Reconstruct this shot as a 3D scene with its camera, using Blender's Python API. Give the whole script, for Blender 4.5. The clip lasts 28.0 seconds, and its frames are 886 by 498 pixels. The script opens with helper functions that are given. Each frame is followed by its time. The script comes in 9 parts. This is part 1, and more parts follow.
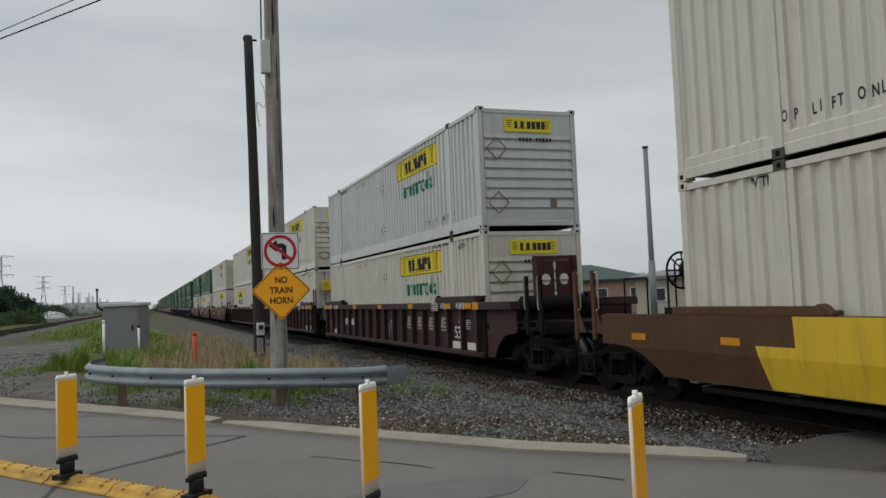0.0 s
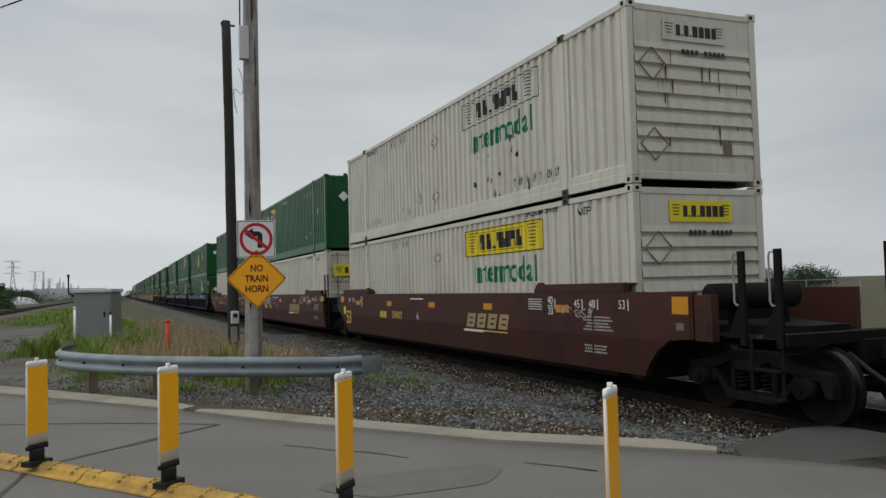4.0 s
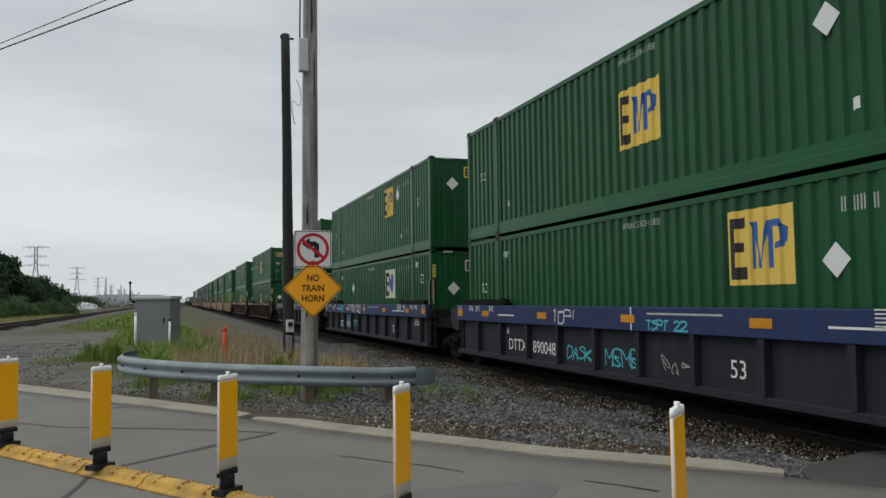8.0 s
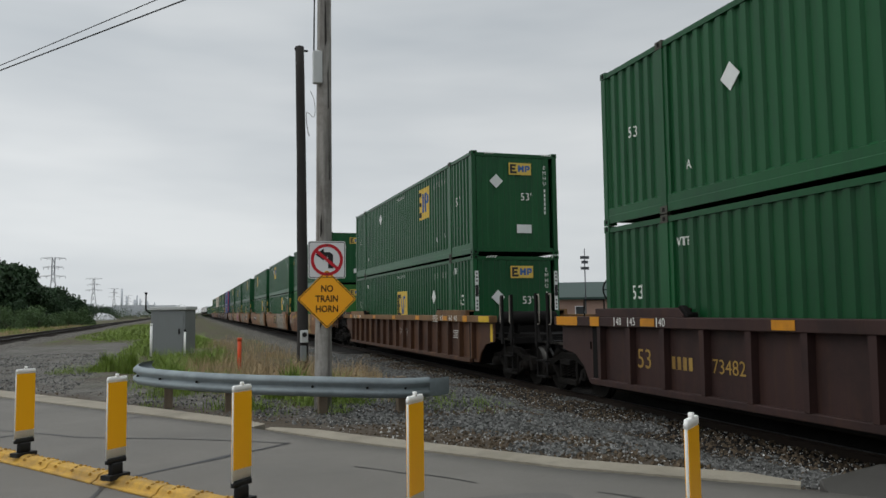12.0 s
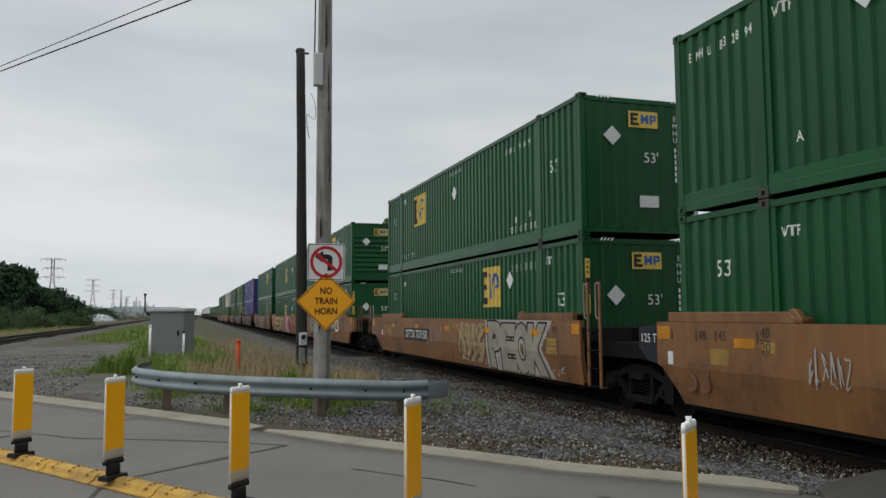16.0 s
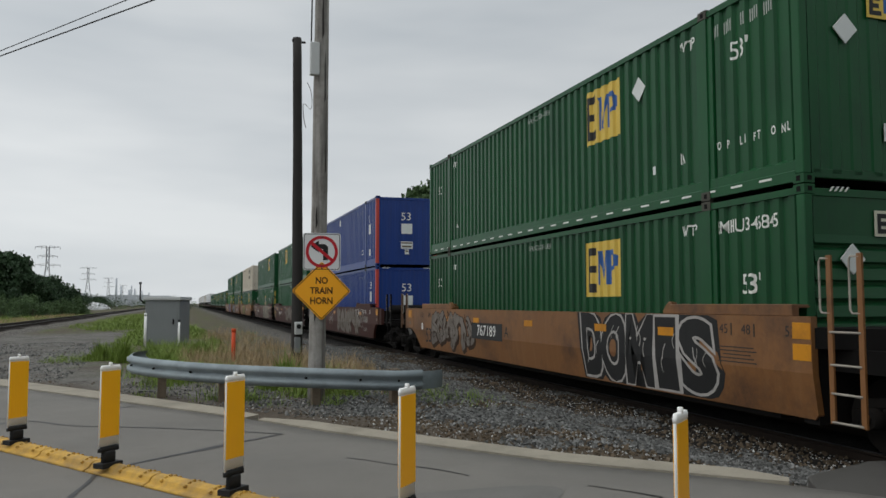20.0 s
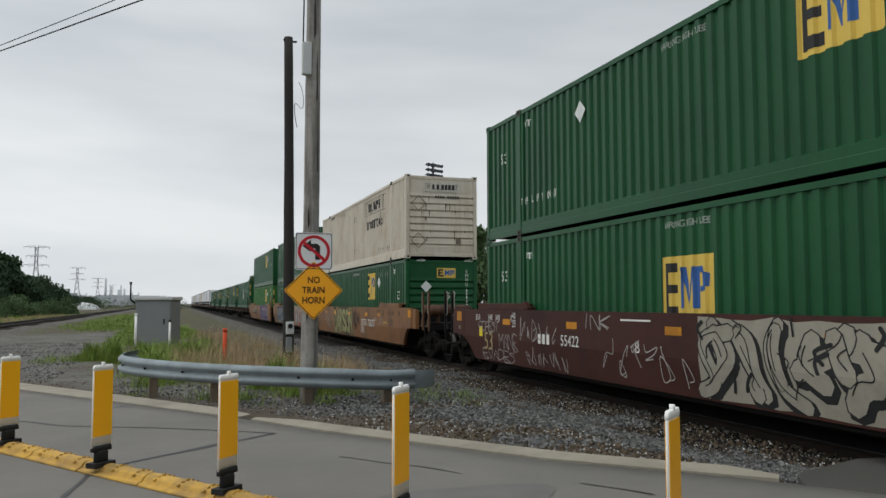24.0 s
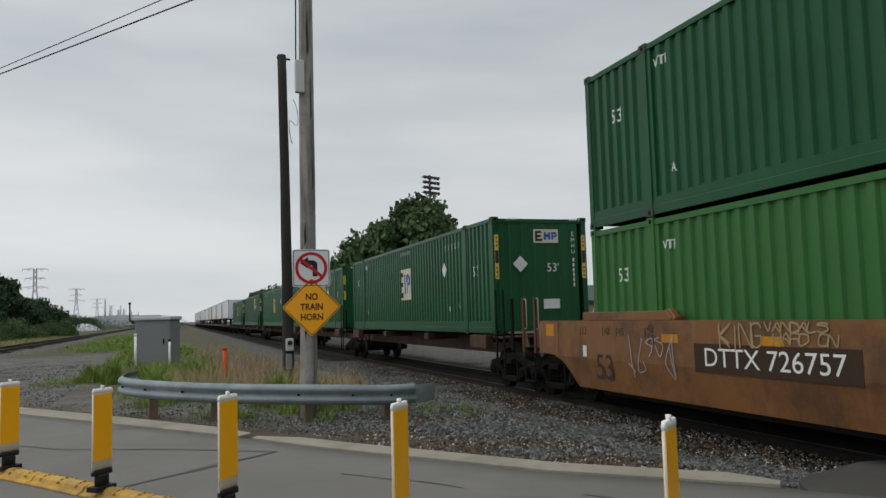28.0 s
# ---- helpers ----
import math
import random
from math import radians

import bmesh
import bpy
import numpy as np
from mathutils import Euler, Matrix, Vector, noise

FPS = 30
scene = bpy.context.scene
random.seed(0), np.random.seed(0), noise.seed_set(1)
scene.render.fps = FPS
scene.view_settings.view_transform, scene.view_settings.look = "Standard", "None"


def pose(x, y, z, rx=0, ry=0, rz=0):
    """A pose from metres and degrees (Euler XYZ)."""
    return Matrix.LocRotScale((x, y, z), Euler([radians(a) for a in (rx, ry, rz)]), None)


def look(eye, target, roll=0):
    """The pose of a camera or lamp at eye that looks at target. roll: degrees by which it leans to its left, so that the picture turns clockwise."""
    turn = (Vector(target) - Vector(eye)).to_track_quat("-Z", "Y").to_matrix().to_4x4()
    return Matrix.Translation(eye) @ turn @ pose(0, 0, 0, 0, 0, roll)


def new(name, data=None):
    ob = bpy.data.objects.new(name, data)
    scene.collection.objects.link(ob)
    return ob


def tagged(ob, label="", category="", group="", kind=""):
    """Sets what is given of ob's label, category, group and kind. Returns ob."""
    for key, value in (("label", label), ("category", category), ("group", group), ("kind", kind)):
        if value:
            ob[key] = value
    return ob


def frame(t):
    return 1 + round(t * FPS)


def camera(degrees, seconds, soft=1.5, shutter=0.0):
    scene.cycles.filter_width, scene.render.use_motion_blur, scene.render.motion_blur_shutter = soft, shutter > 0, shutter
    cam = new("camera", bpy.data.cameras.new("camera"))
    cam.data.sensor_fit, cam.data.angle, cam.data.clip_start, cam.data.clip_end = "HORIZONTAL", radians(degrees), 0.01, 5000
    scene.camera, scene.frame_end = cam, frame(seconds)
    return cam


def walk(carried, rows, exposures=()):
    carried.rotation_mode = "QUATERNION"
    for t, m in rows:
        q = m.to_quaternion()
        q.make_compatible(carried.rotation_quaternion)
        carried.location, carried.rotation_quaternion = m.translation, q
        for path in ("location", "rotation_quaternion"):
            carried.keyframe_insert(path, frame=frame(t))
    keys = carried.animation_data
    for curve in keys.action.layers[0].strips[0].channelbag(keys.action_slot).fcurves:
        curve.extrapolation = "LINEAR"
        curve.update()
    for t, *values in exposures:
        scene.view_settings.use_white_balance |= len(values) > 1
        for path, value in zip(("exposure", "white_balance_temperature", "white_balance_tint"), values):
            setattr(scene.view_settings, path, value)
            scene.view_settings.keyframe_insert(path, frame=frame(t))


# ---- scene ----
cam = camera(58.25, 28.0)
PATH = [
    (0.0, pose(0.038, -0.031, 1.596, 93.42, 2.35, -20.54)),
    (0.5, pose(0.041, -0.023, 1.593, 93.65, 2.14, -20.62)),
    (1.0, pose(0.043, -0.019, 1.594, 93.76, 1.80, -20.44)),
    (1.5, pose(0.043, -0.026, 1.599, 93.80, 1.82, -21.09)),
    (2.0, pose(0.041, -0.043, 1.598, 93.77, 2.18, -21.82)),
    (2.5, pose(0.045, -0.052, 1.598, 93.67, 2.18, -22.13)),
    (3.0, pose(0.042, -0.055, 1.597, 93.05, 1.82, -22.02)),
    (3.5, pose(0.034, -0.038, 1.591, 92.71, 1.47, -22.39)),
    (5.5, pose(0.004, -0.004, 1.597, 92.90, 1.86, -21.83)),
    (6.0, pose(-0.003, 0.015, 1.599, 93.08, 1.52, -22.18)),
    (6.5, pose(-0.008, 0.022, 1.596, 93.17, 1.51, -20.65)),
    (7.0, pose(-0.012, 0.029, 1.595, 93.33, 1.63, -20.74)),
    (7.5, pose(-0.012, 0.028, 1.599, 93.52, 0.98, -20.19)),
    (8.0, pose(-0.009, 0.044, 1.603, 93.60, 0.71, -18.61)),
    (8.5, pose(-0.007, 0.045, 1.599, 93.70, 0.57, -18.72)),
    (9.0, pose(-0.015, 0.038, 1.601, 93.80, 0.63, -18.25)),
    (9.5, pose(-0.023, 0.036, 1.601, 93.92, 0.50, -17.54)),
    (10.0, pose(-0.023, 0.023, 1.606, 94.03, 0.40, -17.57)),
    (10.5, pose(-0.016, 0.034, 1.607, 94.17, 0.47, -17.59)),
    (11.0, pose(-0.028, 0.030, 1.602, 94.25, 0.47, -17.61)),
    (11.5, pose(-0.019, 0.035, 1.601, 94.32, 0.69, -17.70)),
    (12.0, pose(-0.006, 0.031, 1.604, 94.36, 0.75, -17.60)),
    (12.5, pose(-0.001, 0.030, 1.603, 94.43, 0.60, -17.72)),
    (14.5, pose(0.001, 0.027, 1.597, 94.46, 0.27, -17.84)),
    (15.0, pose(0.015, 0.026, 1.597, 94.49, 0.34, -17.81)),
    (15.5, pose(0.014, 0.025, 1.596, 94.56, 0.32, -17.65)),
    (16.0, pose(-0.002, 0.027, 1.598, 94.60, 0.39, -17.65)),
    (16.5, pose(-0.016, 0.021, 1.598, 94.68, 0.37, -17.53)),
    (17.0, pose(-0.013, 0.012, 1.600, 94.62, 0.32, -17.37)),
    (17.5, pose(-0.004, 0.009, 1.594, 94.58, 0.11, -17.38)),
    (18.0, pose(0.005, 0.013, 1.592, 94.18, 0.18, -17.32)),
    (18.5, pose(0.009, 0.018, 1.593, 93.71, 0.29, -17.26)),
    (19.0, pose(0.011, 0.014, 1.594, 93.78, 0.35, -17.66)),
    (19.5, pose(-0.000, 0.009, 1.598, 93.79, 0.27, -18.15)),
    (20.0, pose(-0.003, 0.005, 1.597, 93.91, 0.03, -17.97)),
    (20.5, pose(-0.004, 0.009, 1.591, 93.96, 0.02, -17.75)),
    (21.0, pose(-0.006, 0.004, 1.592, 94.00, 0.11, -17.73)),
    (21.5, pose(-0.010, -0.004, 1.590, 94.09, 0.14, -17.78)),
    (23.5, pose(-0.020, -0.023, 1.586, 93.84, 0.68, -18.63)),
    (24.0, pose(-0.029, -0.017, 1.591, 93.89, 0.10, -18.62)),
    (24.5, pose(-0.015, -0.021, 1.597, 93.85, -0.43, -18.59)),
    (25.0, pose(-0.007, -0.030, 1.601, 93.98, -0.53, -18.67)),
    (25.5, pose(-0.007, -0.039, 1.604, 94.20, -0.51, -18.60)),
    (26.0, pose(-0.013, -0.043, 1.611, 94.31, -0.14, -18.44)),
    (26.5, pose(-0.021, -0.044, 1.613, 94.41, 0.32, -18.08)),
    (27.0, pose(-0.015, -0.045, 1.611, 94.44, 1.01, -17.89)),
    (27.5, pose(-0.012, -0.042, 1.613, 94.58, 1.42, -18.74)),
    (28.0, pose(-0.009, -0.057, 1.616, 94.73, 1.60, -18.60)),
]
walk(cam, PATH, [(0.0, -0.12), (4.0, -0.12), (6.0, -0.06), (8.0, 0.0), (21.5, 0.0), (24.0, 0.12), (25.0, 0.0), (26.5, -0.06), (28.0, -0.04)])

# ---- light: an overcast morning ----
world = bpy.data.worlds.new("overcast_sky")
scene.world = world
world.use_nodes = True
wn, wl = world.node_tree.nodes, world.node_tree.links
wn.clear()


def wnode(kind, **values):
    n = wn.new(kind)
    for key, value in values.items():
        n.inputs[key].default_value = value
    return n


w_coord = wn.new("ShaderNodeTexCoord")
w_split = wn.new("ShaderNodeSeparateXYZ")
wl.new(w_coord.outputs["Generated"], w_split.inputs[0])
w_sky = wn.new("ShaderNodeTexSky")
w_sky.sky_type, w_sky.sun_disc = "NISHITA", False
w_sky.sun_elevation, w_sky.sun_rotation = radians(48), radians(-98)
w_map = wn.new("ShaderNodeMapping")
w_map.inputs["Scale"].default_value = (0.8, 0.8, 4.0)
wl.new(w_coord.outputs["Generated"], w_map.inputs["Vector"])
w_noise = wnode("ShaderNodeTexNoise", Scale=1.9, Detail=4.0, Roughness=0.5)
wl.new(w_map.outputs[0], w_noise.inputs["Vector"])
w_ramp = wn.new("ShaderNodeValToRGB")
w_ramp.color_ramp.elements[0].position, w_ramp.color_ramp.elements[0].color = 0.30, (0.475, 0.518, 0.555, 1)
w_ramp.color_ramp.elements[1].position, w_ramp.color_ramp.elements[1].color = 0.70, (0.725, 0.752, 0.765, 1)
wl.new(w_noise.outputs["Fac"], w_ramp.inputs["Fac"])
w_low = wn.new("ShaderNodeMapRange")
w_low.inputs["From Min"].default_value, w_low.inputs["From Max"].default_value = 0.0, 0.26
w_low.inputs["To Min"].default_value, w_low.inputs["To Max"].default_value = 1.05, 1.0
wl.new(w_split.outputs["Z"], w_low.inputs["Value"])
w_top = wn.new("ShaderNodeMapRange")
w_top.inputs["From Min"].default_value, w_top.inputs["From Max"].default_value = 0.42, 1.0
w_top.inputs["To Min"].default_value, w_top.inputs["To Max"].default_value = 1.0, 1.75
wl.new(w_split.outputs["Z"], w_top.inputs["Value"])
w_both = wn.new("ShaderNodeMath")
w_both.operation = "MULTIPLY"
wl.new(w_low.outputs[0], w_both.inputs[0])
wl.new(w_top.outputs[0], w_both.inputs[1])
# the cloud is brighter on the side of the hidden sun
w_side = wn.new("ShaderNodeVectorMath")
w_side.operation = "DOT_PRODUCT"
w_side.inputs[1].default_value = (-0.90, 0.30, 0.0)
wl.new(w_coord.outputs["Generated"], w_side.inputs[0])
w_tilt = wn.new("ShaderNodeMath")
w_tilt.operation = "MULTIPLY_ADD"
w_tilt.inputs[1].default_value, w_tilt.inputs[2].default_value = 0.18, 0.975
wl.new(w_side.outputs["Value"], w_tilt.inputs[0])
w_all = wn.new("ShaderNodeMath")
w_all.operation = "MULTIPLY"
wl.new(w_both.outputs[0], w_all.inputs[0])
wl.new(w_tilt.outputs[0], w_all.inputs[1])
w_mul = wn.new("ShaderNodeVectorMath")
w_mul.operation = "SCALE"
wl.new(w_ramp.outputs["Color"], w_mul.inputs[0])
wl.new(w_all.outputs[0], w_mul.inputs["Scale"])
w_cloud = wnode("ShaderNodeBackground", Strength=1.0)
wl.new(w_mul.outputs[0], w_cloud.inputs["Color"])
w_blue = wnode("ShaderNodeBackground", Strength=0.05)
wl.new(w_sky.outputs[0], w_blue.inputs["Color"])
w_mix = wnode("ShaderNodeMixShader", Fac=0.93)
wl.new(w_blue.outputs[0], w_mix.inputs[1])
wl.new(w_cloud.outputs[0], w_mix.inputs[2])
w_out = wn.new("ShaderNodeOutputWorld")
wl.new(w_mix.outputs[0], w_out.inputs["Surface"])

sun = new("sun", bpy.data.lights.new("sun", "SUN"))
sun.data.energy, sun.data.angle, sun.data.color = 0.7, radians(45), (1.0, 0.98, 0.94)
sun.matrix_world = look((-33, 6, 38), (0, 0, 0))
scene.view_settings.exposure = 0.0

# ---- materials ----
def paint(name, colour, rough=0.5, metal=0.0, vary=0.18, scale=2.0, streak=0.0, dirt=(0.10, 0.08, 0.06), dirty=0.0,
          bump=0.0, fine=60.0, random_tint=0.0, space="Object", islands=0.0, spec=0.22, blotch=0.0, stain=(0.04, 0.025, 0.018), spot=0.9):
    """A painted or worn surface: two scales of variation, streaks that run down, dirt patches and fine relief."""
    m = bpy.data.materials.new(name)
    m.use_nodes = True
    n, l = m.node_tree.nodes, m.node_tree.links
    b = n["Principled BSDF"]
    b.inputs["Roughness"].default_value, b.inputs["Metallic"].default_value = rough, metal
    b.inputs["Specular IOR Level"].default_value = spec
    co, info = n.new("ShaderNodeTexCoord"), n.new("ShaderNodeObjectInfo")
    shift = n.new("ShaderNodeVectorMath")
    shift.operation = "MULTIPLY_ADD"
    l.new(info.outputs["Random"], shift.inputs[0])
    shift.inputs[1].default_value = (37.0, 23.0, 11.0)
    l.new(co.outputs[space], shift.inputs[2])
    big = n.new("ShaderNodeTexNoise")
    big.inputs["Scale"].default_value, big.inputs["Detail"].default_value = scale, 5.0
    l.new(shift.outputs[0], big.inputs["Vector"])
    small = n.new("ShaderNodeTexNoise")
    small.inputs["Scale"].default_value, small.inputs["Detail"].default_value = fine, 3.0
    l.new(shift.outputs[0], small.inputs["Vector"])
    value = n.new("ShaderNodeMath")
    value.operation = "MULTIPLY_ADD"
    l.new(big.outputs["Fac"], value.inputs[0])
    value.inputs[1].default_value, value.inputs[2].default_value = vary * 2.0, 1.0 - vary
    value2 = n.new("ShaderNodeMath")
    value2.operation = "MULTIPLY_ADD"
    l.new(small.outputs["Fac"], value2.inputs[0])
    value2.inputs[1].default_value = vary
    l.new(value.outputs[0], value2.inputs[2])
    last = value2
    if random_tint or islands:
        geo = n.new("ShaderNodeNewGeometry")
        value3 = n.new("ShaderNodeMath")
        value3.operation = "MULTIPLY_ADD"
        l.new(geo.outputs["Random Per Island"] if islands else info.outputs["Random"], value3.inputs[0])
        value3.inputs[1].default_value = islands or random_tint
        l.new(last.outputs[0], value3.inputs[2])
        last = value3
    col = n.new("ShaderNodeVectorMath")
    col.operation = "SCALE"
    col.inputs[0].default_value = colour
    l.new(last.outputs[0], col.inputs["Scale"])
    out = col.outputs[0]
    if dirty or streak:
        mp = n.new("ShaderNodeMapping")
        mp.inputs["Scale"].default_value = (5.0, 5.0, 0.35) if streak else (1.0, 1.0, 1.0)
        l.new(shift.outputs[0], mp.inputs["Vector"])
        dn = n.new("ShaderNodeTexNoise")
        dn.inputs["Scale"].default_value, dn.inputs["Detail"].default_value = (1.3 if streak else scale * 0.7), 6.0
        dn.inputs["Roughness"].default_value = 0.65
        l.new(mp.outputs[0], dn.inputs["Vector"])
        rg = n.new("ShaderNodeMapRange")
        rg.inputs["From Min"].default_value, rg.inputs["From Max"].default_value = 0.48, 0.75
        rg.inputs["To Max"].default_value = max(dirty, streak)
        l.new(dn.outputs["Fac"], rg.inputs["Value"])
        mx = n.new("ShaderNodeMixRGB")
        l.new(rg.outputs[0], mx.inputs["Fac"])
        l.new(out, mx.inputs["Color1"])
        mx.inputs["Color2"].default_value = (*dirt, 1)
        out = mx.outputs["Color"]
    if blotch:
        bn = n.new("ShaderNodeTexNoise")
        bn.inputs["Scale"].default_value, bn.inputs["Detail"].default_value, bn.inputs["Roughness"].default_value = spot, 8.0, 0.72
        l.new(shift.outputs[0], bn.inputs["Vector"])
        rb = n.new("ShaderNodeMapRange")
        rb.inputs["From Min"].default_value, rb.inputs["From Max"].default_value = 0.47, 0.66
        rb.inputs["To Max"].default_value = blotch
        l.new(bn.outputs["Fac"], rb.inputs["Value"])
        mb = n.new("ShaderNodeMixRGB")
        l.new(rb.outputs[0], mb.inputs["Fac"])
        l.new(out, mb.inputs["Color1"])
        mb.inputs["Color2"].default_value = (*stain, 1)
        out = mb.outputs["Color"]
    l.new(out, b.inputs["Base Color"])
    if bump:
        bp = n.new("ShaderNodeBump")
        bp.inputs["Strength"].default_value, bp.inputs["Distance"].default_value = bump, 0.02
        l.new(small.outputs["Fac"], bp.inputs["Height"])
        l.new(bp.outputs[0], b.inputs["Normal"])
    return m


RUST = (0.11, 0.05, 0.025)
GREEN = paint("green_container_paint", (0.0062, 0.064, 0.0195), 0.36, vary=0.14, scale=0.6, streak=0.35, dirt=(0.008, 0.028, 0.016), random_tint=0.35, spec=0.26, blotch=0.35, stain=(0.006, 0.035, 0.017), spot=0.45)
LIME = paint("light_green_container_paint", (0.028, 0.135, 0.024), 0.5, vary=0.12, scale=0.6, streak=0.3, dirt=(0.03, 0.09, 0.03), spec=0.4, blotch=0.3, stain=(0.02, 0.08, 0.02), spot=0.5)
WHITE = paint("white_container_paint", (0.565, 0.542, 0.466), 0.4, vary=0.07, scale=0.7, streak=0.5, dirt=(0.33, 0.29, 0.22), blotch=0.35, stain=(0.36, 0.33, 0.26), spot=0.6, spec=0.55)
COOLWHITE = paint("cool_white_container_paint", (0.49, 0.51, 0.485), 0.4, vary=0.07, scale=0.7, streak=0.5, dirt=(0.33, 0.34, 0.31), blotch=0.35, stain=(0.37, 0.385, 0.36), spot=0.6, spec=0.55)
CREAM = paint("cream_container_paint", (0.60, 0.55, 0.46), 0.55, vary=0.08, scale=0.7, streak=0.5, dirt=(0.33, 0.22, 0.12), blotch=0.5, stain=(0.40, 0.31, 0.2), spot=0.7)
BLUE = paint("blue_container_paint", (0.0085, 0.038, 0.19), 0.36, vary=0.12, scale=0.6, streak=0.3, dirt=(0.03, 0.04, 0.10), spec=0.32)
RED = paint("red_post_paint", (0.47, 0.068, 0.052), 0.5, vary=0.12, streak=0.4, dirt=(0.12, 0.05, 0.03))
TAN = paint("tan_railcar_paint", (0.185, 0.078, 0.022), 0.52, vary=0.18, scale=1.4, streak=0.4, dirt=(0.27, 0.145, 0.06), random_tint=0.08, blotch=0.85, stain=(0.058, 0.027, 0.014), spot=0.7, spec=0.5)
RUSSET = paint("russet_railcar_paint", (0.185, 0.080, 0.025), 0.52, vary=0.18, scale=1.4, streak=0.45, dirt=(0.30, 0.165, 0.07), random_tint=0.08, blotch=0.85, stain=(0.062, 0.029, 0.015), spot=0.65, spec=0.5)
UMBER = paint("umber_railcar_paint", (0.085, 0.042, 0.019), 0.65, vary=0.2, scale=1.2, streak=0.5, dirt=(0.05, 0.026, 0.015), blotch=0.5, stain=(0.04, 0.02, 0.012), spot=0.8, spec=0.25)
BROWN = paint("brown_railcar_paint", (0.056, 0.0195, 0.0145), 0.6, vary=0.16, scale=0.8, streak=0.5, dirt=(0.05, 0.028, 0.022), blotch=0.7, stain=(0.028, 0.013, 0.012), spot=0.6, spec=0.22)
RUSTY = paint("rusty_railcar_paint", (0.062, 0.028, 0.016), 0.62, vary=0.25, scale=1.1, streak=0.75, dirt=(0.15, 0.072, 0.026), blotch=0.8, stain=(0.024, 0.012, 0.009), spot=0.9, spec=0.3)
OCHRE = paint("ochre_rust_railcar_paint", (0.17, 0.092, 0.034), 0.6, vary=0.22, scale=1.6, streak=0.6, dirt=(0.075, 0.034, 0.016), blotch=0.75, stain=(0.05, 0.024, 0.012), spot=0.8, spec=0.35)
PLUM = paint("plum_brown_railcar_paint", (0.036, 0.0175, 0.0155), 0.62, vary=0.22, scale=1.0, streak=0.7, dirt=(0.062, 0.03, 0.018), blotch=0.7, stain=(0.017, 0.010, 0.009), spot=0.8, spec=0.28)
DARKBLUE = paint("dark_blue_railcar_paint", (0.018, 0.034, 0.105), 0.6, vary=0.15, scale=0.8, streak=0.6, dirt=(0.05, 0.04, 0.04), blotch=0.4, stain=(0.015, 0.018, 0.035), spot=0.8, spec=0.25)
SOOT = paint("sooty_railcar_side", (0.018, 0.0205, 0.030), 0.7, vary=0.2, scale=0.8, streak=0.6, dirt=(0.06, 0.042, 0.03), blotch=0.5, stain=(0.012, 0.011, 0.012), spot=0.8, spec=0.25)
YELLOW = paint("yellow_railcar_paint", (0.60, 0.40, 0.03), 0.5, vary=0.12, streak=0.4, dirt=(0.2, 0.12, 0.03))
TRUCK = paint("grimy_cast_steel", (0.011, 0.010, 0.009), 0.9, vary=0.3, scale=5, dirty=0.5, dirt=(0.016, 0.011, 0.008), bump=0.3, spec=0.1)
TREAD = paint("polished_wheel_tread", (0.055, 0.052, 0.048), 0.5, metal=1.0)
IRON = paint("black_iron", (0.008, 0.0072, 0.0068), 0.8, vary=0.25, scale=6, spec=0.12)
PALE = paint("galvanised_grab_iron", (0.05, 0.044, 0.038), 0.7, vary=0.3, scale=6)
HOOP = paint("pale_worn_grab_iron", (0.30, 0.27, 0.23), 0.6, vary=0.3, scale=6)
CASTING = paint("corner_casting_steel", (0.16, 0.13, 0.10), 0.6, vary=0.25, scale=8)
DULLCAST = paint("grimy_lifting_casting", (0.062, 0.06, 0.048), 0.65, vary=0.3, scale=8)
RUSTRUN = paint("rust_run_off", (0.09, 0.05, 0.028), 0.8, vary=0.3, scale=8)
WORNMARK = paint("worn_white_marking", (0.36, 0.38, 0.35), 0.6, vary=0.3, scale=6)
MARK = paint("white_marking", (0.72, 0.72, 0.68), 0.6, vary=0.12, scale=4)
BLACKMARK = paint("black_marking", (0.03, 0.03, 0.03), 0.6, vary=0.2, scale=4)
LOGOYELLOW = paint("yellow_logo_panel", (0.62, 0.44, 0.09), 0.55, vary=0.12, scale=3, random_tint=0.15)
LOGOWHITE = paint("faded_logo_panel", (0.62, 0.60, 0.48), 0.55, vary=0.12, scale=3)
LEMON = paint("lemon_logo_panel", (0.72, 0.58, 0.03), 0.5, vary=0.1, scale=3)
SOFTYELLOW = paint("faded_yellow_stencil_panel", (0.30, 0.19, 0.05), 0.6, vary=0.3, scale=3, dirty=0.8, dirt=(0.14, 0.075, 0.03))
LOGOBLUE = paint("blue_logo_mark", (0.04, 0.115, 0.33), 0.55, vary=0.15, scale=3)
WORDGREEN = paint("green_lettering", (0.01, 0.16, 0.085), 0.55, vary=0.1)
REFLECT = paint("orange_reflector_plate", (0.56, 0.235, 0.014), 0.35, vary=0.1, blotch=0.55, stain=(0.24, 0.10, 0.02), spot=1.2)
PLACARD = paint("white_placard", (0.66, 0.68, 0.66), 0.5, vary=0.1)
RAILSIDE = paint("rusted_rail", (0.022, 0.015, 0.011), 0.8, vary=0.25, scale=8)
TIMBER = paint("creosoted_sleeper", (0.02, 0.016, 0.013), 0.9, vary=0.3, scale=6, bump=0.4, spec=0.1)
POLEWOOD = paint("weathered_pole_wood", (0.30, 0.285, 0.262), 0.85, vary=0.25, scale=1.2, streak=0.95, dirt=(0.06, 0.053, 0.046), bump=0.6, fine=25, blotch=0.5, stain=(0.12, 0.10, 0.085), spot=2.2)
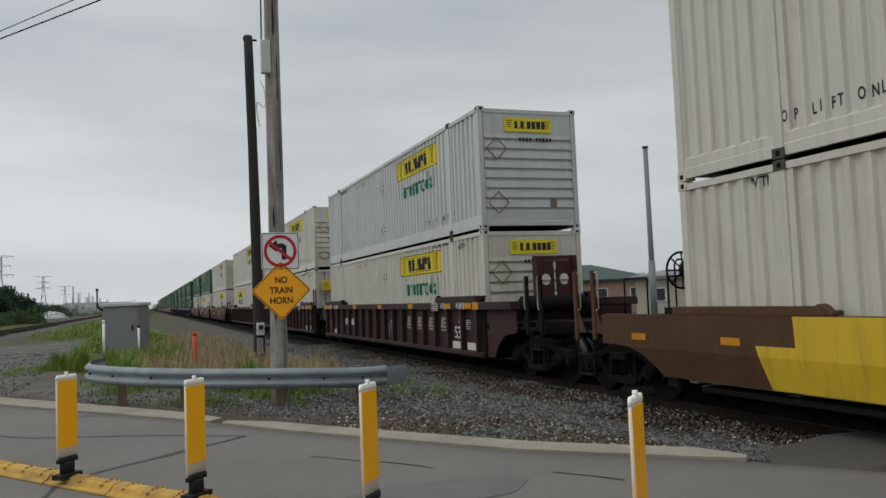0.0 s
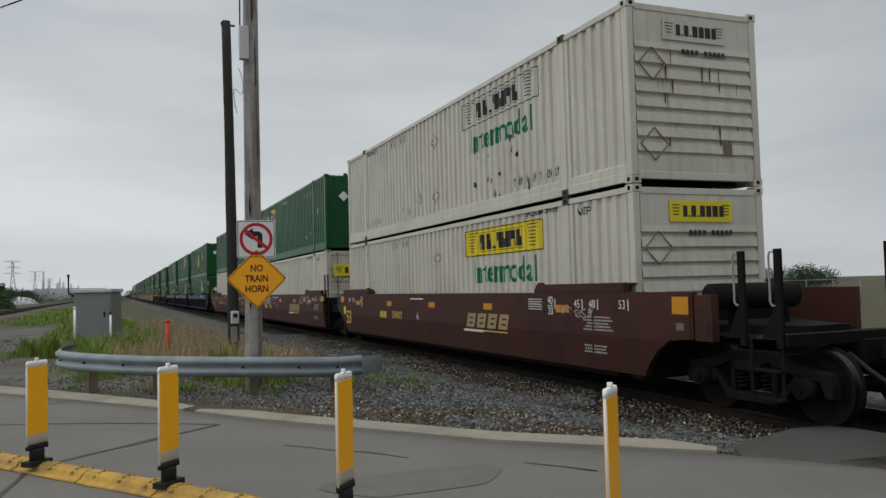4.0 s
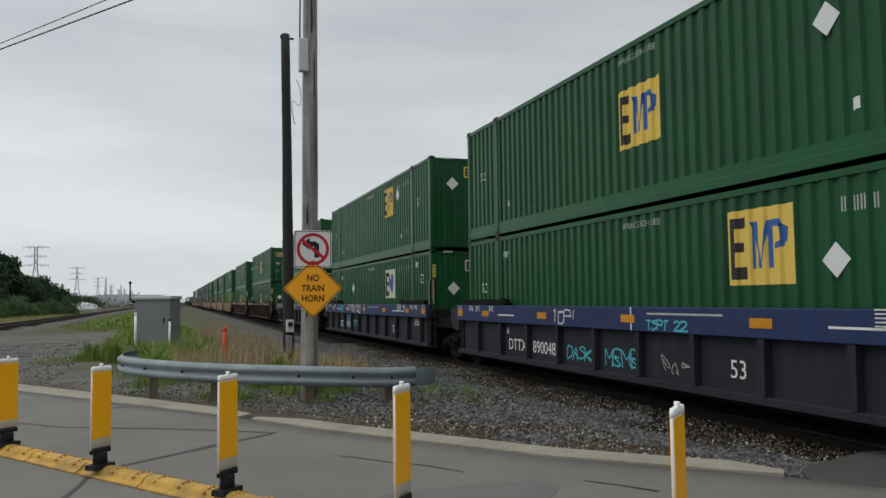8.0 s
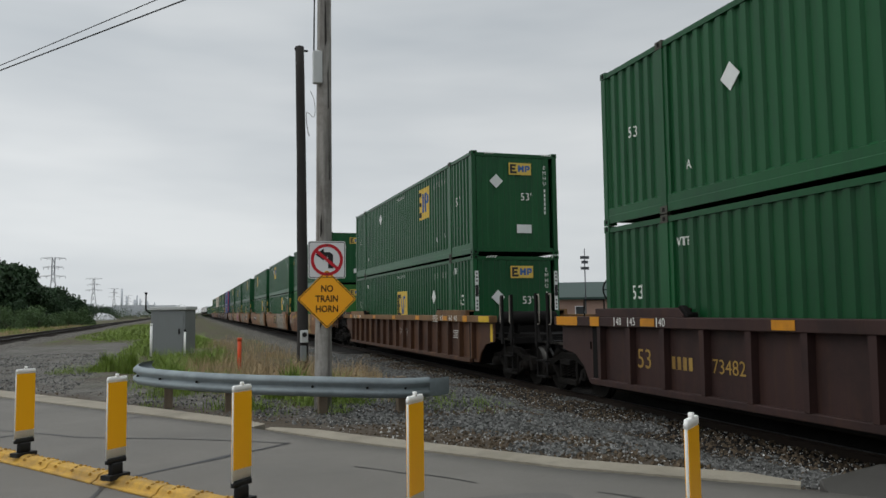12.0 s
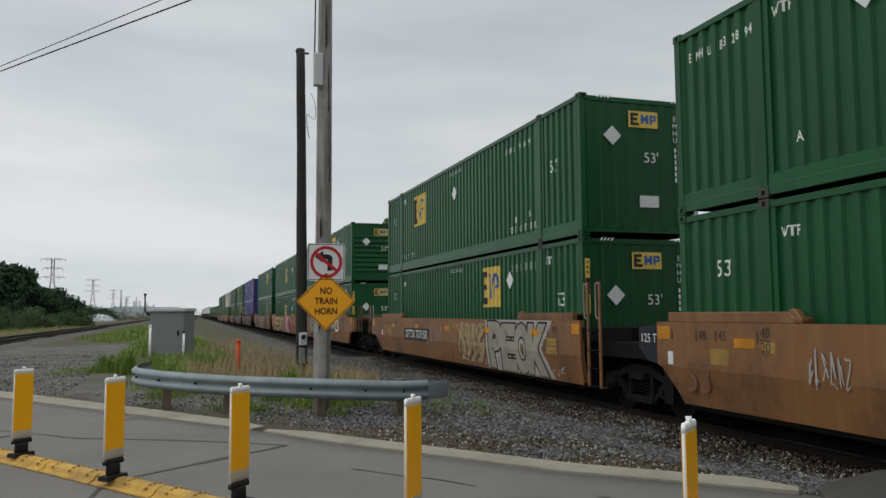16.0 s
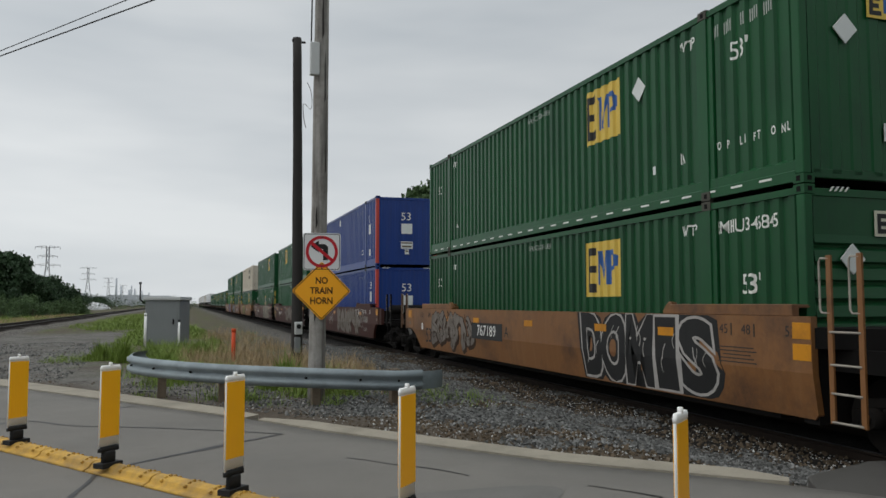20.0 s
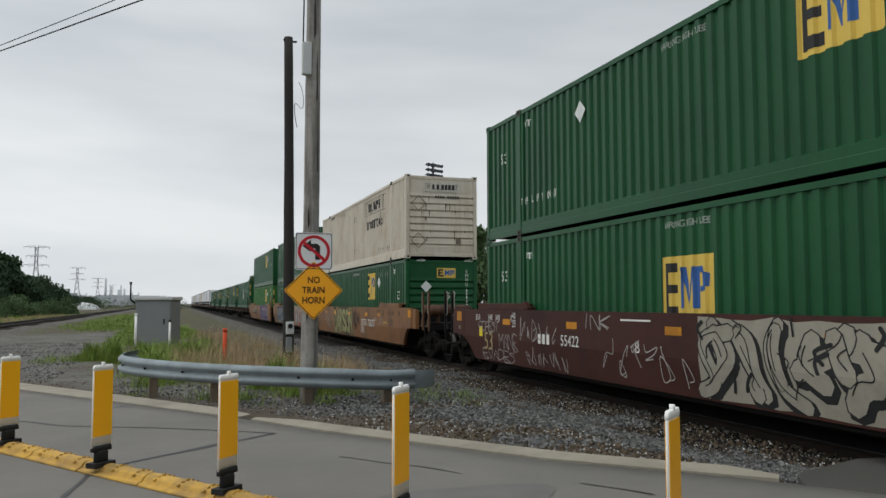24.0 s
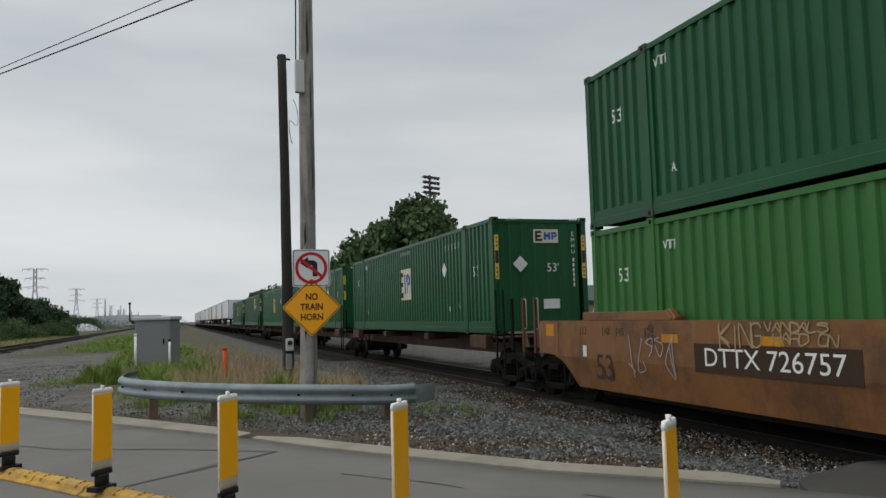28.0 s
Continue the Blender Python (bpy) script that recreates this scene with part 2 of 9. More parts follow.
DARKPOLE = paint("dark_pole_wood", (0.034, 0.031, 0.029), 0.85, vary=0.3, scale=1.2, streak=0.5, dirt=(0.014, 0.013, 0.012), bump=0.5, fine=25)
GALV = paint("galvanised_steel", (0.24, 0.28, 0.295), 0.6, metal=0.2, vary=0.14, scale=1.5, dirty=0.6, dirt=(0.11, 0.125, 0.135), blotch=0.35, stain=(0.13, 0.14, 0.145), spot=2.5)
CONCRETE = paint("pale_concrete", (0.30, 0.27, 0.215), 0.85, vary=0.2, scale=1.5, dirty=0.5, dirt=(0.15, 0.135, 0.105), bump=0.45, blotch=0.4, stain=(0.15, 0.135, 0.11), spot=3.0)
POSTYELLOW = paint("reflective_yellow_sheeting", (1.0, 0.47, 0.004), 0.4, vary=0.05, scale=3, spec=0.5)
POSTWHITE = paint("white_plastic", (0.90, 0.89, 0.86), 0.45, vary=0.06, scale=6)
RUBBER = paint("black_rubber", (0.018, 0.018, 0.018), 0.7, vary=0.3, scale=9)
KERBYELLOW = paint("scuffed_yellow_kerb", (0.52, 0.31, 0.06), 0.65, vary=0.25, scale=4, dirty=0.75, dirt=(0.17, 0.12, 0.06), bump=0.25, blotch=0.6, stain=(0.20, 0.14, 0.08), spot=3.0)
SIGNYELLOW = paint("yellow_sign_sheeting", (1.0, 0.43, 0.004), 0.4, vary=0.05, scale=2, spec=0.5)
SIGNWHITE = paint("white_sign_sheeting", (0.74, 0.74, 0.74), 0.4, vary=0.05, scale=2)
SIGNRED = paint("red_sign_ink", (0.50, 0.02, 0.03), 0.4, vary=0.05)
SIGNINK = paint("faded_dark_sign_ink", (0.07, 0.03, 0.01), 0.5, vary=0.1)
SIGNBLACK = paint("black_sign_ink", (0.02, 0.02, 0.02), 0.45, vary=0.05)
CABGREY = paint("grey_cabinet_paint", (0.20, 0.213, 0.213), 0.5, vary=0.08, scale=1.2, streak=0.25, dirt=(0.15, 0.15, 0.14))
CABLIGHT = paint("light_grey_cabinet_roof", (0.50, 0.51, 0.50), 0.5, vary=0.1, scale=1.2)
POSTWOOD = paint("weathered_post_timber", (0.15, 0.118, 0.085), 0.85, vary=0.3, scale=3, streak=0.6, dirt=(0.05, 0.04, 0.03), bump=0.5, fine=25)
LOCKBAR = paint("pale_green_lock_bar", (0.075, 0.15, 0.10), 0.45, vary=0.2, scale=6)
ORANGE = paint("orange_red_plastic", (0.62, 0.08, 0.025), 0.5, vary=0.1)
BARK = paint("tree_bark", (0.07, 0.055, 0.04), 0.9, vary=0.3, scale=3, bump=0.6)
LEAF = paint("tree_leaf", (0.052, 0.086, 0.034), 0.6, vary=0.2, islands=0.9)
DARKLEAF = paint("dark_tree_leaf", (0.022, 0.042, 0.019), 0.6, vary=0.2, islands=0.9)
BLADE = paint("green_weed", (0.115, 0.165, 0.030), 0.6, vary=0.2, islands=0.7)
STRAW = paint("dry_grass", (0.25, 0.185, 0.105), 0.7, vary=0.2, islands=0.7)
STONE = paint("ballast_stone", (0.046, 0.046, 0.044), 0.9, vary=0.25, scale=20, islands=3.6, spec=0.15)
BROWNSTONE = paint("brown_dusty_stone", (0.060, 0.046, 0.032), 0.9, vary=0.25, scale=20, islands=1.4, spec=0.12)
PALESTONE = paint("pale_crushed_stone", (0.26, 0.26, 0.25), 0.9, vary=0.2, scale=20, islands=1.0, spec=0.15)
WIRE = paint("black_wire", (0.02, 0.02, 0.02), 0.6)
TOWER = paint("weathered_lattice_steel", (0.085, 0.09, 0.10), 0.6)
ROOFGREEN = paint("green_metal_roof", (0.035, 0.062, 0.052), 0.5, vary=0.1)
STUCCO = paint("beige_stucco", (0.45, 0.41, 0.33), 0.85, vary=0.1)
PINKWALL = paint("pinkish_brick_wall", (0.33, 0.22, 0.18), 0.85, vary=0.15)
GLASS = paint("dark_window_glass", (0.05, 0.055, 0.06), 0.12)
TRAILER = paint("white_trailer_side", (0.66, 0.67, 0.68), 0.4, vary=0.08, scale=0.6, streak=0.2, dirt=(0.4, 0.4, 0.4))
FILLS = {"silver": (0.28, 0.26, 0.21), "bone": (0.33, 0.255, 0.135), "navy": (0.02, 0.036, 0.055), "pink": (0.52, 0.27, 0.38),
         "magenta": (0.26, 0.025, 0.10), "purple": (0.065, 0.042, 0.15), "teal": (0.022, 0.085, 0.09), "cyan": (0.08, 0.42, 0.48),
         "chalk": (0.36, 0.34, 0.32), "olive": (0.25, 0.25, 0.115), "slate": (0.06, 0.105, 0.16), "black": (0.02, 0.02, 0.02),
         "white": (0.62, 0.60, 0.56), "red": (0.45, 0.04, 0.05), "brown": (0.16, 0.08, 0.05), "gold": (0.50, 0.36, 0.10), "pewter": (0.165, 0.145, 0.125), "umber": (0.045, 0.026, 0.016)}
SPRAY = {k: paint(k + "_spray_paint", v, 0.65, vary=0.2, scale=3, blotch=0.35, stain=(v[0] * 0.55, v[1] * 0.5, v[2] * 0.45), spot=1.6) for k, v in FILLS.items()}

# ---- builders ----
def box(bm, x0, x1, y0, y1, z0, z1, mi=0):
    v = [bm.verts.new(c) for c in ((x0, y0, z0), (x1, y0, z0), (x1, y1, z0), (x0, y1, z0), (x0, y0, z1), (x1, y0, z1), (x1, y1, z1), (x0, y1, z1))]
    for q in ((0, 3, 2, 1), (4, 5, 6, 7), (0, 1, 5, 4), (1, 2, 6, 5), (2, 3, 7, 6), (3, 0, 4, 7)):
        bm.faces.new([v[i] for i in q]).material_index = mi
    return v


def tube(bm, a, b, r, n=8, r2=None, mi=0, caps=True):
    a, b = Vector(a), Vector(b)
    q = (b - a).to_track_quat("Z", "Y").to_matrix()
    r2 = r if r2 is None else r2
    rings = []
    for c, rad in ((a, r), (b, r2)):
        rings.append([bm.verts.new(c + q @ Vector((rad * math.cos(2 * math.pi * i / n), rad * math.sin(2 * math.pi * i / n), 0))) for i in range(n)])
    for i in range(n):
        f = bm.faces.new((rings[0][i], rings[0][(i + 1) % n], rings[1][(i + 1) % n], rings[1][i]))
        f.material_index, f.smooth = mi, n > 5
    if caps:
        bm.faces.new(rings[0][::-1]).material_index = mi
        bm.faces.new(rings[1]).material_index = mi


def tube_path(bm, pts, r, n):
    """One unbroken tube along a line of points."""
    rings = []
    for i, p in enumerate(pts):
        d = (pts[min(i + 1, len(pts) - 1)] - pts[max(i - 1, 0)]).normalized()
        u = d.orthogonal().normalized() if not rings else (u - d * u.dot(d)).normalized()
        v = d.cross(u)
        rings.append([bm.verts.new(p + u * (r * math.cos(2 * math.pi * k / n)) + v * (r * math.sin(2 * math.pi * k / n))) for k in range(n)])
    for a, b in zip(rings, rings[1:]):
        for k in range(n):
            bm.faces.new((a[k], a[(k + 1) % n], b[(k + 1) % n], b[k])).smooth = True
    bm.faces.new(rings[0][::-1])
    bm.faces.new(rings[-1])


def prism(bm, outline, axis, a, b, mi=0):
    """An outline of (u, v) pairs pushed along an axis from a to b: u, v are the other two axes in order."""
    def at(u, v, w):
        return {"x": (w, u, v), "y": (u, w, v), "z": (u, v, w)}[axis]
    lo, hi = [bm.verts.new(at(u, v, a)) for u, v in outline], [bm.verts.new(at(u, v, b)) for u, v in outline]
    n = len(outline)
    for i in range(n):
        bm.faces.new((lo[i], lo[(i + 1) % n], hi[(i + 1) % n], hi[i])).material_index = mi
    bm.faces.new(lo[::-1]).material_index = mi
    bm.faces.new(hi).material_index = mi


def to_mesh(name, bm, mats, bevel=0.0):
    if bevel:
        bmesh.ops.bevel(bm, geom=bm.edges[:], offset=bevel, segments=1, affect="EDGES", clamp_overlap=True)
    bmesh.ops.recalc_face_normals(bm, faces=bm.faces)
    me = bpy.data.meshes.new(name)
    bm.to_mesh(me)
    bm.free()
    for m in mats:
        me.materials.append(m)
    return me


STORE = {}


def shared(key, build, mats, bevel=0.0):
    """A mesh that is built once and then shared by all alike parts."""
    if key not in STORE:
        bm = bmesh.new()
        build(bm)
        STORE[key] = to_mesh(str(key[0] if isinstance(key, tuple) else key), bm, mats, bevel)
    return STORE[key]


def put(name, data, parent=None, label="", m=None):
    ob = new(name, data)
    ob.parent = parent
    if m is not None:
        ob.matrix_basis = m
    if label:
        ob["label"] = label
    return ob


def part(name, bm, material, parent, label="", bevel=0.0):
    return put(name, to_mesh(name, bm, [material], bevel), parent, label)


def letters(text, size, fat=0.0):
    """The built-in font as flat faces: lists of vertices (u, v) and faces, centred."""
    key = ("letters", text, size, fat)
    if key not in STORE:
        cu = bpy.data.curves.new("lettering", "FONT")
        cu.body, cu.size, cu.align_x, cu.align_y, cu.resolution_u = text, size, "CENTER", "CENTER", 4
        cu.offset = fat
        ob = bpy.data.objects.new("lettering", cu)
        me = ob.to_mesh()
        STORE[key] = ([tuple(v.co[:2]) for v in me.vertices], [tuple(p.vertices) for p in me.polygons])
        ob.to_mesh_clear()
        bpy.data.objects.remove(ob)
    return STORE[key]


def flat_text(bm, text, size, place, mi=0, squeeze=1.0, fat=0.0):
    """Lettering whose corners are put by place(u, v)."""
    verts, faces = letters(text, size, fat)
    vs = [bm.verts.new(place(u * squeeze, v)) for u, v in verts]
    for f in faces:
        try:
            bm.faces.new([vs[i] for i in f]).material_index = mi
        except ValueError:
            pass


def thing(name, label, category, m=None, group="", kind=""):
    ob = new(name)
    ob.empty_display_size = 0.2
    if m is not None:
        ob.matrix_basis = m
    return tagged(ob, label, category, group, kind)

# ---- ground, road, tracks ----
SIDE = 7.403          # near side of the containers
MID = SIDE + 1.2955   # middle of the train's track
RAIL = -0.20          # top of its rails
FARMID = -10.4        # middle of the second track


def smooth(a, b, v):
    k = min(1.0, max(0.0, (v - a) / (b - a)))
    return k * k * (3 - 2 * k)


def off_road(x, y):
    """Distance past the road's edge strip, to the far side."""
    if y > 10.9:
        return (x + 3.79) * 0.814 + (y - 18.86) * 0.581
    return (x - 1.96) * 0.806 + (y - 10.28) * 0.592


def ground_height(x, y):
    z = -0.34 * smooth(4.6, 6.6, x)
    if y < 9.0:
        z = -0.2 * smooth(5.0, 7.5, x) * smooth(5.6, 4.6, y) + z * smooth(5.0, 6.2, y)
    d = abs(x - FARMID)
    z += 0.12 * smooth(3.8, 1.7, d)
    z += (-0.25 * smooth(-16, -26, x))
    if off_road(x, y) < -0.6 and y < 40:
        z -= 0.1
    r = math.hypot(x - 3, y - 14)
    if r < 60 and x < 6.3:
        z += 0.05 * noise.noise((x * 0.5, y * 0.5, 3.0)) * smooth(12, 20, y) * smooth(6.2, 4.5, x)
    return z


def build_ground():
    near = list(np.arange(-30, 30.01, 0.6))
    xs = [-4000, -1500, -600, -250, -120, -70, -45] + near + [45, 70, 120, 250, 600, 1500, 4000]
    ys = [-300, -80, -30, -12] + list(np.arange(-6, 60.01, 0.6)) + list(np.arange(66, 200, 8)) + [240, 320, 480, 800, 1500, 2600, 4800]
    bm = bmesh.new()
    grid = [[bm.verts.new((x, y, ground_height(x, y))) for x in xs] for y in ys]
    for j in range(len(ys) - 1):
        for i in range(len(xs) - 1):
            bm.faces.new((grid[j][i], grid[j][i + 1], grid[j + 1][i + 1], grid[j + 1][i])).smooth = True
    return bm


def ground_material():
    """Ballast along both tracks, a gravel drive, weedy earth and far grass."""
    m = bpy.data.materials.new("ground_cover")
    m.use_nodes = True
    n, l = m.node_tree.nodes, m.node_tree.links
    b = n["Principled BSDF"]
    b.inputs["Roughness"].default_value, b.inputs["Specular IOR Level"].default_value = 0.92, 0.12
    co = n.new("ShaderNodeTexCoord")
    sp = n.new("ShaderNodeSeparateXYZ")
    l.new(co.outputs["Object"], sp.inputs[0])

    def noise_of(scale, detail=4.0, rough=0.6):
        t = n.new("ShaderNodeTexNoise")
        t.inputs["Scale"].default_value, t.inputs["Detail"].default_value, t.inputs["Roughness"].default_value = scale, detail, rough
        l.new(co.outputs["Object"], t.inputs["Vector"])
        return t.outputs["Fac"]

    def ramp(src, lo, hi, c0, c1):
        r = n.new("ShaderNodeValToRGB")
        r.color_ramp.elements[0].position, r.color_ramp.elements[0].color = lo, (*c0, 1)
        r.color_ramp.elements[1].position, r.color_ramp.elements[1].color = hi, (*c1, 1)
        l.new(src, r.inputs["Fac"])
        return r.outputs["Color"]

    def step(src, lo, hi, a=0.0, z=1.0):
        r = n.new("ShaderNodeMapRange")
        for key, value in (("From Min", lo), ("From Max", hi), ("To Min", a), ("To Max", z)):
            r.inputs[key].default_value = value
        l.new(src, r.inputs["Value"])
        return r.outputs[0]

    def math_of(op, a, c):
        r = n.new("ShaderNodeMath")
        r.operation = op
        for i, s in enumerate((a, c)):
            if isinstance(s, (int, float)):
                r.inputs[i].default_value = s
            else:
                l.new(s, r.inputs[i])
        return r.outputs[0]

    def mix(fac, a, c):
        r = n.new("ShaderNodeMixRGB")
        l.new(fac, r.inputs["Fac"])
        l.new(a, r.inputs["Color1"])
        l.new(c, r.inputs["Color2"])
        return r.outputs["Color"]

    wob = noise_of(0.45, 3.0)
    xw = math_of("ADD", sp.outputs["X"], math_of("MULTIPLY", math_of("SUBTRACT", wob, 0.5), 2.6))
    vor = n.new("ShaderNodeTexVoronoi")
    vor.inputs["Scale"].default_value = 16.0
    l.new(co.outputs["Object"], vor.inputs["Vector"])
    stone_bw = n.new("ShaderNodeRGBToBW")
    l.new(vor.outputs["Color"], stone_bw.inputs[0])
    stones = ramp(stone_bw.outputs[0], 0.15, 0.85, (0.03, 0.027, 0.023), (0.20, 0.185, 0.165))
    grit = ramp(noise_of(22.0, 6.0, 0.85), 0.36, 0.66, (0.062, 0.059, 0.054), (0.26, 0.249, 0.225))
    grass = ramp(noise_of(2.2, 6.0, 0.75), 0.3, 0.72, (0.045, 0.075, 0.016), (0.15, 0.20, 0.045))
    earth = ramp(noise_of(6.0, 6.0, 0.75), 0.3, 0.7, (0.052, 0.045, 0.034), (0.145, 0.122, 0.09))
    grit = mix(step(noise_of(0.9, 5.0, 0.7), 0.42, 0.6), grit, ramp(noise_of(30.0, 5.0, 0.8), 0.36, 0.66, (0.04, 0.037, 0.033), (0.19, 0.178, 0.158)))
    weedy = mix(step(noise_of(0.7, 5.0, 0.7), 0.50, 0.66), earth, grass)
    # drive: a band of grit that swings from the road to the second track
    on_drive = math_of("MULTIPLY", step(xw, -1.9, -2.8), step(math_of("ADD", sp.outputs["Y"], math_of("MULTIPLY", xw, -1.0)), 54.0, 50.0))
    out = mix(on_drive, weedy, grit)
    near_gravel = step(math_of("ADD", sp.outputs["Y"], math_of("MULTIPLY", xw, 0.9)), 22.0, 17.0)
    out = mix(near_gravel, out, mix(step(noise_of(1.1, 4.0), 0.42, 0.58), grit, stones))
    fringe = math_of("ADD", math_of("MULTIPLY", math_of("SUBTRACT", sp.outputs["X"], 1.96), 0.806), math_of("MULTIPLY", math_of("SUBTRACT", sp.outputs["Y"], 10.28), 0.592))
    fringe = math_of("ADD", fringe, math_of("MULTIPLY", math_of("SUBTRACT", noise_of(1.3, 4.0), 0.5), 1.6))
    bed = math_of("MAXIMUM", step(xw, 3.2, 4.4), 0.0)
    patch = math_of("MULTIPLY", step(xw, 1.5, 2.8), step(sp.outputs["Y"], 15.5, 13.5))
    out = mix(math_of("MAXIMUM", bed, patch), out, stones)
    humus = ramp(noise_of(14.0, 6.0, 0.8), 0.3, 0.7, (0.035, 0.027, 0.020), (0.125, 0.098, 0.070))
    out = mix(step(fringe, 1.15, 0.45, 0.0, 0.85), out, humus)
    far_right = step(sp.outputs["X"], 15.0, 18.0)
    out = mix(far_right, out, weedy)
    d2 = n.new("ShaderNodeMath")
    d2.operation = "ABSOLUTE"
    l.new(math_of("SUBTRACT", sp.outputs["X"], FARMID), d2.inputs[0])
    out = mix(step(d2.outputs[0], 3.0, 2.4), out, stones)
    # the train's shade, painted dark over oily, brake-dusted ballast between and beside the rails
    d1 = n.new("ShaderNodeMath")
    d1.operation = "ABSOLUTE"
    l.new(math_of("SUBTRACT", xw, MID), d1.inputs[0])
    oily_shade = n.new("ShaderNodeRGB")
    oily_shade.outputs[0].default_value = (0.008, 0.0072, 0.0065, 1)
    out = mix(step(d1.outputs[0], 2.7, 1.9, 0.0, 0.92), out, oily_shade.outputs[0])
    l.new(out, b.inputs["Base Color"])
    bp = n.new("ShaderNodeBump")
    bp.inputs["Strength"].default_value, bp.inputs["Distance"].default_value = 0.6, 0.04
    l.new(vor.outputs["Distance"], bp.inputs["Height"])
    l.new(bp.outputs[0], b.inputs["Normal"])
    return m


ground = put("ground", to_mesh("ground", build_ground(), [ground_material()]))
tagged(ground, "gravel, ballast and weedy earth beside the railway", "ground", kind="structure")


def road_material():
    m = paint("worn_asphalt", (0.168, 0.158, 0.142), 0.85, vary=0.22, scale=0.5, dirty=0.55, dirt=(0.125, 0.12, 0.112), bump=0.45, fine=90, blotch=0.35, stain=(0.16, 0.15, 0.133), spot=2.4)
    return m


ASPHALT = road_material()
DARKASPHALT = paint("dark_patched_asphalt", (0.075, 0.071, 0.065), 0.85, vary=0.18, scale=1.0, dirty=0.4, dirt=(0.095, 0.09, 0.083), bump=0.4, fine=70)
PATCHED = paint("older_asphalt_patch", (0.135, 0.13, 0.12), 0.85, vary=0.3, scale=2.5, dirty=0.6, dirt=(0.18, 0.172, 0.155), bump=0.4, fine=70)
SEALANT = paint("black_crack_sealant", (0.02, 0.02, 0.02), 0.45, vary=0.2, scale=3)

ROADEDGE = [(-30.0, 54.5), (-12.0, 29.4), (-3.53, 17.57), (-1.31, 14.44), (0.84, 11.39), (1.28, 10.62), (1.74, 9.85), (3.55, 7.33), (4.75, 6.14), (5.4, 5.45), (7.0, 4.4), (14.0, -3.0), (30.0, -22.0)]


def build_road(bm):
    """The carriageway: from its edge line back past the camera."""
    edge = ROADEDGE[:8]
    for (a, c), (d, e) in zip(ROADEDGE[7:], ROADEDGE[8:]):
        n = max(1, int(math.hypot(d - a, e - c) / 0.8))
        edge = edge + [(a + (d - a) * k / n, c + (e - c) * k / n) for k in range(1, n + 1)]
    top = []
    for x, y in edge:
        k = smooth(5.0, 7.5, x)
        top.append((x, y, 0.012 - 0.2 * k))
    rows = []
    for shift in (0.0, 0.4, 0.8, 1.4, 2.0, 3.0, 4.0, 5.5, 7.0, 9.0, 11.0, 14.0, 18.0, 24.0, 32.0, 40.0):
        rows.append([bm.verts.new((x - 0.81 * shift, y - 0.58 * shift, z + (0.2 * smooth(5.0, 7.5, x) - 0.2 * smooth(5.0, 7.5, x - 0.81 * shift)))) for x, y, z in top])
    for a, c in zip(rows, rows[1:]):
        for i in range(len(a) - 1):
            bm.faces.new((a[i], c[i], c[i + 1], a[i + 1])).smooth = True
    down = [bm.verts.new((v.co.x, v.co.y, v.co.z - 0.3)) for v in rows[0]]
    for i in range(len(down) - 1):
        bm.faces.new((rows[0][i], rows[0][i + 1], down[i + 1], down[i]))


bm = bmesh.new()
build_road(bm)
road = put("road", to_mesh("road", bm, [ASPHALT]))
tagged(road, "worn grey asphalt road with sealed cracks", "road", kind="structure")


def strip(bm, line, z0, z1):
    """A raised band along a line of (x, y, width to the far side)."""
    lo, hi, lob, hib = [], [], [], []
    for i, (x, y, w) in enumerate(line):
        a, c = Vector(line[max(0, i - 1)][:2]), Vector(line[min(len(line) - 1, i + 1)][:2])
        d = (c - a).normalized()
        nx, ny = -d.y, d.x
        if nx < 0:
            nx, ny = -nx, -ny
        lo.append(bm.verts.new((x, y, z1 - 0.2 * smooth(5.0, 7.5, x))))
        hi.append(bm.verts.new((x + nx * w, y + ny * w, z1 + 0.012 - 0.2 * smooth(5.0, 7.5, x))))
        lob.append(bm.verts.new((x, y, z0)))
        hib.append(bm.verts.new((x + nx * w, y + ny * w, z0)))
    for i in range(len(line) - 1):
        bm.faces.new((lo[i], lo[i + 1], hi[i + 1], hi[i]))
        bm.faces.new((lob[i], lo[i], lo[i + 1], lob[i + 1]))
        bm.faces.new((hi[i], hib[i], hib[i + 1], hi[i + 1]))
    for e in (0, -1):
        bm.faces.new((lo[e], hi[e], hib[e], lob[e]))


def pavement_strip(name, line):
    bm = bmesh.new()
    strip(bm, line, -0.25, 0.03)
    ob = put(name, to_mesh(name, bm, [CONCRETE]))
    return tagged(ob, "pale stained concrete edge strip along the asphalt road", "pavement", kind="structure")


pavement_strip("pavement_1", [(-30.0, 54.52, 0.6), (-12.0, 29.42, 0.6), (-3.53, 17.6, 0.54), (-1.31, 14.46, 0.5), (0.3, 12.16, 0.42), (0.84, 11.41, 0.22)])
pavement_strip("pavement_2", [(0.98, 11.16, 0.1), (1.32, 10.58, 0.34), (1.76, 9.86, 0.36), (3.56, 7.35, 0.36), (4.76, 6.16, 0.36), (5.1, 5.85, 0.12)])

# dark apron beside the rails at the crossing
bm = bmesh.new()
out = [(5.62, 6.2), (7.3, 7.15), (8.0, 7.1), (8.0, 2.0), (9.0, -2.0), (5.2, 2.8), (4.9, 5.3), (5.3, 5.75)]
prism(bm, out, "z", -0.45, -0.13)
for v in bm.verts:
    if v.co.z > -0.3:
        v.co.z = -0.02 - 0.16 * smooth(5.6, 7.6, v.co.x)
apron = put("road_apron", to_mesh("road_apron", bm, [DARKASPHALT], 0.02))
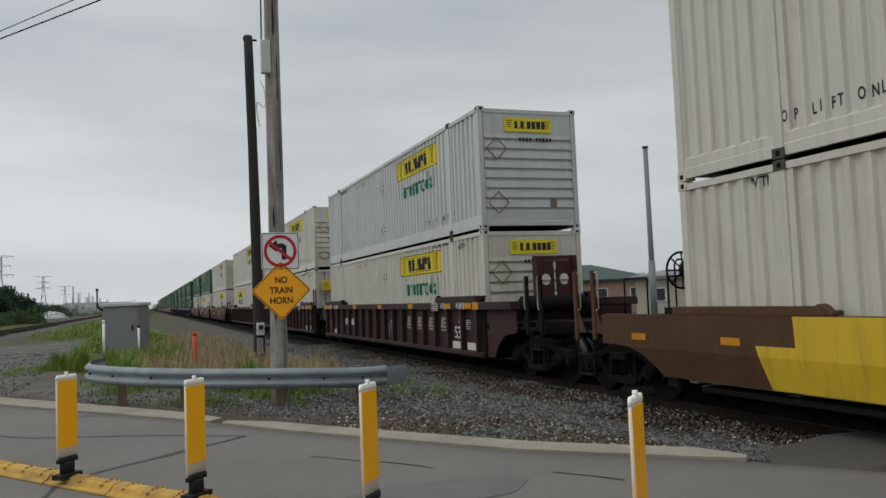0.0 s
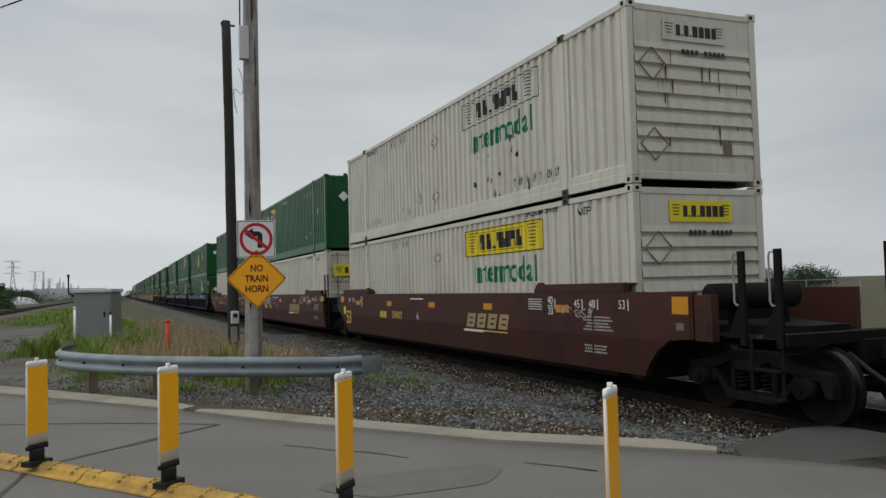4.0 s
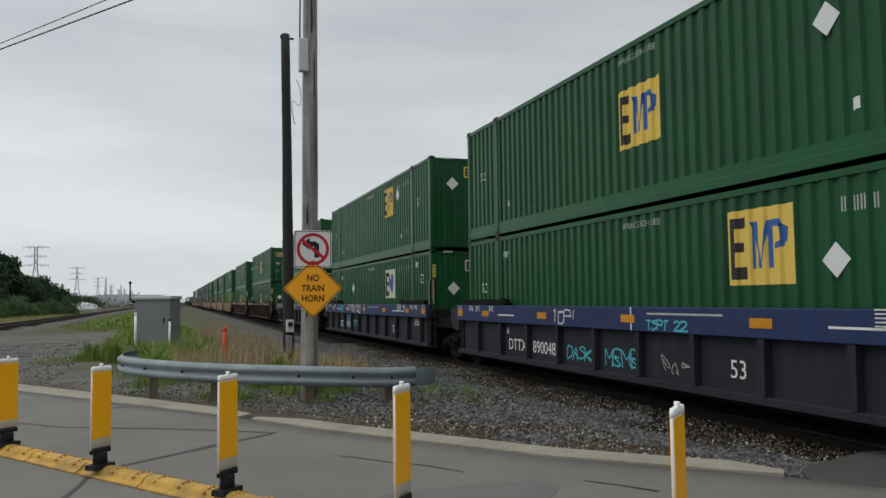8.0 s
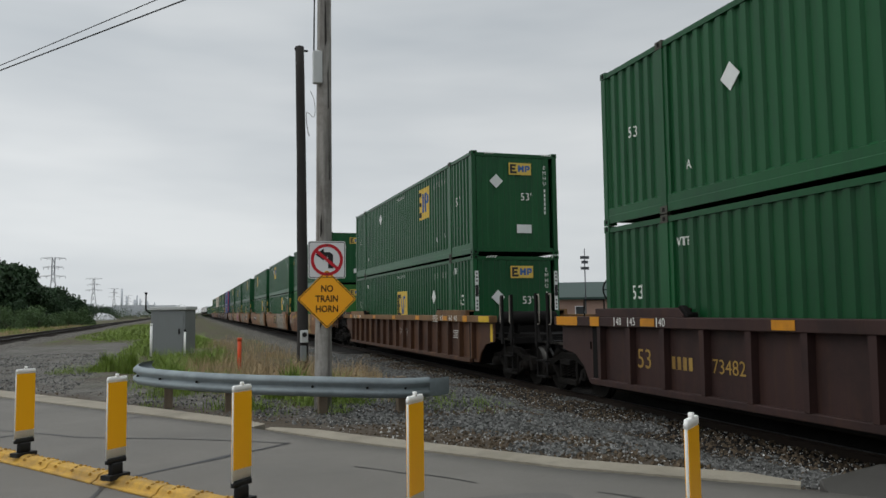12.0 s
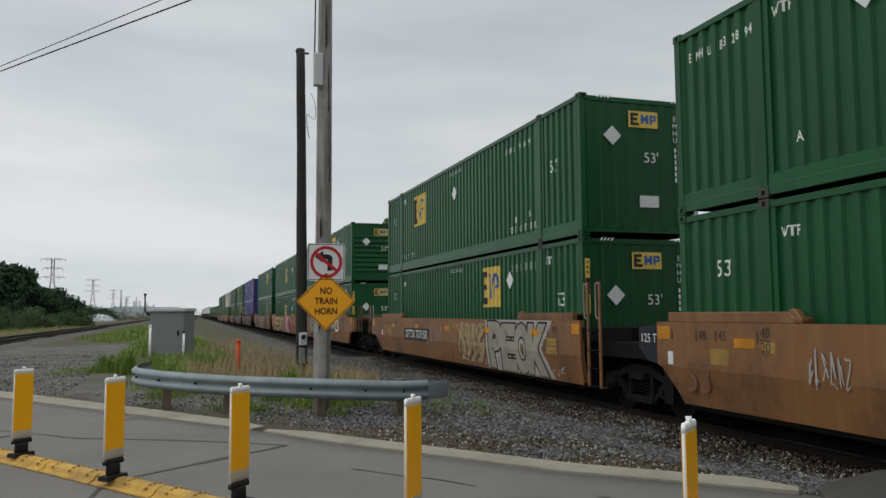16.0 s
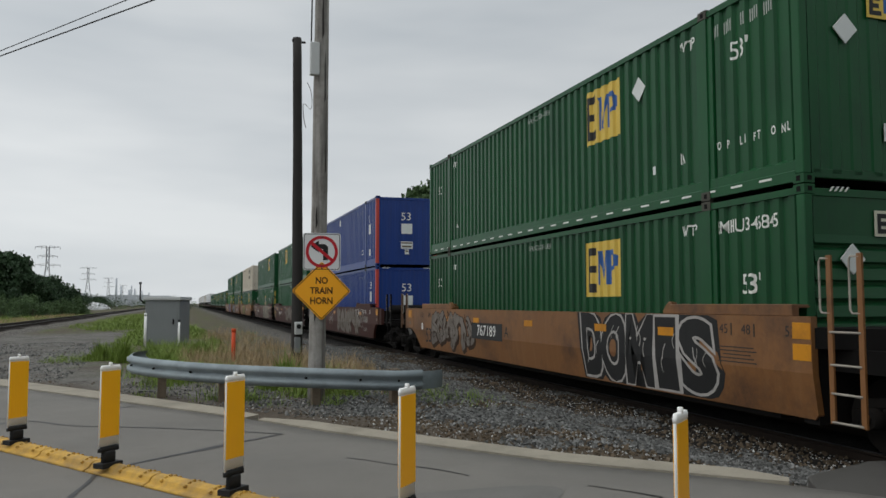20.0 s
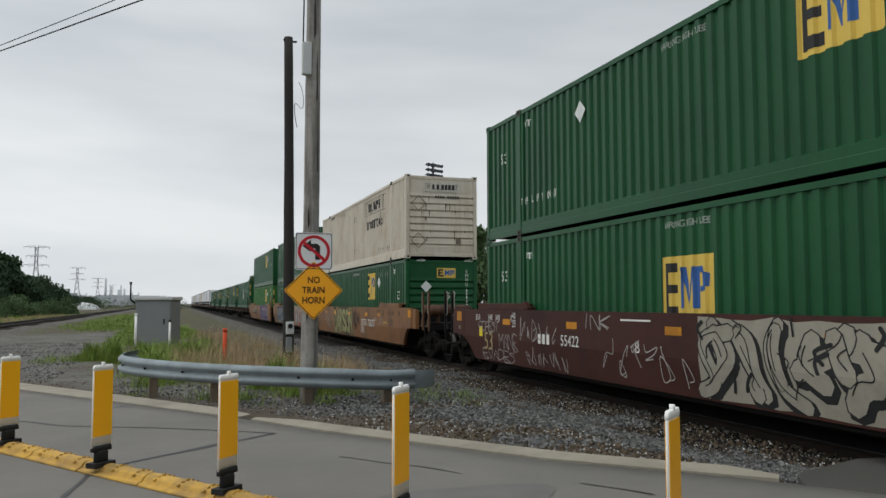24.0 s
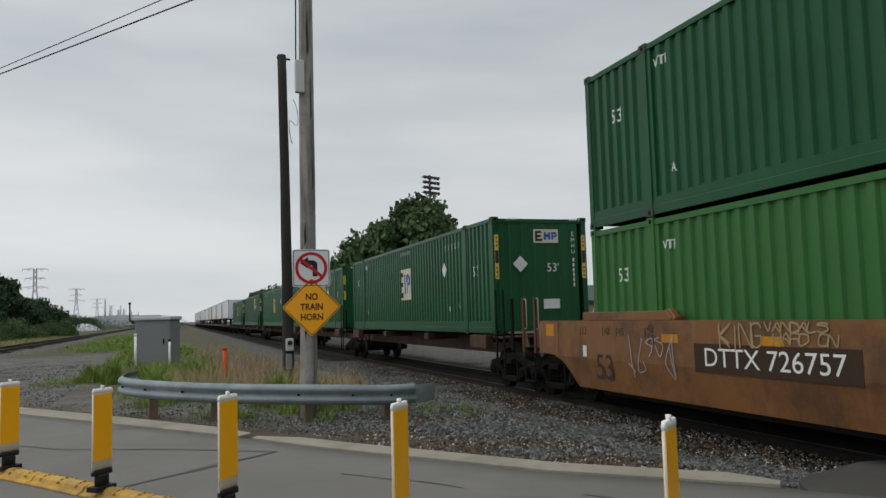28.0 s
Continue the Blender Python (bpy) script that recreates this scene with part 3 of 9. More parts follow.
tagged(apron, "dark asphalt apron where the road meets the rails", "road", kind="structure")


def crack(points, width):
    bm = bmesh.new()
    left, right = [], []
    fine = []
    for (a, c) in zip(points, points[1:]):
        for k in range(6):
            fine.append(Vector(a).lerp(Vector(c), k / 6))
    fine.append(Vector(points[-1]))
    for i, p in enumerate(fine):
        d = (fine[min(i + 1, len(fine) - 1)] - fine[max(i - 1, 0)]).normalized()
        w = width * (0.6 + 0.9 * abs(noise.noise((p.x * 2, p.y * 2, 9))))
        j = 0.05 * noise.noise((p.x * 1.5, p.y * 1.5, 4))
        n2 = Vector((-d.y, d.x))
        left.append(bm.verts.new((p.x + n2.x * (w + j), p.y + n2.y * (w + j), 0.017)))
        right.append(bm.verts.new((p.x - n2.x * (w - j), p.y - n2.y * (w - j), 0.017)))
    for i in range(len(fine) - 1):
        bm.faces.new((left[i], left[i + 1], right[i + 1], right[i]))
    return put("crack_sealant", to_mesh("crack_sealant", bm, [SEALANT]), road)


CRACKS = [
    ([(1.15, 9.94), (0.2, 10.6), (-1.3, 11.4), (-2.1, 12.2), (-3.4, 13.4)], 0.026),
    ([(1.15, 9.94), (0.5, 9.4), (-0.1, 8.85), (-0.6, 8.4)], 0.042),
    ([(-0.75, 8.2), (-0.9, 6.9), (-0.8, 5.9)], 0.03),
    ([(-2.2, 12.0), (-2.6, 11.6), (-3.0, 11.9)], 0.05),
    ([(-0.7, 13.3), (-1.1, 13.0), (-1.0, 12.7)], 0.03),
    ([(1.6, 8.2), (2.2, 7.5), (2.5, 7.0)], 0.012),
    ([(3.35, 6.3), (3.6, 6.0), (3.75, 5.75)], 0.014),
    ([(-0.2, 14.0), (0.6, 12.0), (1.0, 11.3)], 0.012),
]
for line, wide in CRACKS:
    crack(line, wide)


# round darker patch in the asphalt
bm = bmesh.new()
pts = [(2.3 + 0.75 * math.cos(a) * (1 + 0.15 * math.sin(3 * a)), 6.15 + 0.45 * math.sin(a) * (1 + 0.2 * math.cos(2 * a))) for a in np.linspace(0, 2 * math.pi, 28)[:-1]]
bm.faces.new([bm.verts.new((x, y, 0.017)) for x, y in pts])
put("asphalt_patch", to_mesh("asphalt_patch", bm, [PATCHED]), road)


def rail_profile():
    return [(-0.07, -0.17), (0.07, -0.17), (0.07, -0.155), (0.012, -0.14), (0.012, -0.045), (0.036, -0.03), (0.036, -0.004), (0.03, 0), (-0.03, 0), (-0.036, -0.004), (-0.036, -0.03), (-0.012, -0.045), (-0.012, -0.14), (-0.07, -0.155)]


def railway(name, label, mid, top, y0, y1, ties):
    root = thing(name, label, "railway track", kind="structure")
    for s in (-1, 1):
        bm = bmesh.new()
        prism(bm, [(mid + s * 0.7535 + u, top + v) for u, v in rail_profile()], "y", y0, y1)
        for f in bm.faces:
            if f.normal.z > 0.9 or f.calc_center_median().z > top - 0.003:
                f.material_index = 1
        put("rail", to_mesh("rail", bm, [RAILSIDE, TREAD]), root)
    tie = shared("sleeper", lambda b: box(b, -1.3, 1.3, -0.115, 0.115, -0.18, 0), [TIMBER], 0.01)
    for i in range(ties):
        put("sleeper", tie, root, m=pose(mid + random.uniform(-0.03, 0.03), 2.0 + i * 0.5 if mid > 0 else 28 + i * 0.5, top - 0.165, 0, 0, random.uniform(-1, 1)))
    return root


railway("main_track", "steel rails on dark wooden sleepers in ballast", MID, RAIL, -60, 1400, 100)
railway("second_track", "rusty rails on dark wooden sleepers in ballast", FARMID, 0.30, -60, 900, 150)

# ---- the train ----
# travel of the train along its track, by time
TRAVEL = [(0.0, 0.0), (4.0, 69.03), (8.0, 138.03), (12.0, 206.96), (16.0, 275.74), (20.0, 344.31), (24.0, 412.56), (28.0, 480.39)]
MOVERS = []
LONG, WIDE, HIGH = 16.15, 2.591, 2.896
PITCH = 0.2816


def wave(y):
    """Depth of the corrugation at y along a side."""
    u = (y - 0.2) % PITCH
    if u < 0.11:
        return 0.022
    if u < 0.14:
        return 0.022 + 0.045 * (u - 0.11) / 0.03
    if u < 0.25:
        return 0.067
    return 0.067 - 0.045 * (u - 0.25) / (PITCH - 0.25)


def breaks(y0, y1):
    """All bends of the corrugation between y0 and y1, ends included."""
    out = [y0]
    i = math.floor((y0 - 0.2) / PITCH) - 1
    while 0.2 + i * PITCH < y1:
        for u in (0.0, 0.11, 0.14, 0.25):
            y = 0.2 + i * PITCH + u
            if y0 + 0.002 < y < y1 - 0.002:
                out.append(y)
        i += 1
    return out + [y1]


def build_side(bm, far=False):
    def at(y, z):
        d = wave(y)
        return (WIDE - d, y, z) if far else (d, y, z)
    ys = breaks(0.12, LONG - 0.12)
    lo = [bm.verts.new(at(y, 0.13)) for y in ys]
    hi = [bm.verts.new(at(y, HIGH - 0.08)) for y in ys]
    for i in range(len(ys) - 1):
        bm.faces.new((lo[i], lo[i + 1], hi[i + 1], hi[i]))


def build_roof(bm):
    n = 50
    rows = []
    for i in range(n * 2):
        y = 0.1 + (LONG - 0.2) * i / (n * 2 - 1)
        z = HIGH - 0.055 - (0.018 if (i // 2) % 2 else 0.0)
        rows.append((bm.verts.new((0.05, y, z)), bm.verts.new((WIDE - 0.05, y, z))))
    for a, b in zip(rows, rows[1:]):
        bm.faces.new((a[0], a[1], b[1], b[0]))


def build_frame(bm):
    """Floor with its cross members, as one comb in section."""
    pts = [(LONG - 0.1, 0.12), (LONG - 0.1, 0.16), (0.1, 0.16), (0.1, 0.12)]
    for i in range(26):
        y = 0.5 + i * 0.6
        pts += [(y, 0.12), (y, 0.05), (y + 0.06, 0.05), (y + 0.06, 0.12)]
    prism(bm, pts, "x", 0.08, WIDE - 0.08)


def build_end_plain(bm):
    """Front wall with shallow upright corrugations."""
    xs, x, i = [], 0.14, 0
    while x < WIDE - 0.14:
        xs.append((x, 0.03 if (i // 2) % 2 else 0.012))
        x += 0.14 if i % 2 == 0 else 0.03
        i += 1
    lo = [bm.verts.new((x, d, 0.13)) for x, d in xs]
    hi = [bm.verts.new((x, d, HIGH - 0.1)) for x, d in xs]
    for i in range(len(xs) - 1):
        bm.faces.new((lo[i], lo[i + 1], hi[i + 1], hi[i]))


def build_end_ribbed(bm):
    """Front wall with a flat head panel and level ribs."""
    zs = [(0.13, 0.02), (0.42, 0.02), (0.45, 0.05)]
    z = 0.45
    while z < 2.1:
        zs += [(z + 0.03, 0.05), (z + 0.06, 0.0), (z + 0.20, 0.02), (z + 0.235, 0.055)]
        z += 0.235
    zs += [(2.2, 0.055), (2.23, 0.015), (HIGH - 0.1, 0.015)]
    lo = [bm.verts.new((0.14, d, z)) for z, d in zs]
    hi = [bm.verts.new((WIDE - 0.14, d, z)) for z, d in zs]
    for i in range(len(zs) - 1):
        bm.faces.new((lo[i], hi[i], hi[i + 1], lo[i + 1]))


def build_door(bm):
    """One leaf, hung at x = 0, closed."""
    w = WIDE / 2 - 0.13
    zs = [(0.16, 0.012)]
    for k in range(5):
        a = 0.28 + k * 0.5
        zs += [(a, 0.012), (a + 0.03, 0.04), (a + 0.40, 0.04), (a + 0.43, 0.012)]
    zs += [(HIGH - 0.12, 0.012)]
    lo = [bm.verts.new((0.0, d, z)) for z, d in zs]
    hi = [bm.verts.new((w, d, z)) for z, d in zs]
    for i in range(len(zs) - 1):
        bm.faces.new((lo[i], hi[i], hi[i + 1], lo[i + 1]))
    box(bm, -0.005, 0.04, 0.0, 0.05, 0.16, HIGH - 0.12)
    box(bm, w - 0.04, w + 0.005, 0.0, 0.05, 0.16, HIGH - 0.12)


def build_lock_bar(bm):
    tube(bm, (0, -0.03, 0.12), (0, -0.03, HIGH - 0.1), 0.018, 6)
    box(bm, -0.01, 0.30, -0.05, -0.025, 0.98, 1.02)
    for z in (0.2, 0.7, 1.5, 2.1, HIGH - 0.2):
        box(bm, -0.04, 0.04, -0.045, 0.012, z, z + 0.06)


def build_post(bm):
    box(bm, 0, 0.13, 0, 0.15, 0.118, HIGH - 0.118)


def build_casting(bm):
    """Corner block; a black plate on each outer face paints the shade inside its slot."""
    box(bm, -0.006, 0.165, -0.006, 0.18, 0, 0.118)
    box(bm, -0.008, -0.004, 0.055, 0.125, 0.025, 0.093, 1)
    box(bm, 0.05, 0.12, -0.008, -0.004, 0.03, 0.088, 1)


def build_forty_post(bm):
    prism(bm, [(0.06, -0.20), (0.018, -0.19), (0.018, -0.085), (-0.004, -0.08), (-0.004, 0.08), (0.018, 0.085), (0.018, 0.19), (0.06, 0.20)], "z", 0.13, HIGH - 0.13)


def build_lift_casting(bm):
    """Pale block at the foot or head of a lifting post; its slot's shade is a black plate."""
    box(bm, -0.012, 0.07, -0.10, 0.10, 0.0, 0.13)
    box(bm, -0.014, -0.010, -0.035, 0.035, 0.03, 0.10, 1)


def build_bottom_rail(bm):
    """Deep lower rail with a fold along its middle."""
    prism(bm, [(0.004, 0.03), (0.07, 0.03), (0.09, 0.335), (0.055, 0.335), (0.012, 0.30), (0.012, 0.175), (0.004, 0.165)], "y", 0.15, LONG - 0.15)


def build_top_rail(bm):
    box(bm, 0.004, 0.09, 0.15, LONG - 0.15, HIGH - 0.12, HIGH - 0.03)


def build_sill(bm):
    box(bm, 0.16, WIDE - 0.16, 0.012, 0.09, 0.07, 0.19)


def build_head(bm):
    box(bm, 0.16, WIDE - 0.16, 0.0, 0.10, HIGH - 0.15, HIGH - 0.045)


def on_side(y, z, up=0.005):
    def place(u, v):
        return (wave(y - u) - up, y - u, z + v)
    return place


def wavy_panel(bm, y0, y1, z0, z1, up=0.004, mi=0):
    ys = breaks(y0, y1)
    lo, hi = [bm.verts.new((wave(y) - up, y, z0)) for y in ys], [bm.verts.new((wave(y) - up, y, z1)) for y in ys]
    for i in range(len(ys) - 1):
        bm.faces.new((lo[i], lo[i + 1], hi[i + 1], hi[i])).material_index = mi


def wavy_shape(bm, outline, up=0.006, mi=0):
    """A flat outline of (y, z), cut at every bend and laid on the corrugation."""
    tmp = bmesh.new()
    tmp.faces.new([tmp.verts.new((0, y, z)) for y, z in outline])
    wave_cut(tmp, up)
    copy_into(bm, tmp, mi)


def wave_cut(tmp, up):
    ys = [v.co.y for v in tmp.verts]
    for y in breaks(min(ys), max(ys))[1:-1]:
        bmesh.ops.bisect_plane(tmp, geom=tmp.verts[:] + tmp.edges[:] + tmp.faces[:], plane_co=(0, y, 0), plane_no=(0, 1, 0))
    for v in tmp.verts:
        v.co.x = wave(v.co.y) - up


def copy_into(bm, tmp, mi):
    idx = {v: bm.verts.new(v.co) for v in tmp.verts}
    for f in tmp.faces:
        bm.faces.new([idx[v] for v in f.verts]).material_index = mi
    tmp.free()


def side_text(text, size, mat, y, squeeze=1.0, fat=0.0):
    """Lettering that follows the corrugation, centred at y; its height is set by the part's place."""
    key = ("lettering", text, size, mat.name, round(y, 2), squeeze)
    if key not in STORE:
        tmp, bm = bmesh.new(), bmesh.new()
        flat_text(tmp, text, size, lambda u, v: (0, y - u * squeeze, v), fat=fat)
        wave_cut(tmp, 0.005)
        copy_into(bm, tmp, 0)
        STORE[key] = to_mesh("lettering", bm, [mat])
    return STORE[key]


def code_mesh(text, size, mat, y):
    """A number whose characters stand one to each flat of the corrugation, read from y downwards."""
    key = ("code", text, size, mat.name, round(y, 2))
    if key not in STORE:
        bm = bmesh.new()
        k0 = round((y - 0.2 - 0.055) / (PITCH / 2))
        for i, ch in enumerate(text):
            if ch == " ":
                continue
            k = k0 - i
            cy = 0.2 + 0.055 + k * PITCH / 2
            d = 0.022 if k % 2 == 0 else 0.067
            flat_text(bm, ch, size, lambda u, v: (d - 0.005, cy - u * 0.66, v), fat=0.004)
        STORE[key] = to_mesh("lettering", bm, [mat])
    return STORE[key]


def bars_mesh(y, w, h, n, mat):
    """Plain bars in place of a number."""
    key = ("number_bars", round(y, 2), w, h, n, mat.name)

    def build(bm):
        k0 = round((y + 0.7 - 0.2 - 0.055) / (PITCH / 2))
        for i in range(n):
            if i == 4 and n > 6:
                continue
            a, t = 0.255 + (k0 - i) * PITCH / 2, 0.011
            wavy_shape(bm, [(a + 0.034, -h / 2), (a + 0.034 - 2 * t, -h / 2), (a + 0.034 - 2 * t, h / 2), (a + 0.034, h / 2)], 0.005)
            wavy_shape(bm, [(a - 0.034 + 2 * t, -h / 2), (a - 0.034, -h / 2), (a - 0.034, h / 2), (a - 0.034 + 2 * t, h / 2)], 0.005)
    return shared(key, build, [mat])


def emblem_mesh(y, tone):
    """A square panel with a dark and a blue block mark."""
    key = ("emblem_panel", round(y, 2), tone)

    def build(bm):
        wavy_panel(bm, y - 0.66, y + 0.66, -0.52, 0.52)
        o = 0.007
        for a in ([(0.46, -0.36), (0.34, -0.36), (0.34, 0.34), (0.46, 0.34)], [(0.34, 0.22), (0.12, 0.22), (0.12, 0.34), (0.34, 0.34)],
                  [(0.34, -0.36), (0.10, -0.36), (0.10, -0.22), (0.34, -0.22)], [(0.34, -0.05), (0.16, -0.05), (0.16, 0.06), (0.34, 0.06)]):
            wavy_shape(bm, [(y + u * 1.05 + 0.12, v * 1.22) for u, v in a], o, 1)
        for a in ([(0.13, -0.27), (0.09, -0.27), (0.09, 0.30), (0.13, 0.30)], [(0.15, 0.31), (0.05, 0.31), (-0.06, -0.27), (-0.01, -0.27)],
                  [(-0.03, -0.27), (-0.07, -0.15), (-0.16, 0.31), (-0.12, 0.31)], [(-0.13, -0.27), (-0.24, -0.27), (-0.24, 0.31), (-0.13, 0.31)],
                  [(-0.24, 0.23), (-0.38, 0.21), (-0.36, 0.31), (-0.24, 0.31)], [(-0.35, 0.25), (-0.46, 0.20), (-0.44, 0.03), (-0.36, 0.03)],
                  [(-0.28, 0.02), (-0.40, 0.06), (-0.40, -0.02), (-0.28, -0.05)]):
            wavy_shape(bm, [(y + u * 1.12, v * 1.1) for u, v in a], o, 2)
    return shared(key, build, [LOGOWHITE if tone == "w" else LOGOYELLOW, BLACKMARK, LOGOBLUE])


def long_emblem_mesh(y, tone="y"):
    """A wide framed panel with a row of black block marks and a scroll at each end."""
    key = ("emblem_panel", "long", round(y, 2), tone)

    def build(bm):
        wavy_panel(bm, y - 1.78, y + 1.78, -0.36, 0.36)
        o = 0.007
        for z0, z1 in ((0.325, 0.35), (-0.35, -0.325)):
            wavy_panel(bm, y - 1.74, y + 1.74, z0, z1, o, 1)
        for a in (y - 1.77, y + 1.73):
            wavy_panel(bm, a, a + 0.04, -0.34, 0.34, o, 1)
        for z0, z1 in ((0.235, 0.25), (-0.25, -0.235)):
            wavy_panel(bm, y - 1.05, y + 1.05, z0, z1, o, 1)
        u = 1.02
        for w, cut in ((0.2, 1), (0.06, 0), (0.25, 2), (0.06, 0), (0.27, 1), (0.25, 2), (0.28, 1), (0.25, 2)):
            a = y + u
            if not cut:
                wavy_panel(bm, a - w, a, -0.2, -0.13, o, 1)
            else:
                wavy_panel(bm, a - w, a, -0.2, 0.2, o, 1)
                z = -0.2 if cut == 1 else 0.02
                wavy_panel(bm, a - w * 0.62, a - w * 0.4, z, z + 0.18, o + 0.002, 0)
            u -= w + 0.055
        for s in (-1, 1):
            for k in range(7):
                z = 0.25 - k * 0.08
                wavy_panel(bm, y + s * 1.38 - 0.24 + 0.03 * k, y + s * 1.38 + 0.24 - 0.02 * k, z, z + 0.026, o, 1)
    return shared(key, build, [LEMON if tone == "y" else (WHITE if tone == "w" else CREAM), BLACKMARK])


def scar_mesh(seed):
    """Dark chips and scrapes through the paint of a side."""
    def build(bm):
        rng = random.Random(seed)
        for k in range(9):
            cy, cz = rng.uniform(1.0, 12.0), rng.choice((0.35, 0.45, 0.8, 1.2, 1.5))
            for q in range(rng.choice((2, 4, 6))):
                y, z = cy + rng.gauss(0, 0.35), min(max(cz + rng.gauss(0, 0.14), 0.25), 2.6)
                w, h = rng.uniform(0.012, 0.05), rng.uniform(0.03, 0.15)
                wavy_shape(bm, [(y - w * rng.uniform(0.4, 1), z - h), (y + w, z - h * rng.uniform(0.2, 0.9)), (y + w * rng.uniform(0.3, 1), z + h * 0.6), (y - w * 0.3, z + h), (y - w, z + h * rng.uniform(0.0, 0.5))], 0.004)
    return shared(("rust_scars", seed), build, [BLACKMARK])


def outline_mesh(y):
    """Thin outline of an empty placard holder."""
    def build(bm):
        r = 0.2
        pts = [(y, -r), (y + r, 0), (y, r), (y - r, 0)]
        for i in range(4):
            a, b = pts[i], pts[(i + 1) % 4]
            v = Vector((b[0] - a[0], b[1] - a[1])).normalized() * 0.012
            wavy_shape(bm, [(a[0] - v.y, a[1] + v.x), (b[0] - v.y, b[1] + v.x), (b[0] + v.y, b[1] - v.x), (a[0] + v.y, a[1] - v.x)], 0.009)
    return shared(("placard_outline", round(y, 2)), build, [CASTING])


def placard_mesh(y):
    def build(bm):
        r = 0.215
        prism(bm, [(y, -r), (y + r, 0), (y, r), (y - r, 0)], "x", 0.008, 0.016)
    return shared(("placard", round(y, 2)), build, [PLACARD])


def end_emblem(tone):
    def build(bm):
        box(bm, -0.34, 0.34, -0.012, 0.0, -0.17, 0.17)
        for p in ((-0.30, -0.24, -0.13, 0.13), (-0.24, -0.12, 0.07, 0.13), (-0.24, -0.14, -0.03, 0.03), (-0.24, -0.10, -0.13, -0.07)):
            box(bm, p[0], p[1], -0.016, -0.012, p[2], p[3], 1)
        for p in ((-0.06, 0.0, -0.09, 0.1), (0.0, 0.06, -0.03, 0.05), (0.06, 0.12, -0.09, 0.1), (0.15, 0.20, -0.09, 0.1), (0.20, 0.29, 0.05, 0.1), (0.25, 0.30, 0.0, 0.06), (0.20, 0.28, -0.03, 0.01)):
            box(bm, p[0], p[1], -0.016, -0.012, p[2], p[3], 2)
    return shared(("end_emblem", tone), build, [LOGOWHITE if tone == "w" else LOGOYELLOW, BLACKMARK, LOGOBLUE])


def end_long_emblem(tone):
    def build(bm):
        box(bm, -0.62, 0.62, -0.012, 0.0, -0.17, 0.17)
        x = -0.36
        for w in (0.08, 0.03, 0.09, 0.03, 0.1, 0.1, 0.11, 0.09):
            box(bm, x, x + w, -0.016, -0.012, -0.09, 0.09 if w > 0.05 else -0.06, 1)
            x += w + 0.025
        for s in (-1, 1):
            for k in range(4):
                box(bm, s * 0.5 - 0.08 + 0.01 * k, s * 0.5 + 0.08 - 0.01 * k, -0.016, -0.012, 0.09 - k * 0.05, 0.105 - k * 0.05, 1)
    return shared(("end_emblem", "long", tone), build, [LEMON if tone == "y" else WHITE, BLACKMARK])


def end_text(text, size, mat):
    key = ("end_lettering", text, size, mat.name)
    if key not in STORE:
        bm = bmesh.new()
        flat_text(bm, text, size, lambda u, v: (u, -0.006, v))
        STORE[key] = to_mesh("lettering", bm, [mat])
    return STORE[key]


def end_bars(n, w, h, mat, upright=False):
    def build(bm):
        for i in range(n):
            if n > 6 and i == 4:
                continue
            if upright:
                z = -i * h / n
                box(bm, -0.02, 0.02, -0.008, 0.0, z - h / n * 0.7, z)
            else:
                x = -w / 2 + i * w / n
                box(bm, x, x + w / n * 0.6, -0.008, 0.0, -h / 2, h / 2)
    return shared(("end_bars", n, w, h, mat.name, upright), build, [mat, GREEN])


FLIP = Matrix.Translation((WIDE, LONG, 0)) @ Matrix.Rotation(math.pi, 4, "Z")


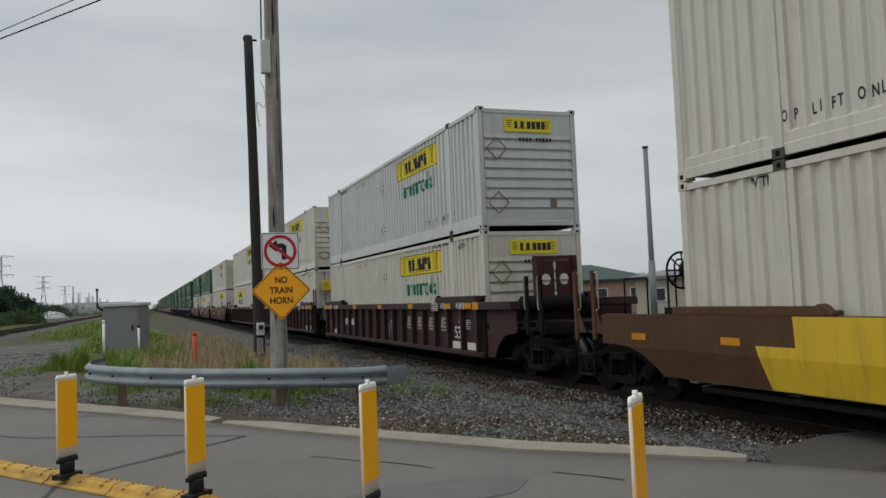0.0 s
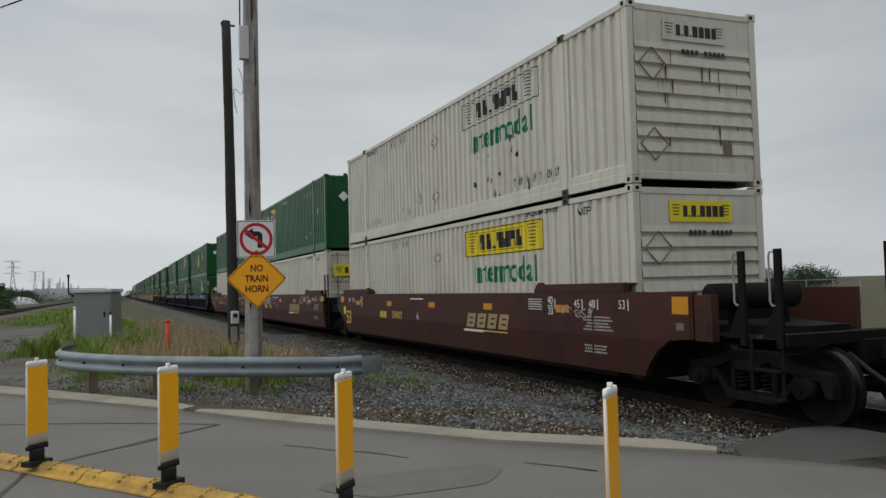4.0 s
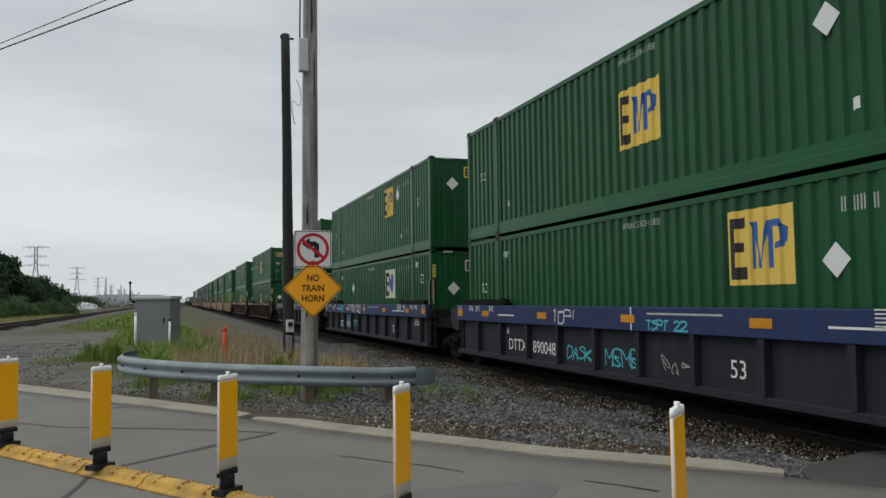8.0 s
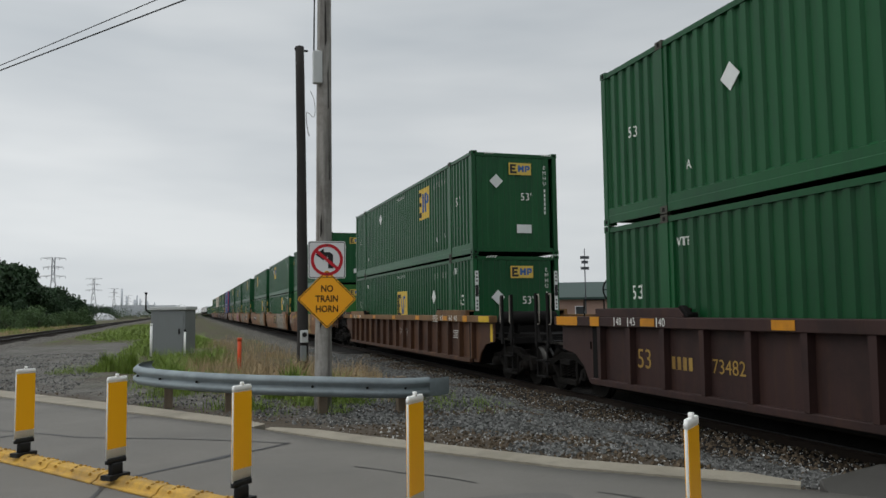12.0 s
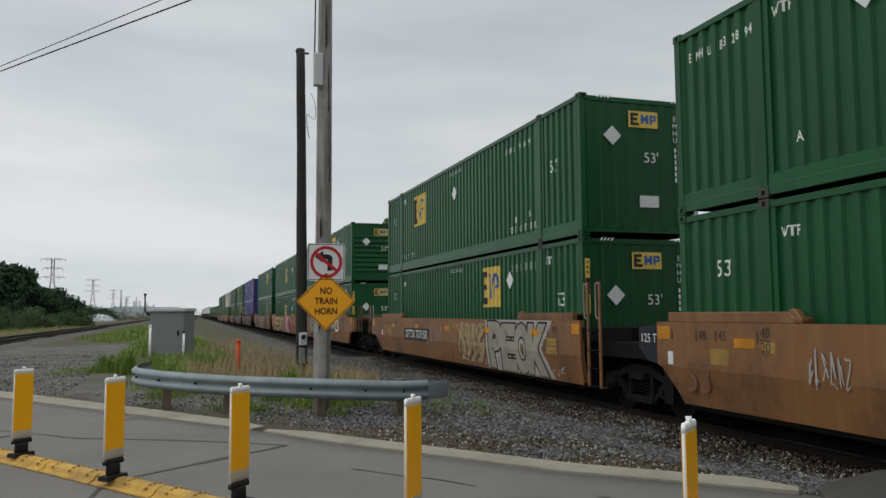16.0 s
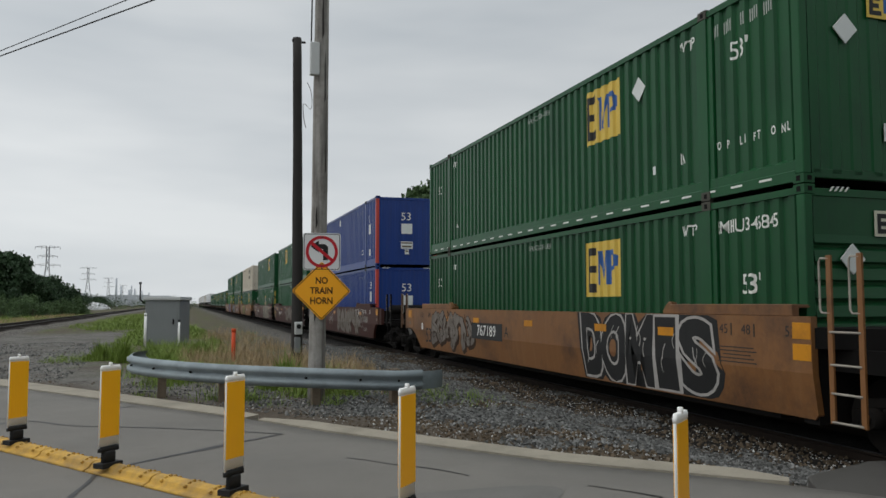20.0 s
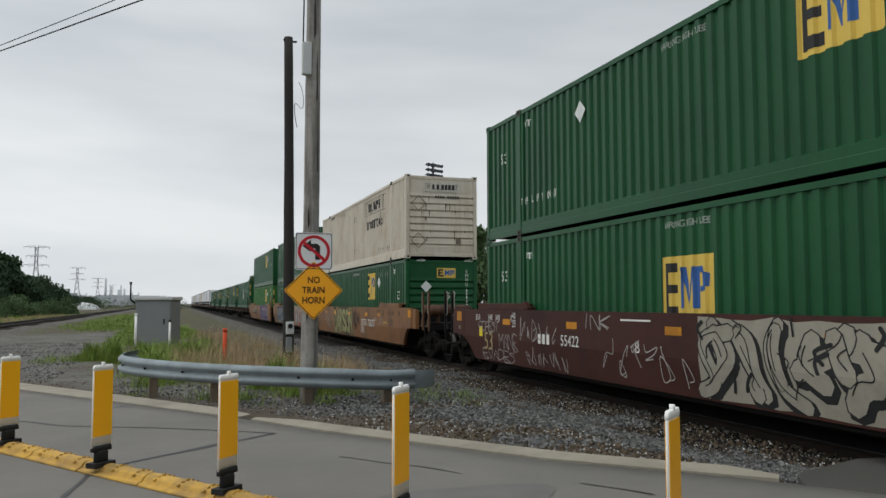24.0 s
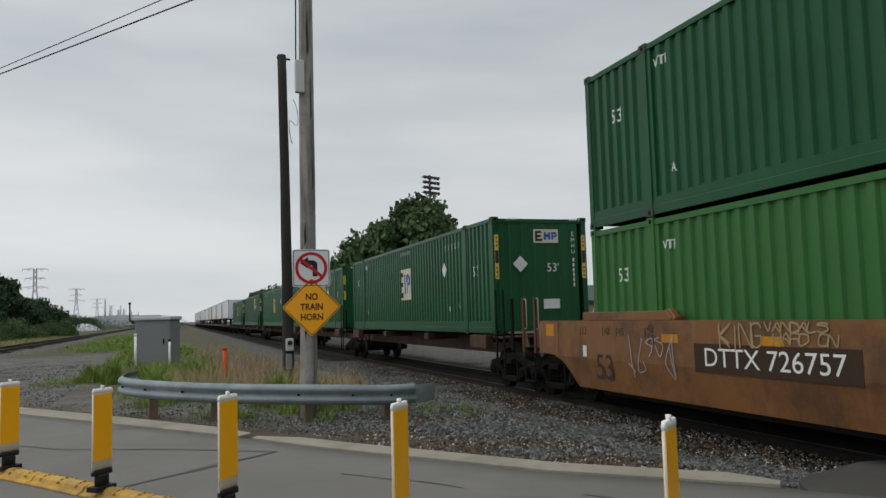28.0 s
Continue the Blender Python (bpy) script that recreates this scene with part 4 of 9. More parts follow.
def container(front, base, colour, end, logo, dia, labels):
    """A 53-foot box. front: place of its leading end along the train at the start."""
    paints = {"green": GREEN, "lime": LIME, "white": WHITE, "cream": CREAM, "blue": BLUE}[colour]
    if colour == "white" and base > 2 and 10 < front < 20:
        paints = COOLWHITE
    word = {"green": "dark green corrugated container, yellow panel", "lime": "light green corrugated container, yellow panel",
            "white": "white corrugated container, green lettering", "cream": "rust-stained cream corrugated container",
            "blue": "blue corrugated container, red corner posts"}[colour]
    word += ", doors leading" if end == "doors" else ""
    word += ", stacked on another" if base > 2 else (", in a well car" if base < 0.8 else ", on a spine car")
    root = thing("shipping_container", word, "container", group="containers on the train")
    MOVERS.append((root, SIDE, front, base))
    c = paints.name
    postmat = RED if colour == "blue" else paints
    put("side_wall", shared(("side_wall", c), build_side, [paints]), root)
    put("side_wall", shared(("side_wall_far", c), lambda b: build_side(b, True), [paints]), root)
    put("roof", shared(("roof", c), build_roof, [paints]), root)
    put("underframe", shared("underframe", build_frame, [IRON]), root)
    for s in (0, 1):
        m = FLIP if s else Matrix()
        put("bottom_rail", shared(("bottom_rail", c), build_bottom_rail, [paints]), root, m=m)
        put("top_rail", shared(("top_rail", c), build_top_rail, [paints]), root, m=m)
        for y in (1.98, LONG - 1.98):
            put("lifting_post", shared(("lifting_post", c), build_forty_post, [paints]), root, m=m @ Matrix.Translation((0, y, 0)))
            for z in (0.0, HIGH - 0.13):
                put("lifting_casting", shared(("lifting_casting", c), build_lift_casting, [DULLCAST if base > 2 and z == 0 else paints, IRON]), root, m=m @ Matrix.Translation((0, y, z)))
        for mirror in (0, 1):
            mm = m @ (Matrix.Translation((WIDE, 0, 0)) @ Matrix.Diagonal((-1, 1, 1, 1)) if mirror else Matrix())
            put("corner_post", shared(("corner_post", c), build_post, [postmat], 0.012), root, m=mm)
            for z in (0.0, HIGH - 0.118):
                put("corner_casting", shared(("corner_casting", c), build_casting, [paints, IRON]), root, m=mm @ Matrix.Translation((0, 0, z)))
        put("end_sill", shared(("end_sill", c), build_sill, [paints], 0.008), root, m=m)
        put("end_header", shared(("end_header", c), build_head, [paints], 0.008), root, m=m)
        if (end == "doors") == (s == 0):
            for k in (0, 1):
                d = put("door", shared(("door", c), build_door, [paints]), root, m=m @ Matrix.Translation((0.13 + k * (WIDE / 2 - 0.13), 0, 0)))
                for x in ((0.3, 0.95) if s == 0 else ()):
                    put("lock_bar", shared(("lock_bar", c), build_lock_bar, [CASTING if colour != "green" else LOCKBAR]), d, m=Matrix.Translation((x, 0, 0)))
        else:
            style = end if end != "doors" else "plain"
            put("end_wall", shared(("end_wall", c, style), build_end_ribbed if style == "ribbed" else build_end_plain, [paints]), root, m=m)

    def at(z):
        return Matrix.Translation((0, 0, z))

    jb = colour in ("white", "cream")
    rev = logo and logo[0] > 9
    ink = BLACKMARK if jb else MARK
    if logo and jb:
        y, z, tone = logo
        put("emblem_panel", long_emblem_mesh(y, tone), root, "yellow framed emblem panel with black marks" if tone == "y" else "faded framed emblem panel with black marks", at(z) @ Matrix.Diagonal((1, 1, 0.84, 1)))
        if not (rev and 90 < front < 110):
            put("lettering", side_text("Intermodal", 0.72, BLACKMARK if colour == "cream" else WORDGREEN, y - 0.07, 0.90, 0.010), root, "dark lettering" if colour == "cream" else "green lettering", at(1.67))
    elif logo and colour == "blue":
        y, z, tone = logo
        put("emblem_panel", emblem_mesh(y, "y"), root, "faded yellow emblem panel", at(z))
    elif logo:
        y, z, tone = logo
        put("emblem_panel", emblem_mesh(y, tone), root, "faded emblem panel with dark and blue marks" if tone == "w" else "yellow emblem panel with dark and blue marks", at(z))
    if dia:
        put("placard", placard_mesh(dia[0]), root, "white diamond placard holder", at(dia[1]))
    for text, size, y, z in labels:
        if text == "#":
            put("number_bars", bars_mesh(y, 1.15, size, 10, ink if jb else WORNMARK), root, m=at(z))
        elif text.startswith("="):
            put("lettering", code_mesh(text[1:], size, ink, y), root, m=at(z))
        elif text == "outline":
            put("placard_outline", outline_mesh(y), root, m=at(z))
        elif text == "scars":
            put("rust_scars", scar_mesh(int(size)), root, "dark scrapes and rust chips")
        elif text == "plate":
            put("placard", shared(("plate", round(y, 2), size), lambda b: wavy_panel(b, y - size / 2, y + size / 2, -size / 2, size / 2, 0.006), [PLACARD]), root, m=at(z))
        elif text == "TOP LIFT ONLY":
            put("lettering", code_mesh(text, size * 0.82, ink, y + 3 * PITCH), root, m=at(z))
        else:
            put("lettering", side_text(text, size * 0.9, WORNMARK, y, 0.74) if "CUBE" in text else side_text(text, size, ink, y, 0.66 if "LIMIT" in text else 0.85, 0.002), root, m=at(z))
    # writing on the leading end
    def ft(name, data, x, z):
        put(name, data, root, m=Matrix.Translation((x, 0.0, z)))
    if colour == "blue":
        if base > 2:
            ft("placard", shared("end_plate_small", lambda b: (box(b, -0.25, 0.25, -0.01, 0.0, -0.15, 0.15), box(b, -0.23, 0.23, -0.012, -0.01, 0.055, 0.115, 1), box(b, -0.2, 0.2, -0.012, -0.01, -0.1, -0.02, 1)), [PLACARD, CASTING]), 1.3, 0.88)
            ft("placard", shared("end_plate_tiny", lambda b: (box(b, -0.085, 0.085, -0.01, 0.0, -0.1, 0.1), box(b, -0.06, 0.06, -0.012, -0.01, -0.01, 0.06, 1)), [PLACARD, CASTING]), 1.3, 0.6)
            ft("lettering", end_text("53", 0.46, MARK), 1.27, 2.05)
            ft("placard", shared("end_plate", lambda b: box(b, -0.23, 0.23, -0.01, 0.0, -0.21, 0.21), [PLACARD]), 1.3, 1.56)
        else:
            ft("lettering", end_text("53", 0.46, MARK), 1.3, 2.02)
            ft("placard", shared("end_plate", lambda b: box(b, -0.23, 0.23, -0.01, 0.0, -0.21, 0.21), [PLACARD]), 1.33, 1.5)
            for x in (0.3, 2.05):
                for k in range(4):
                    ft("warning_stripe", shared("pale_warning_stripe", lambda b: prism(b, [(-0.03, -0.03), (0.0, -0.03), (0.05, 0.03), (0.02, 0.03)], "y", -0.012, 0.0), [MARK]), x + k * 0.08, HIGH - 0.05)
    elif jb:
        if end == "ribbed":
            ft("end_emblem", end_long_emblem(logo[2] if logo else "y"), 1.3, 2.48)
            ft("number_bars", end_bars(10, 0.9, 0.08, BLACKMARK), 1.5, 2.14)
        else:
            put("end_emblem", end_long_emblem("y"), root, "yellow framed emblem panel", Matrix.Translation((1.3, -0.052, 2.12)) @ Matrix.Diagonal((1.65, 1, 1.3, 1)))
        if base > 2 and end == "ribbed" and (colour == "cream" or any(row[0] == "scars" for row in labels)):
            put("rust_streaks", shared("end_rust", end_rust, [RUSTRUN]), root, "brown rust streaks run down from the ribs")
        for x in (0.45,):
            ft("placard_outline", shared("placard_outline", lambda b: ring_diamond(b, 0.26), [CASTING]), x, 0.62)
            ft("placard_outline", shared("placard_outline", lambda b: ring_diamond(b, 0.26), [CASTING]), x, 1.9)
        ft("small_plate", shared("small_plate", lambda b: box(b, -0.09, 0.09, -0.008, 0, -0.1, 0.1), [CASTING]), 1.9, 0.6)
    else:
        tone = "w" if abs(front - 414.96) < 0.1 or (abs(front - 352.38) < 0.1 and base < 2) else logo[2] if logo else "y"
        if end == "doors":
            ft("end_emblem", end_emblem("y"), 0.72, 2.28)
            ft("lettering", end_text("53'", 0.3, MARK), 0.6, 1.56)
            code = next((d for f, d in ((204.09, "250053"), (270.47, "832894"), (457.91, "274224")) if abs(front - f) < 0.1), "")
            ft("lettering", end_text("EMHU", 0.17, MARK), 1.86, 2.33)
            if code:
                ft("lettering", end_text(code, 0.17, MARK), 1.9, 2.14)
            else:
                ft("number_bars", end_bars(6, 0.6, 0.13, MARK), 2.0, 2.1)
            for k in range(3):
                ft("number_bars", end_bars(5, 0.62, 0.05, WORNMARK), 1.95, 1.5 - k * 0.085)
            ft("vent_plate", shared("vent_plate", lambda b: box(b, -0.11, 0.11, -0.01, 0, -0.14, 0.14), [CASTING]), 0.52, 0.98)
            ft("placard", shared("end_diamond", lambda b: solid_diamond(b, 0.2), [PLACARD]), 2.15, 1.85)
            ft("lettering", end_text("WARNING\nHIGH\nCUBE", 0.1, MARK), 1.05, 1.05)
            ft("notice_plate", shared("notice_plate", lambda b: box(b, -0.17, 0.17, -0.01, 0, -0.13, 0.13), [REFLECT]), 1.72, 1.0)
            ft("notice_plate", shared("notice_plate_white", lambda b: box(b, -0.22, 0.22, -0.01, 0, -0.12, 0.12), [PLACARD]), 2.2, 1.0)
            for x in (0.45, 0.95, 1.7, 2.2):
                ft("reflector", shared("red_white_reflector", lambda b: red_white(b), [SIGNRED, PLACARD]), x, 0.26)
        else:
            ft("end_emblem", end_emblem(tone), 1.45, 2.42)
            ft("placard", shared(("end_diamond", "dark") if tone == "w" and base > 2 else "end_diamond", lambda b: solid_diamond(b, 0.2), [CASTING if tone == "w" and base > 2 else PLACARD]), 0.72, 1.95 if end == "ribbed" else (1.72 if base < 2 else 2.05))
            ft("lettering", end_text("53'", 0.30, MARK), 1.62, 1.62)
            ft("lettering", end_text("E\nM\nH\nU", 0.15, MARK), 2.2, 2.25)
            ft("number_bars", end_bars(6, 0.1, 0.75, MARK, True), 2.2, 1.86)
            ft("notice_plate", shared("notice_plate_white", lambda b: box(b, -0.22, 0.22, -0.01, 0, -0.12, 0.12), [PLACARD]), 1.55, 0.72 if base > 2 or base > 0.8 else 0.2)
            if end == "plain" and base < 2:
                for x in (0.1, WIDE - 0.1):
                    ft("height_stripe", shared(("height_stripe", 220 < front < 240), lambda b: (box(b, -0.05, 0.05, -0.012, 0, -0.55, 0.55), box(b, -0.045, 0.045, -0.014, -0.012, -0.16, 0.16, 1), [box(b, -0.02, 0.02, -0.014, -0.012, z, z + 0.05, 1) for z in (-0.5, -0.4, -0.3, 0.25, 0.35, 0.45)]), [PLACARD if 220 < front < 240 else LOGOYELLOW, BLACKMARK]), x, 1.9)
            for x in (0.42, 2.15):
                for k in range(4):
                    ft("warning_stripe", shared("warning_stripe", lambda b: prism(b, [(-0.03, -0.03), (0.0, -0.03), (0.05, 0.03), (0.02, 0.03)], "y", -0.012, 0.0), [LOGOYELLOW if base < 2 else MARK]), x + k * 0.08, HIGH - 0.05)
    return root


def end_rust(bm):
    rng = random.Random(9)
    for k in range(20):
        x, z, w, h = rng.choice((0.7, 1.7, 1.9, 2.2)) + rng.gauss(0, 0.12), 0.5 + 0.235 * rng.choice((1, 2, 3, 4, 5, 6, 7)), rng.uniform(0.006, 0.022), rng.uniform(0.08, 0.3)
        bm.faces.new([bm.verts.new((x + a, -0.002, z + c)) for a, c in ((-w, 0), (w, 0), (w * 0.3, -h), (-w * 0.5, -h * 0.9))])


def ring_diamond(bm, r):
    pts = [(0, -r), (r, 0), (0, r), (-r, 0)]
    for i in range(4):
        a, b = pts[i], pts[(i + 1) % 4]
        tube(bm, (a[0], -0.01, a[1]), (b[0], -0.01, b[1]), 0.012, 4)


def solid_diamond(bm, r):
    prism(bm, [(0, -r), (r, 0), (0, r), (-r, 0)], "y", -0.025, -0.01)


def red_white(bm):
    box(bm, -0.09, 0.0, -0.012, 0, -0.02, 0.02, 0)
    box(bm, 0.0, 0.09, -0.012, 0, -0.02, 0.02, 1)


# ---- railcars ----
def build_wheel(bm):
    r = 0.46
    ring = [(-0.07, r), (0.05, r - 0.01), (0.055, r + 0.03), (0.075, r + 0.03), (0.08, r - 0.07), (0.02, r - 0.09), (0.0, 0.16), (0.03, 0.14), (0.03, 0.0)]
    back = [(-0.07, r), (-0.075, r - 0.06), (-0.02, r - 0.09), (-0.035, 0.16), (-0.06, 0.14), (-0.06, 0.0)]
    n = 24
    for prof in (ring, back):
        rows = [[bm.verts.new((x, rad * math.cos(2 * math.pi * i / n), rad * math.sin(2 * math.pi * i / n))) for i in range(n)] if rad > 0 else None for x, rad in prof]
        for k in range(len(prof) - 1):
            a, b = rows[k], rows[k + 1]
            if b is None:
                bm.faces.new(a)
                continue
            for i in range(n):
                f = bm.faces.new((a[i], a[(i + 1) % n], b[(i + 1) % n], b[i]))
                f.smooth = True
                f.material_index = 1 if (prof is ring and k == 0) else 0


def build_side_frame(bm):
    """Cast side frame: arched top member, sloping tension members, columns and pedestal jaws, open between."""
    prism(bm, [(-1.25, 0.52), (-1.2, 0.66), (-0.72, 0.70), (-0.34, 0.86), (0.34, 0.86), (0.72, 0.70), (1.2, 0.66), (1.25, 0.52), (1.08, 0.56), (0.66, 0.60), (0.30, 0.74), (-0.30, 0.74), (-0.66, 0.60), (-1.08, 0.56)], "x", -0.08, 0.08)
    for q in (-1, 1):
        prism(bm, [(q * 0.70, 0.60), (q * 0.82, 0.58), (q * 0.46, 0.22), (q * 0.34, 0.24)], "x", -0.075, 0.075)
        box(bm, -0.07, 0.07, q * 0.36 - 0.045, q * 0.36 + 0.045, 0.24, 0.76)
        prism(bm, [(q * 1.04, 0.56), (q * 1.25, 0.54), (q * 1.25, 0.36), (q * 1.14, 0.36), (q * 1.12, 0.5)], "x", -0.08, 0.08)
        prism(bm, [(q * 0.68, 0.60), (q * 0.78, 0.60), (q * 0.76, 0.36), (q * 0.70, 0.40)], "x", -0.07, 0.07)
    box(bm, -0.12, 0.09, -0.44, 0.44, 0.20, 0.32)
    box(bm, -0.16, 0.10, -0.24, 0.24, 0.60, 0.72)


def build_spring(bm):
    tube_path(bm, [Vector((0.06 * math.cos(a), 0.06 * math.sin(a), 0.36 + 0.0085 * a)) for a in np.linspace(0, 12.5 * math.pi, 60)], 0.018, 5)


def build_bearing(bm):
    tube(bm, (-0.2, 0, 0), (0.05, 0, 0), 0.12, 10, 0.14)
    tube(bm, (-0.23, 0, 0), (-0.2, 0, 0), 0.06, 8)


def build_bolster(bm):
    box(bm, -1.0, 1.0, -0.18, 0.18, 0.46, 0.78)
    for y in (-0.89, 0.89):
        tube(bm, (-0.72, y, 0.46), (0.72, y, 0.46), 0.085, 8)
    for y in (-0.35, 0.35):
        box(bm, -0.9, 0.9, y - 0.04, y + 0.04, 0.3, 0.42)


def truck(parent, y, both=True):
    t = put("truck", shared("bolster", build_bolster, [TRUCK]), parent, "grimy cast-steel bogie", Matrix.Translation((0, y, 0)))
    for s in (-1, 1):
        put("side_frame", shared("side_frame", build_side_frame, [TRUCK], 0.015), t, m=Matrix.Translation((s * 1.0, 0, 0)))
        for dy in (-0.22, 0.0, 0.22):
            put("spring", shared("spring", build_spring, [TRUCK]), t, m=Matrix.Translation((s * 1.02, dy, 0)))
        for dy in (-0.89, 0.89):
            mm = Matrix.Translation((s * 0.7535, dy, 0.46)) @ (Matrix.Rotation(math.pi, 4, "Z") if s > 0 else Matrix())
            put("wheel", shared("wheel", build_wheel, [TRUCK, TREAD]), t, m=mm)
            put("axle_bearing", shared("bearing", build_bearing, [TRUCK]), t, m=Matrix.Translation((s * 1.0, dy, 0.46)) @ (Matrix.Rotation(math.pi, 4, "Z") if s > 0 else Matrix()))
    return t


HALF = 1.55   # half the width over the well sides
TOPZ, LOWZ = 1.635, 0.40


def side_outline(fa, ra):
    """Well side in (y, z): square at a joint, cut away over the bogie at a coupler end."""
    y0, y1 = -0.32, LONG + 0.32
    pts = []
    pts += [(y0, LOWZ + 0.06), (y0 + 0.06, LOWZ)] if fa else [(y0 - 1.25, 1.0), (y0 - 0.75, 0.96), (y0 - 0.45, 0.80), (y0 - 0.22, 0.60), (y0 - 0.06, LOWZ)]
    pts += [(y1 - 0.6, LOWZ), (y1 - 0.45, 0.6), (y1 - 0.12, 0.92), (y1, 0.97)] if ra else [(y1 + 0.02, LOWZ), (y1 + 0.25, 0.62), (y1 + 0.5, 0.82), (y1 + 0.85, 0.96), (y1 + 1.5, 1.0)]
    pts += [(y1 + (0 if ra else 1.5), TOPZ), (y0 - (0 if fa else 1.25), TOPZ)]
    return pts


def lean(z):
    """How far a smooth side draws in below its crease."""
    return 0.0 if z > 0.95 else 0.075 * (0.95 - z) / 0.55


def build_smooth_side(bm, fa, ra):
    prism(bm, side_outline(fa, ra), "x", -HALF, -HALF + 0.09)
    bmesh.ops.bisect_plane(bm, geom=bm.verts[:] + bm.edges[:] + bm.faces[:], plane_co=(0, 0, 0.95), plane_no=(0, 0, 1))
    for v in bm.verts:
        v.co.x += lean(v.co.z)


def build_ribbed_sheet(bm, fa, ra):
    y0, y1 = -0.32, LONG + 0.32
    pts = [(y0, LOWZ), (y1, LOWZ)] if fa and ra else []
    if not pts:
        pts = ([(y0, LOWZ)] if fa else [(y0 - 1.5, 0.98), (y0 - 0.9, 0.90), (y0 - 0.55, 0.68), (y0 - 0.35, LOWZ)]) + ([(y1, LOWZ)] if ra else [(y1 + 0.2, LOWZ), (y1 + 0.4, 0.68), (y1 + 0.75, 0.9), (y1 + 1.3, 0.98)])
    pts += [(y1 + (0 if ra else 1.3), TOPZ), (y0 - (0 if fa else 1.5), TOPZ)]
    prism(bm, pts, "x", -HALF + 0.13, -HALF + 0.17)


def build_chord(bm, fa, ra, z0):
    y0, y1 = -0.32 - (0 if fa else 1.55), LONG + 0.32 + (0 if ra else 1.4)
    box(bm, -HALF - 0.01, -HALF + 0.2, y0, y1, z0, TOPZ)


def build_low_chord(bm, fa, ra):
    y0, y1 = (-0.3 if fa else -0.28), LONG + (0.3 if ra else 0.28)
    box(bm, -HALF + 0.02, -HALF + 0.16, y0, y1, LOWZ - 0.02, LOWZ + 0.09)


def build_rib(bm, z1):
    prism(bm, [(-0.045, LOWZ + 0.09), (0.045, LOWZ + 0.09), (0.06, z1), (-0.06, z1)], "x", -HALF + 0.01, -HALF + 0.135)


def build_flap(bm):
    """Raised guide along the top edge beside each end of the well."""
    prism(bm, [(0.0, TOPZ), (2.75, TOPZ), (2.75, TOPZ + 0.04), (2.62, TOPZ + 0.15), (0.0, TOPZ + 0.15)], "x", -HALF + 0.01, -HALF + 0.12)
    box(bm, -HALF + 0.12, -HALF + 0.30, 0.0, 2.6, TOPZ + 0.10, TOPZ + 0.145)


def build_guide(bm):
    prism(bm, [(2.60, TOPZ), (2.84, TOPZ), (2.84, TOPZ + 0.05), (2.74, TOPZ + 0.15), (2.68, TOPZ + 0.19), (2.60, TOPZ + 0.17)], "x", -HALF + 0.03, -HALF + 0.14)
    box(bm, -HALF + 0.14, -HALF + 0.26, 2.64, 2.80, TOPZ, TOPZ + 0.08)


def build_floor(bm):
    box(bm, -HALF + 0.14, HALF - 0.14, 0.4, LONG - 0.4, 0.33, 0.40)


def build_bulkhead(bm):
    box(bm, -HALF + 0.1, HALF - 0.1, 0.0, 0.24, 0.34, 1.5)


def build_joint_deck(bm):
    box(bm, -1.25, 1.25, -1.65, -0.3, 0.98, 1.25)
    box(bm, -0.35, 0.35, -1.75, -0.3, 0.8, 1.0)
    prism(bm, [(-1.5, -0.32), (1.5, -0.32), (0.9, -1.1), (-0.9, -1.1)], "z", 1.25, 1.5)


END_FRAME = (
    ("platform", lambda b: box(b, -1.25, 1.25, -3.0, -2.55, 1.02, 1.09)),
    ("draft_sill", lambda b: box(b, -0.30, 0.30, -3.2, -0.3, 0.72, 1.02)),
    ("deck_plate", lambda b: prism(b, [(-1.45, -0.4), (1.45, -0.4), (0.7, -1.5), (0.36, -2.4), (-0.36, -2.4), (-0.7, -1.5)], "z", 1.02, 1.16)),
    ("end_beam", lambda b: box(b, -1.4, 1.4, -3.06, -3.0, 0.98, 1.12)),
)


def build_coupler(bm):
    box(bm, -0.09, 0.09, -3.75, -3.1, 0.78, 0.94)
    prism(bm, [(-0.16, -3.72), (0.14, -3.72), (0.18, -3.82), (0.06, -3.9), (-0.14, -3.86)], "z", 0.72, 1.0)


def build_end_post(bm):
    """Flat upright post beside the end platform, with its gusset."""
    box(bm, -1.43, -1.38, -0.05, 0.05, 0.95, 2.14)
    prism(bm, [(-0.05, 1.06), (0.05, 1.06), (0.30, 1.06), (0.05, 1.5)], "x", -1.41, -1.40)


def build_hoop(bm):
    """Thin bent grab iron beside a post."""
    tube_path(bm, [Vector(p) for p in ((-1.40, 0.0, 2.10), (-1.40, 0.13, 2.11), (-1.40, 0.15, 2.06), (-1.40, 0.15, 1.5), (-1.40, 0.12, 1.46), (-1.40, 0.0, 1.46))], 0.013, 6)


def build_end_block(bm):
    """Plate box that closes the side past the well, with a frame round its label."""
    box(bm, -HALF + 0.02, -HALF + 0.14, -1.92, -1.58, 0.98, TOPZ - 0.04)
    box(bm, -HALF + 0.012, -HALF + 0.02, -1.86, -1.64, 1.06, 1.26)


def build_far_grabs(bm):
    for x in (0.55, 1.1):
        tube(bm, (x, -2.9, 1.05), (x, -2.9, 2.0), 0.022, 6)
    tube(bm, (0.55, -2.9, 2.0), (1.1, -2.9, 2.0), 0.022, 6)


def build_step(bm):
    """Hanging steps: two straps and three treads."""
    for y in (-2.95, -2.45):
        box(bm, -1.40, -1.385, y - 0.025, y + 0.025, 0.32, 1.05)
    for z in (0.32, 0.66):
        box(bm, -1.44, -1.30, -2.95, -2.45, z, z + 0.025)


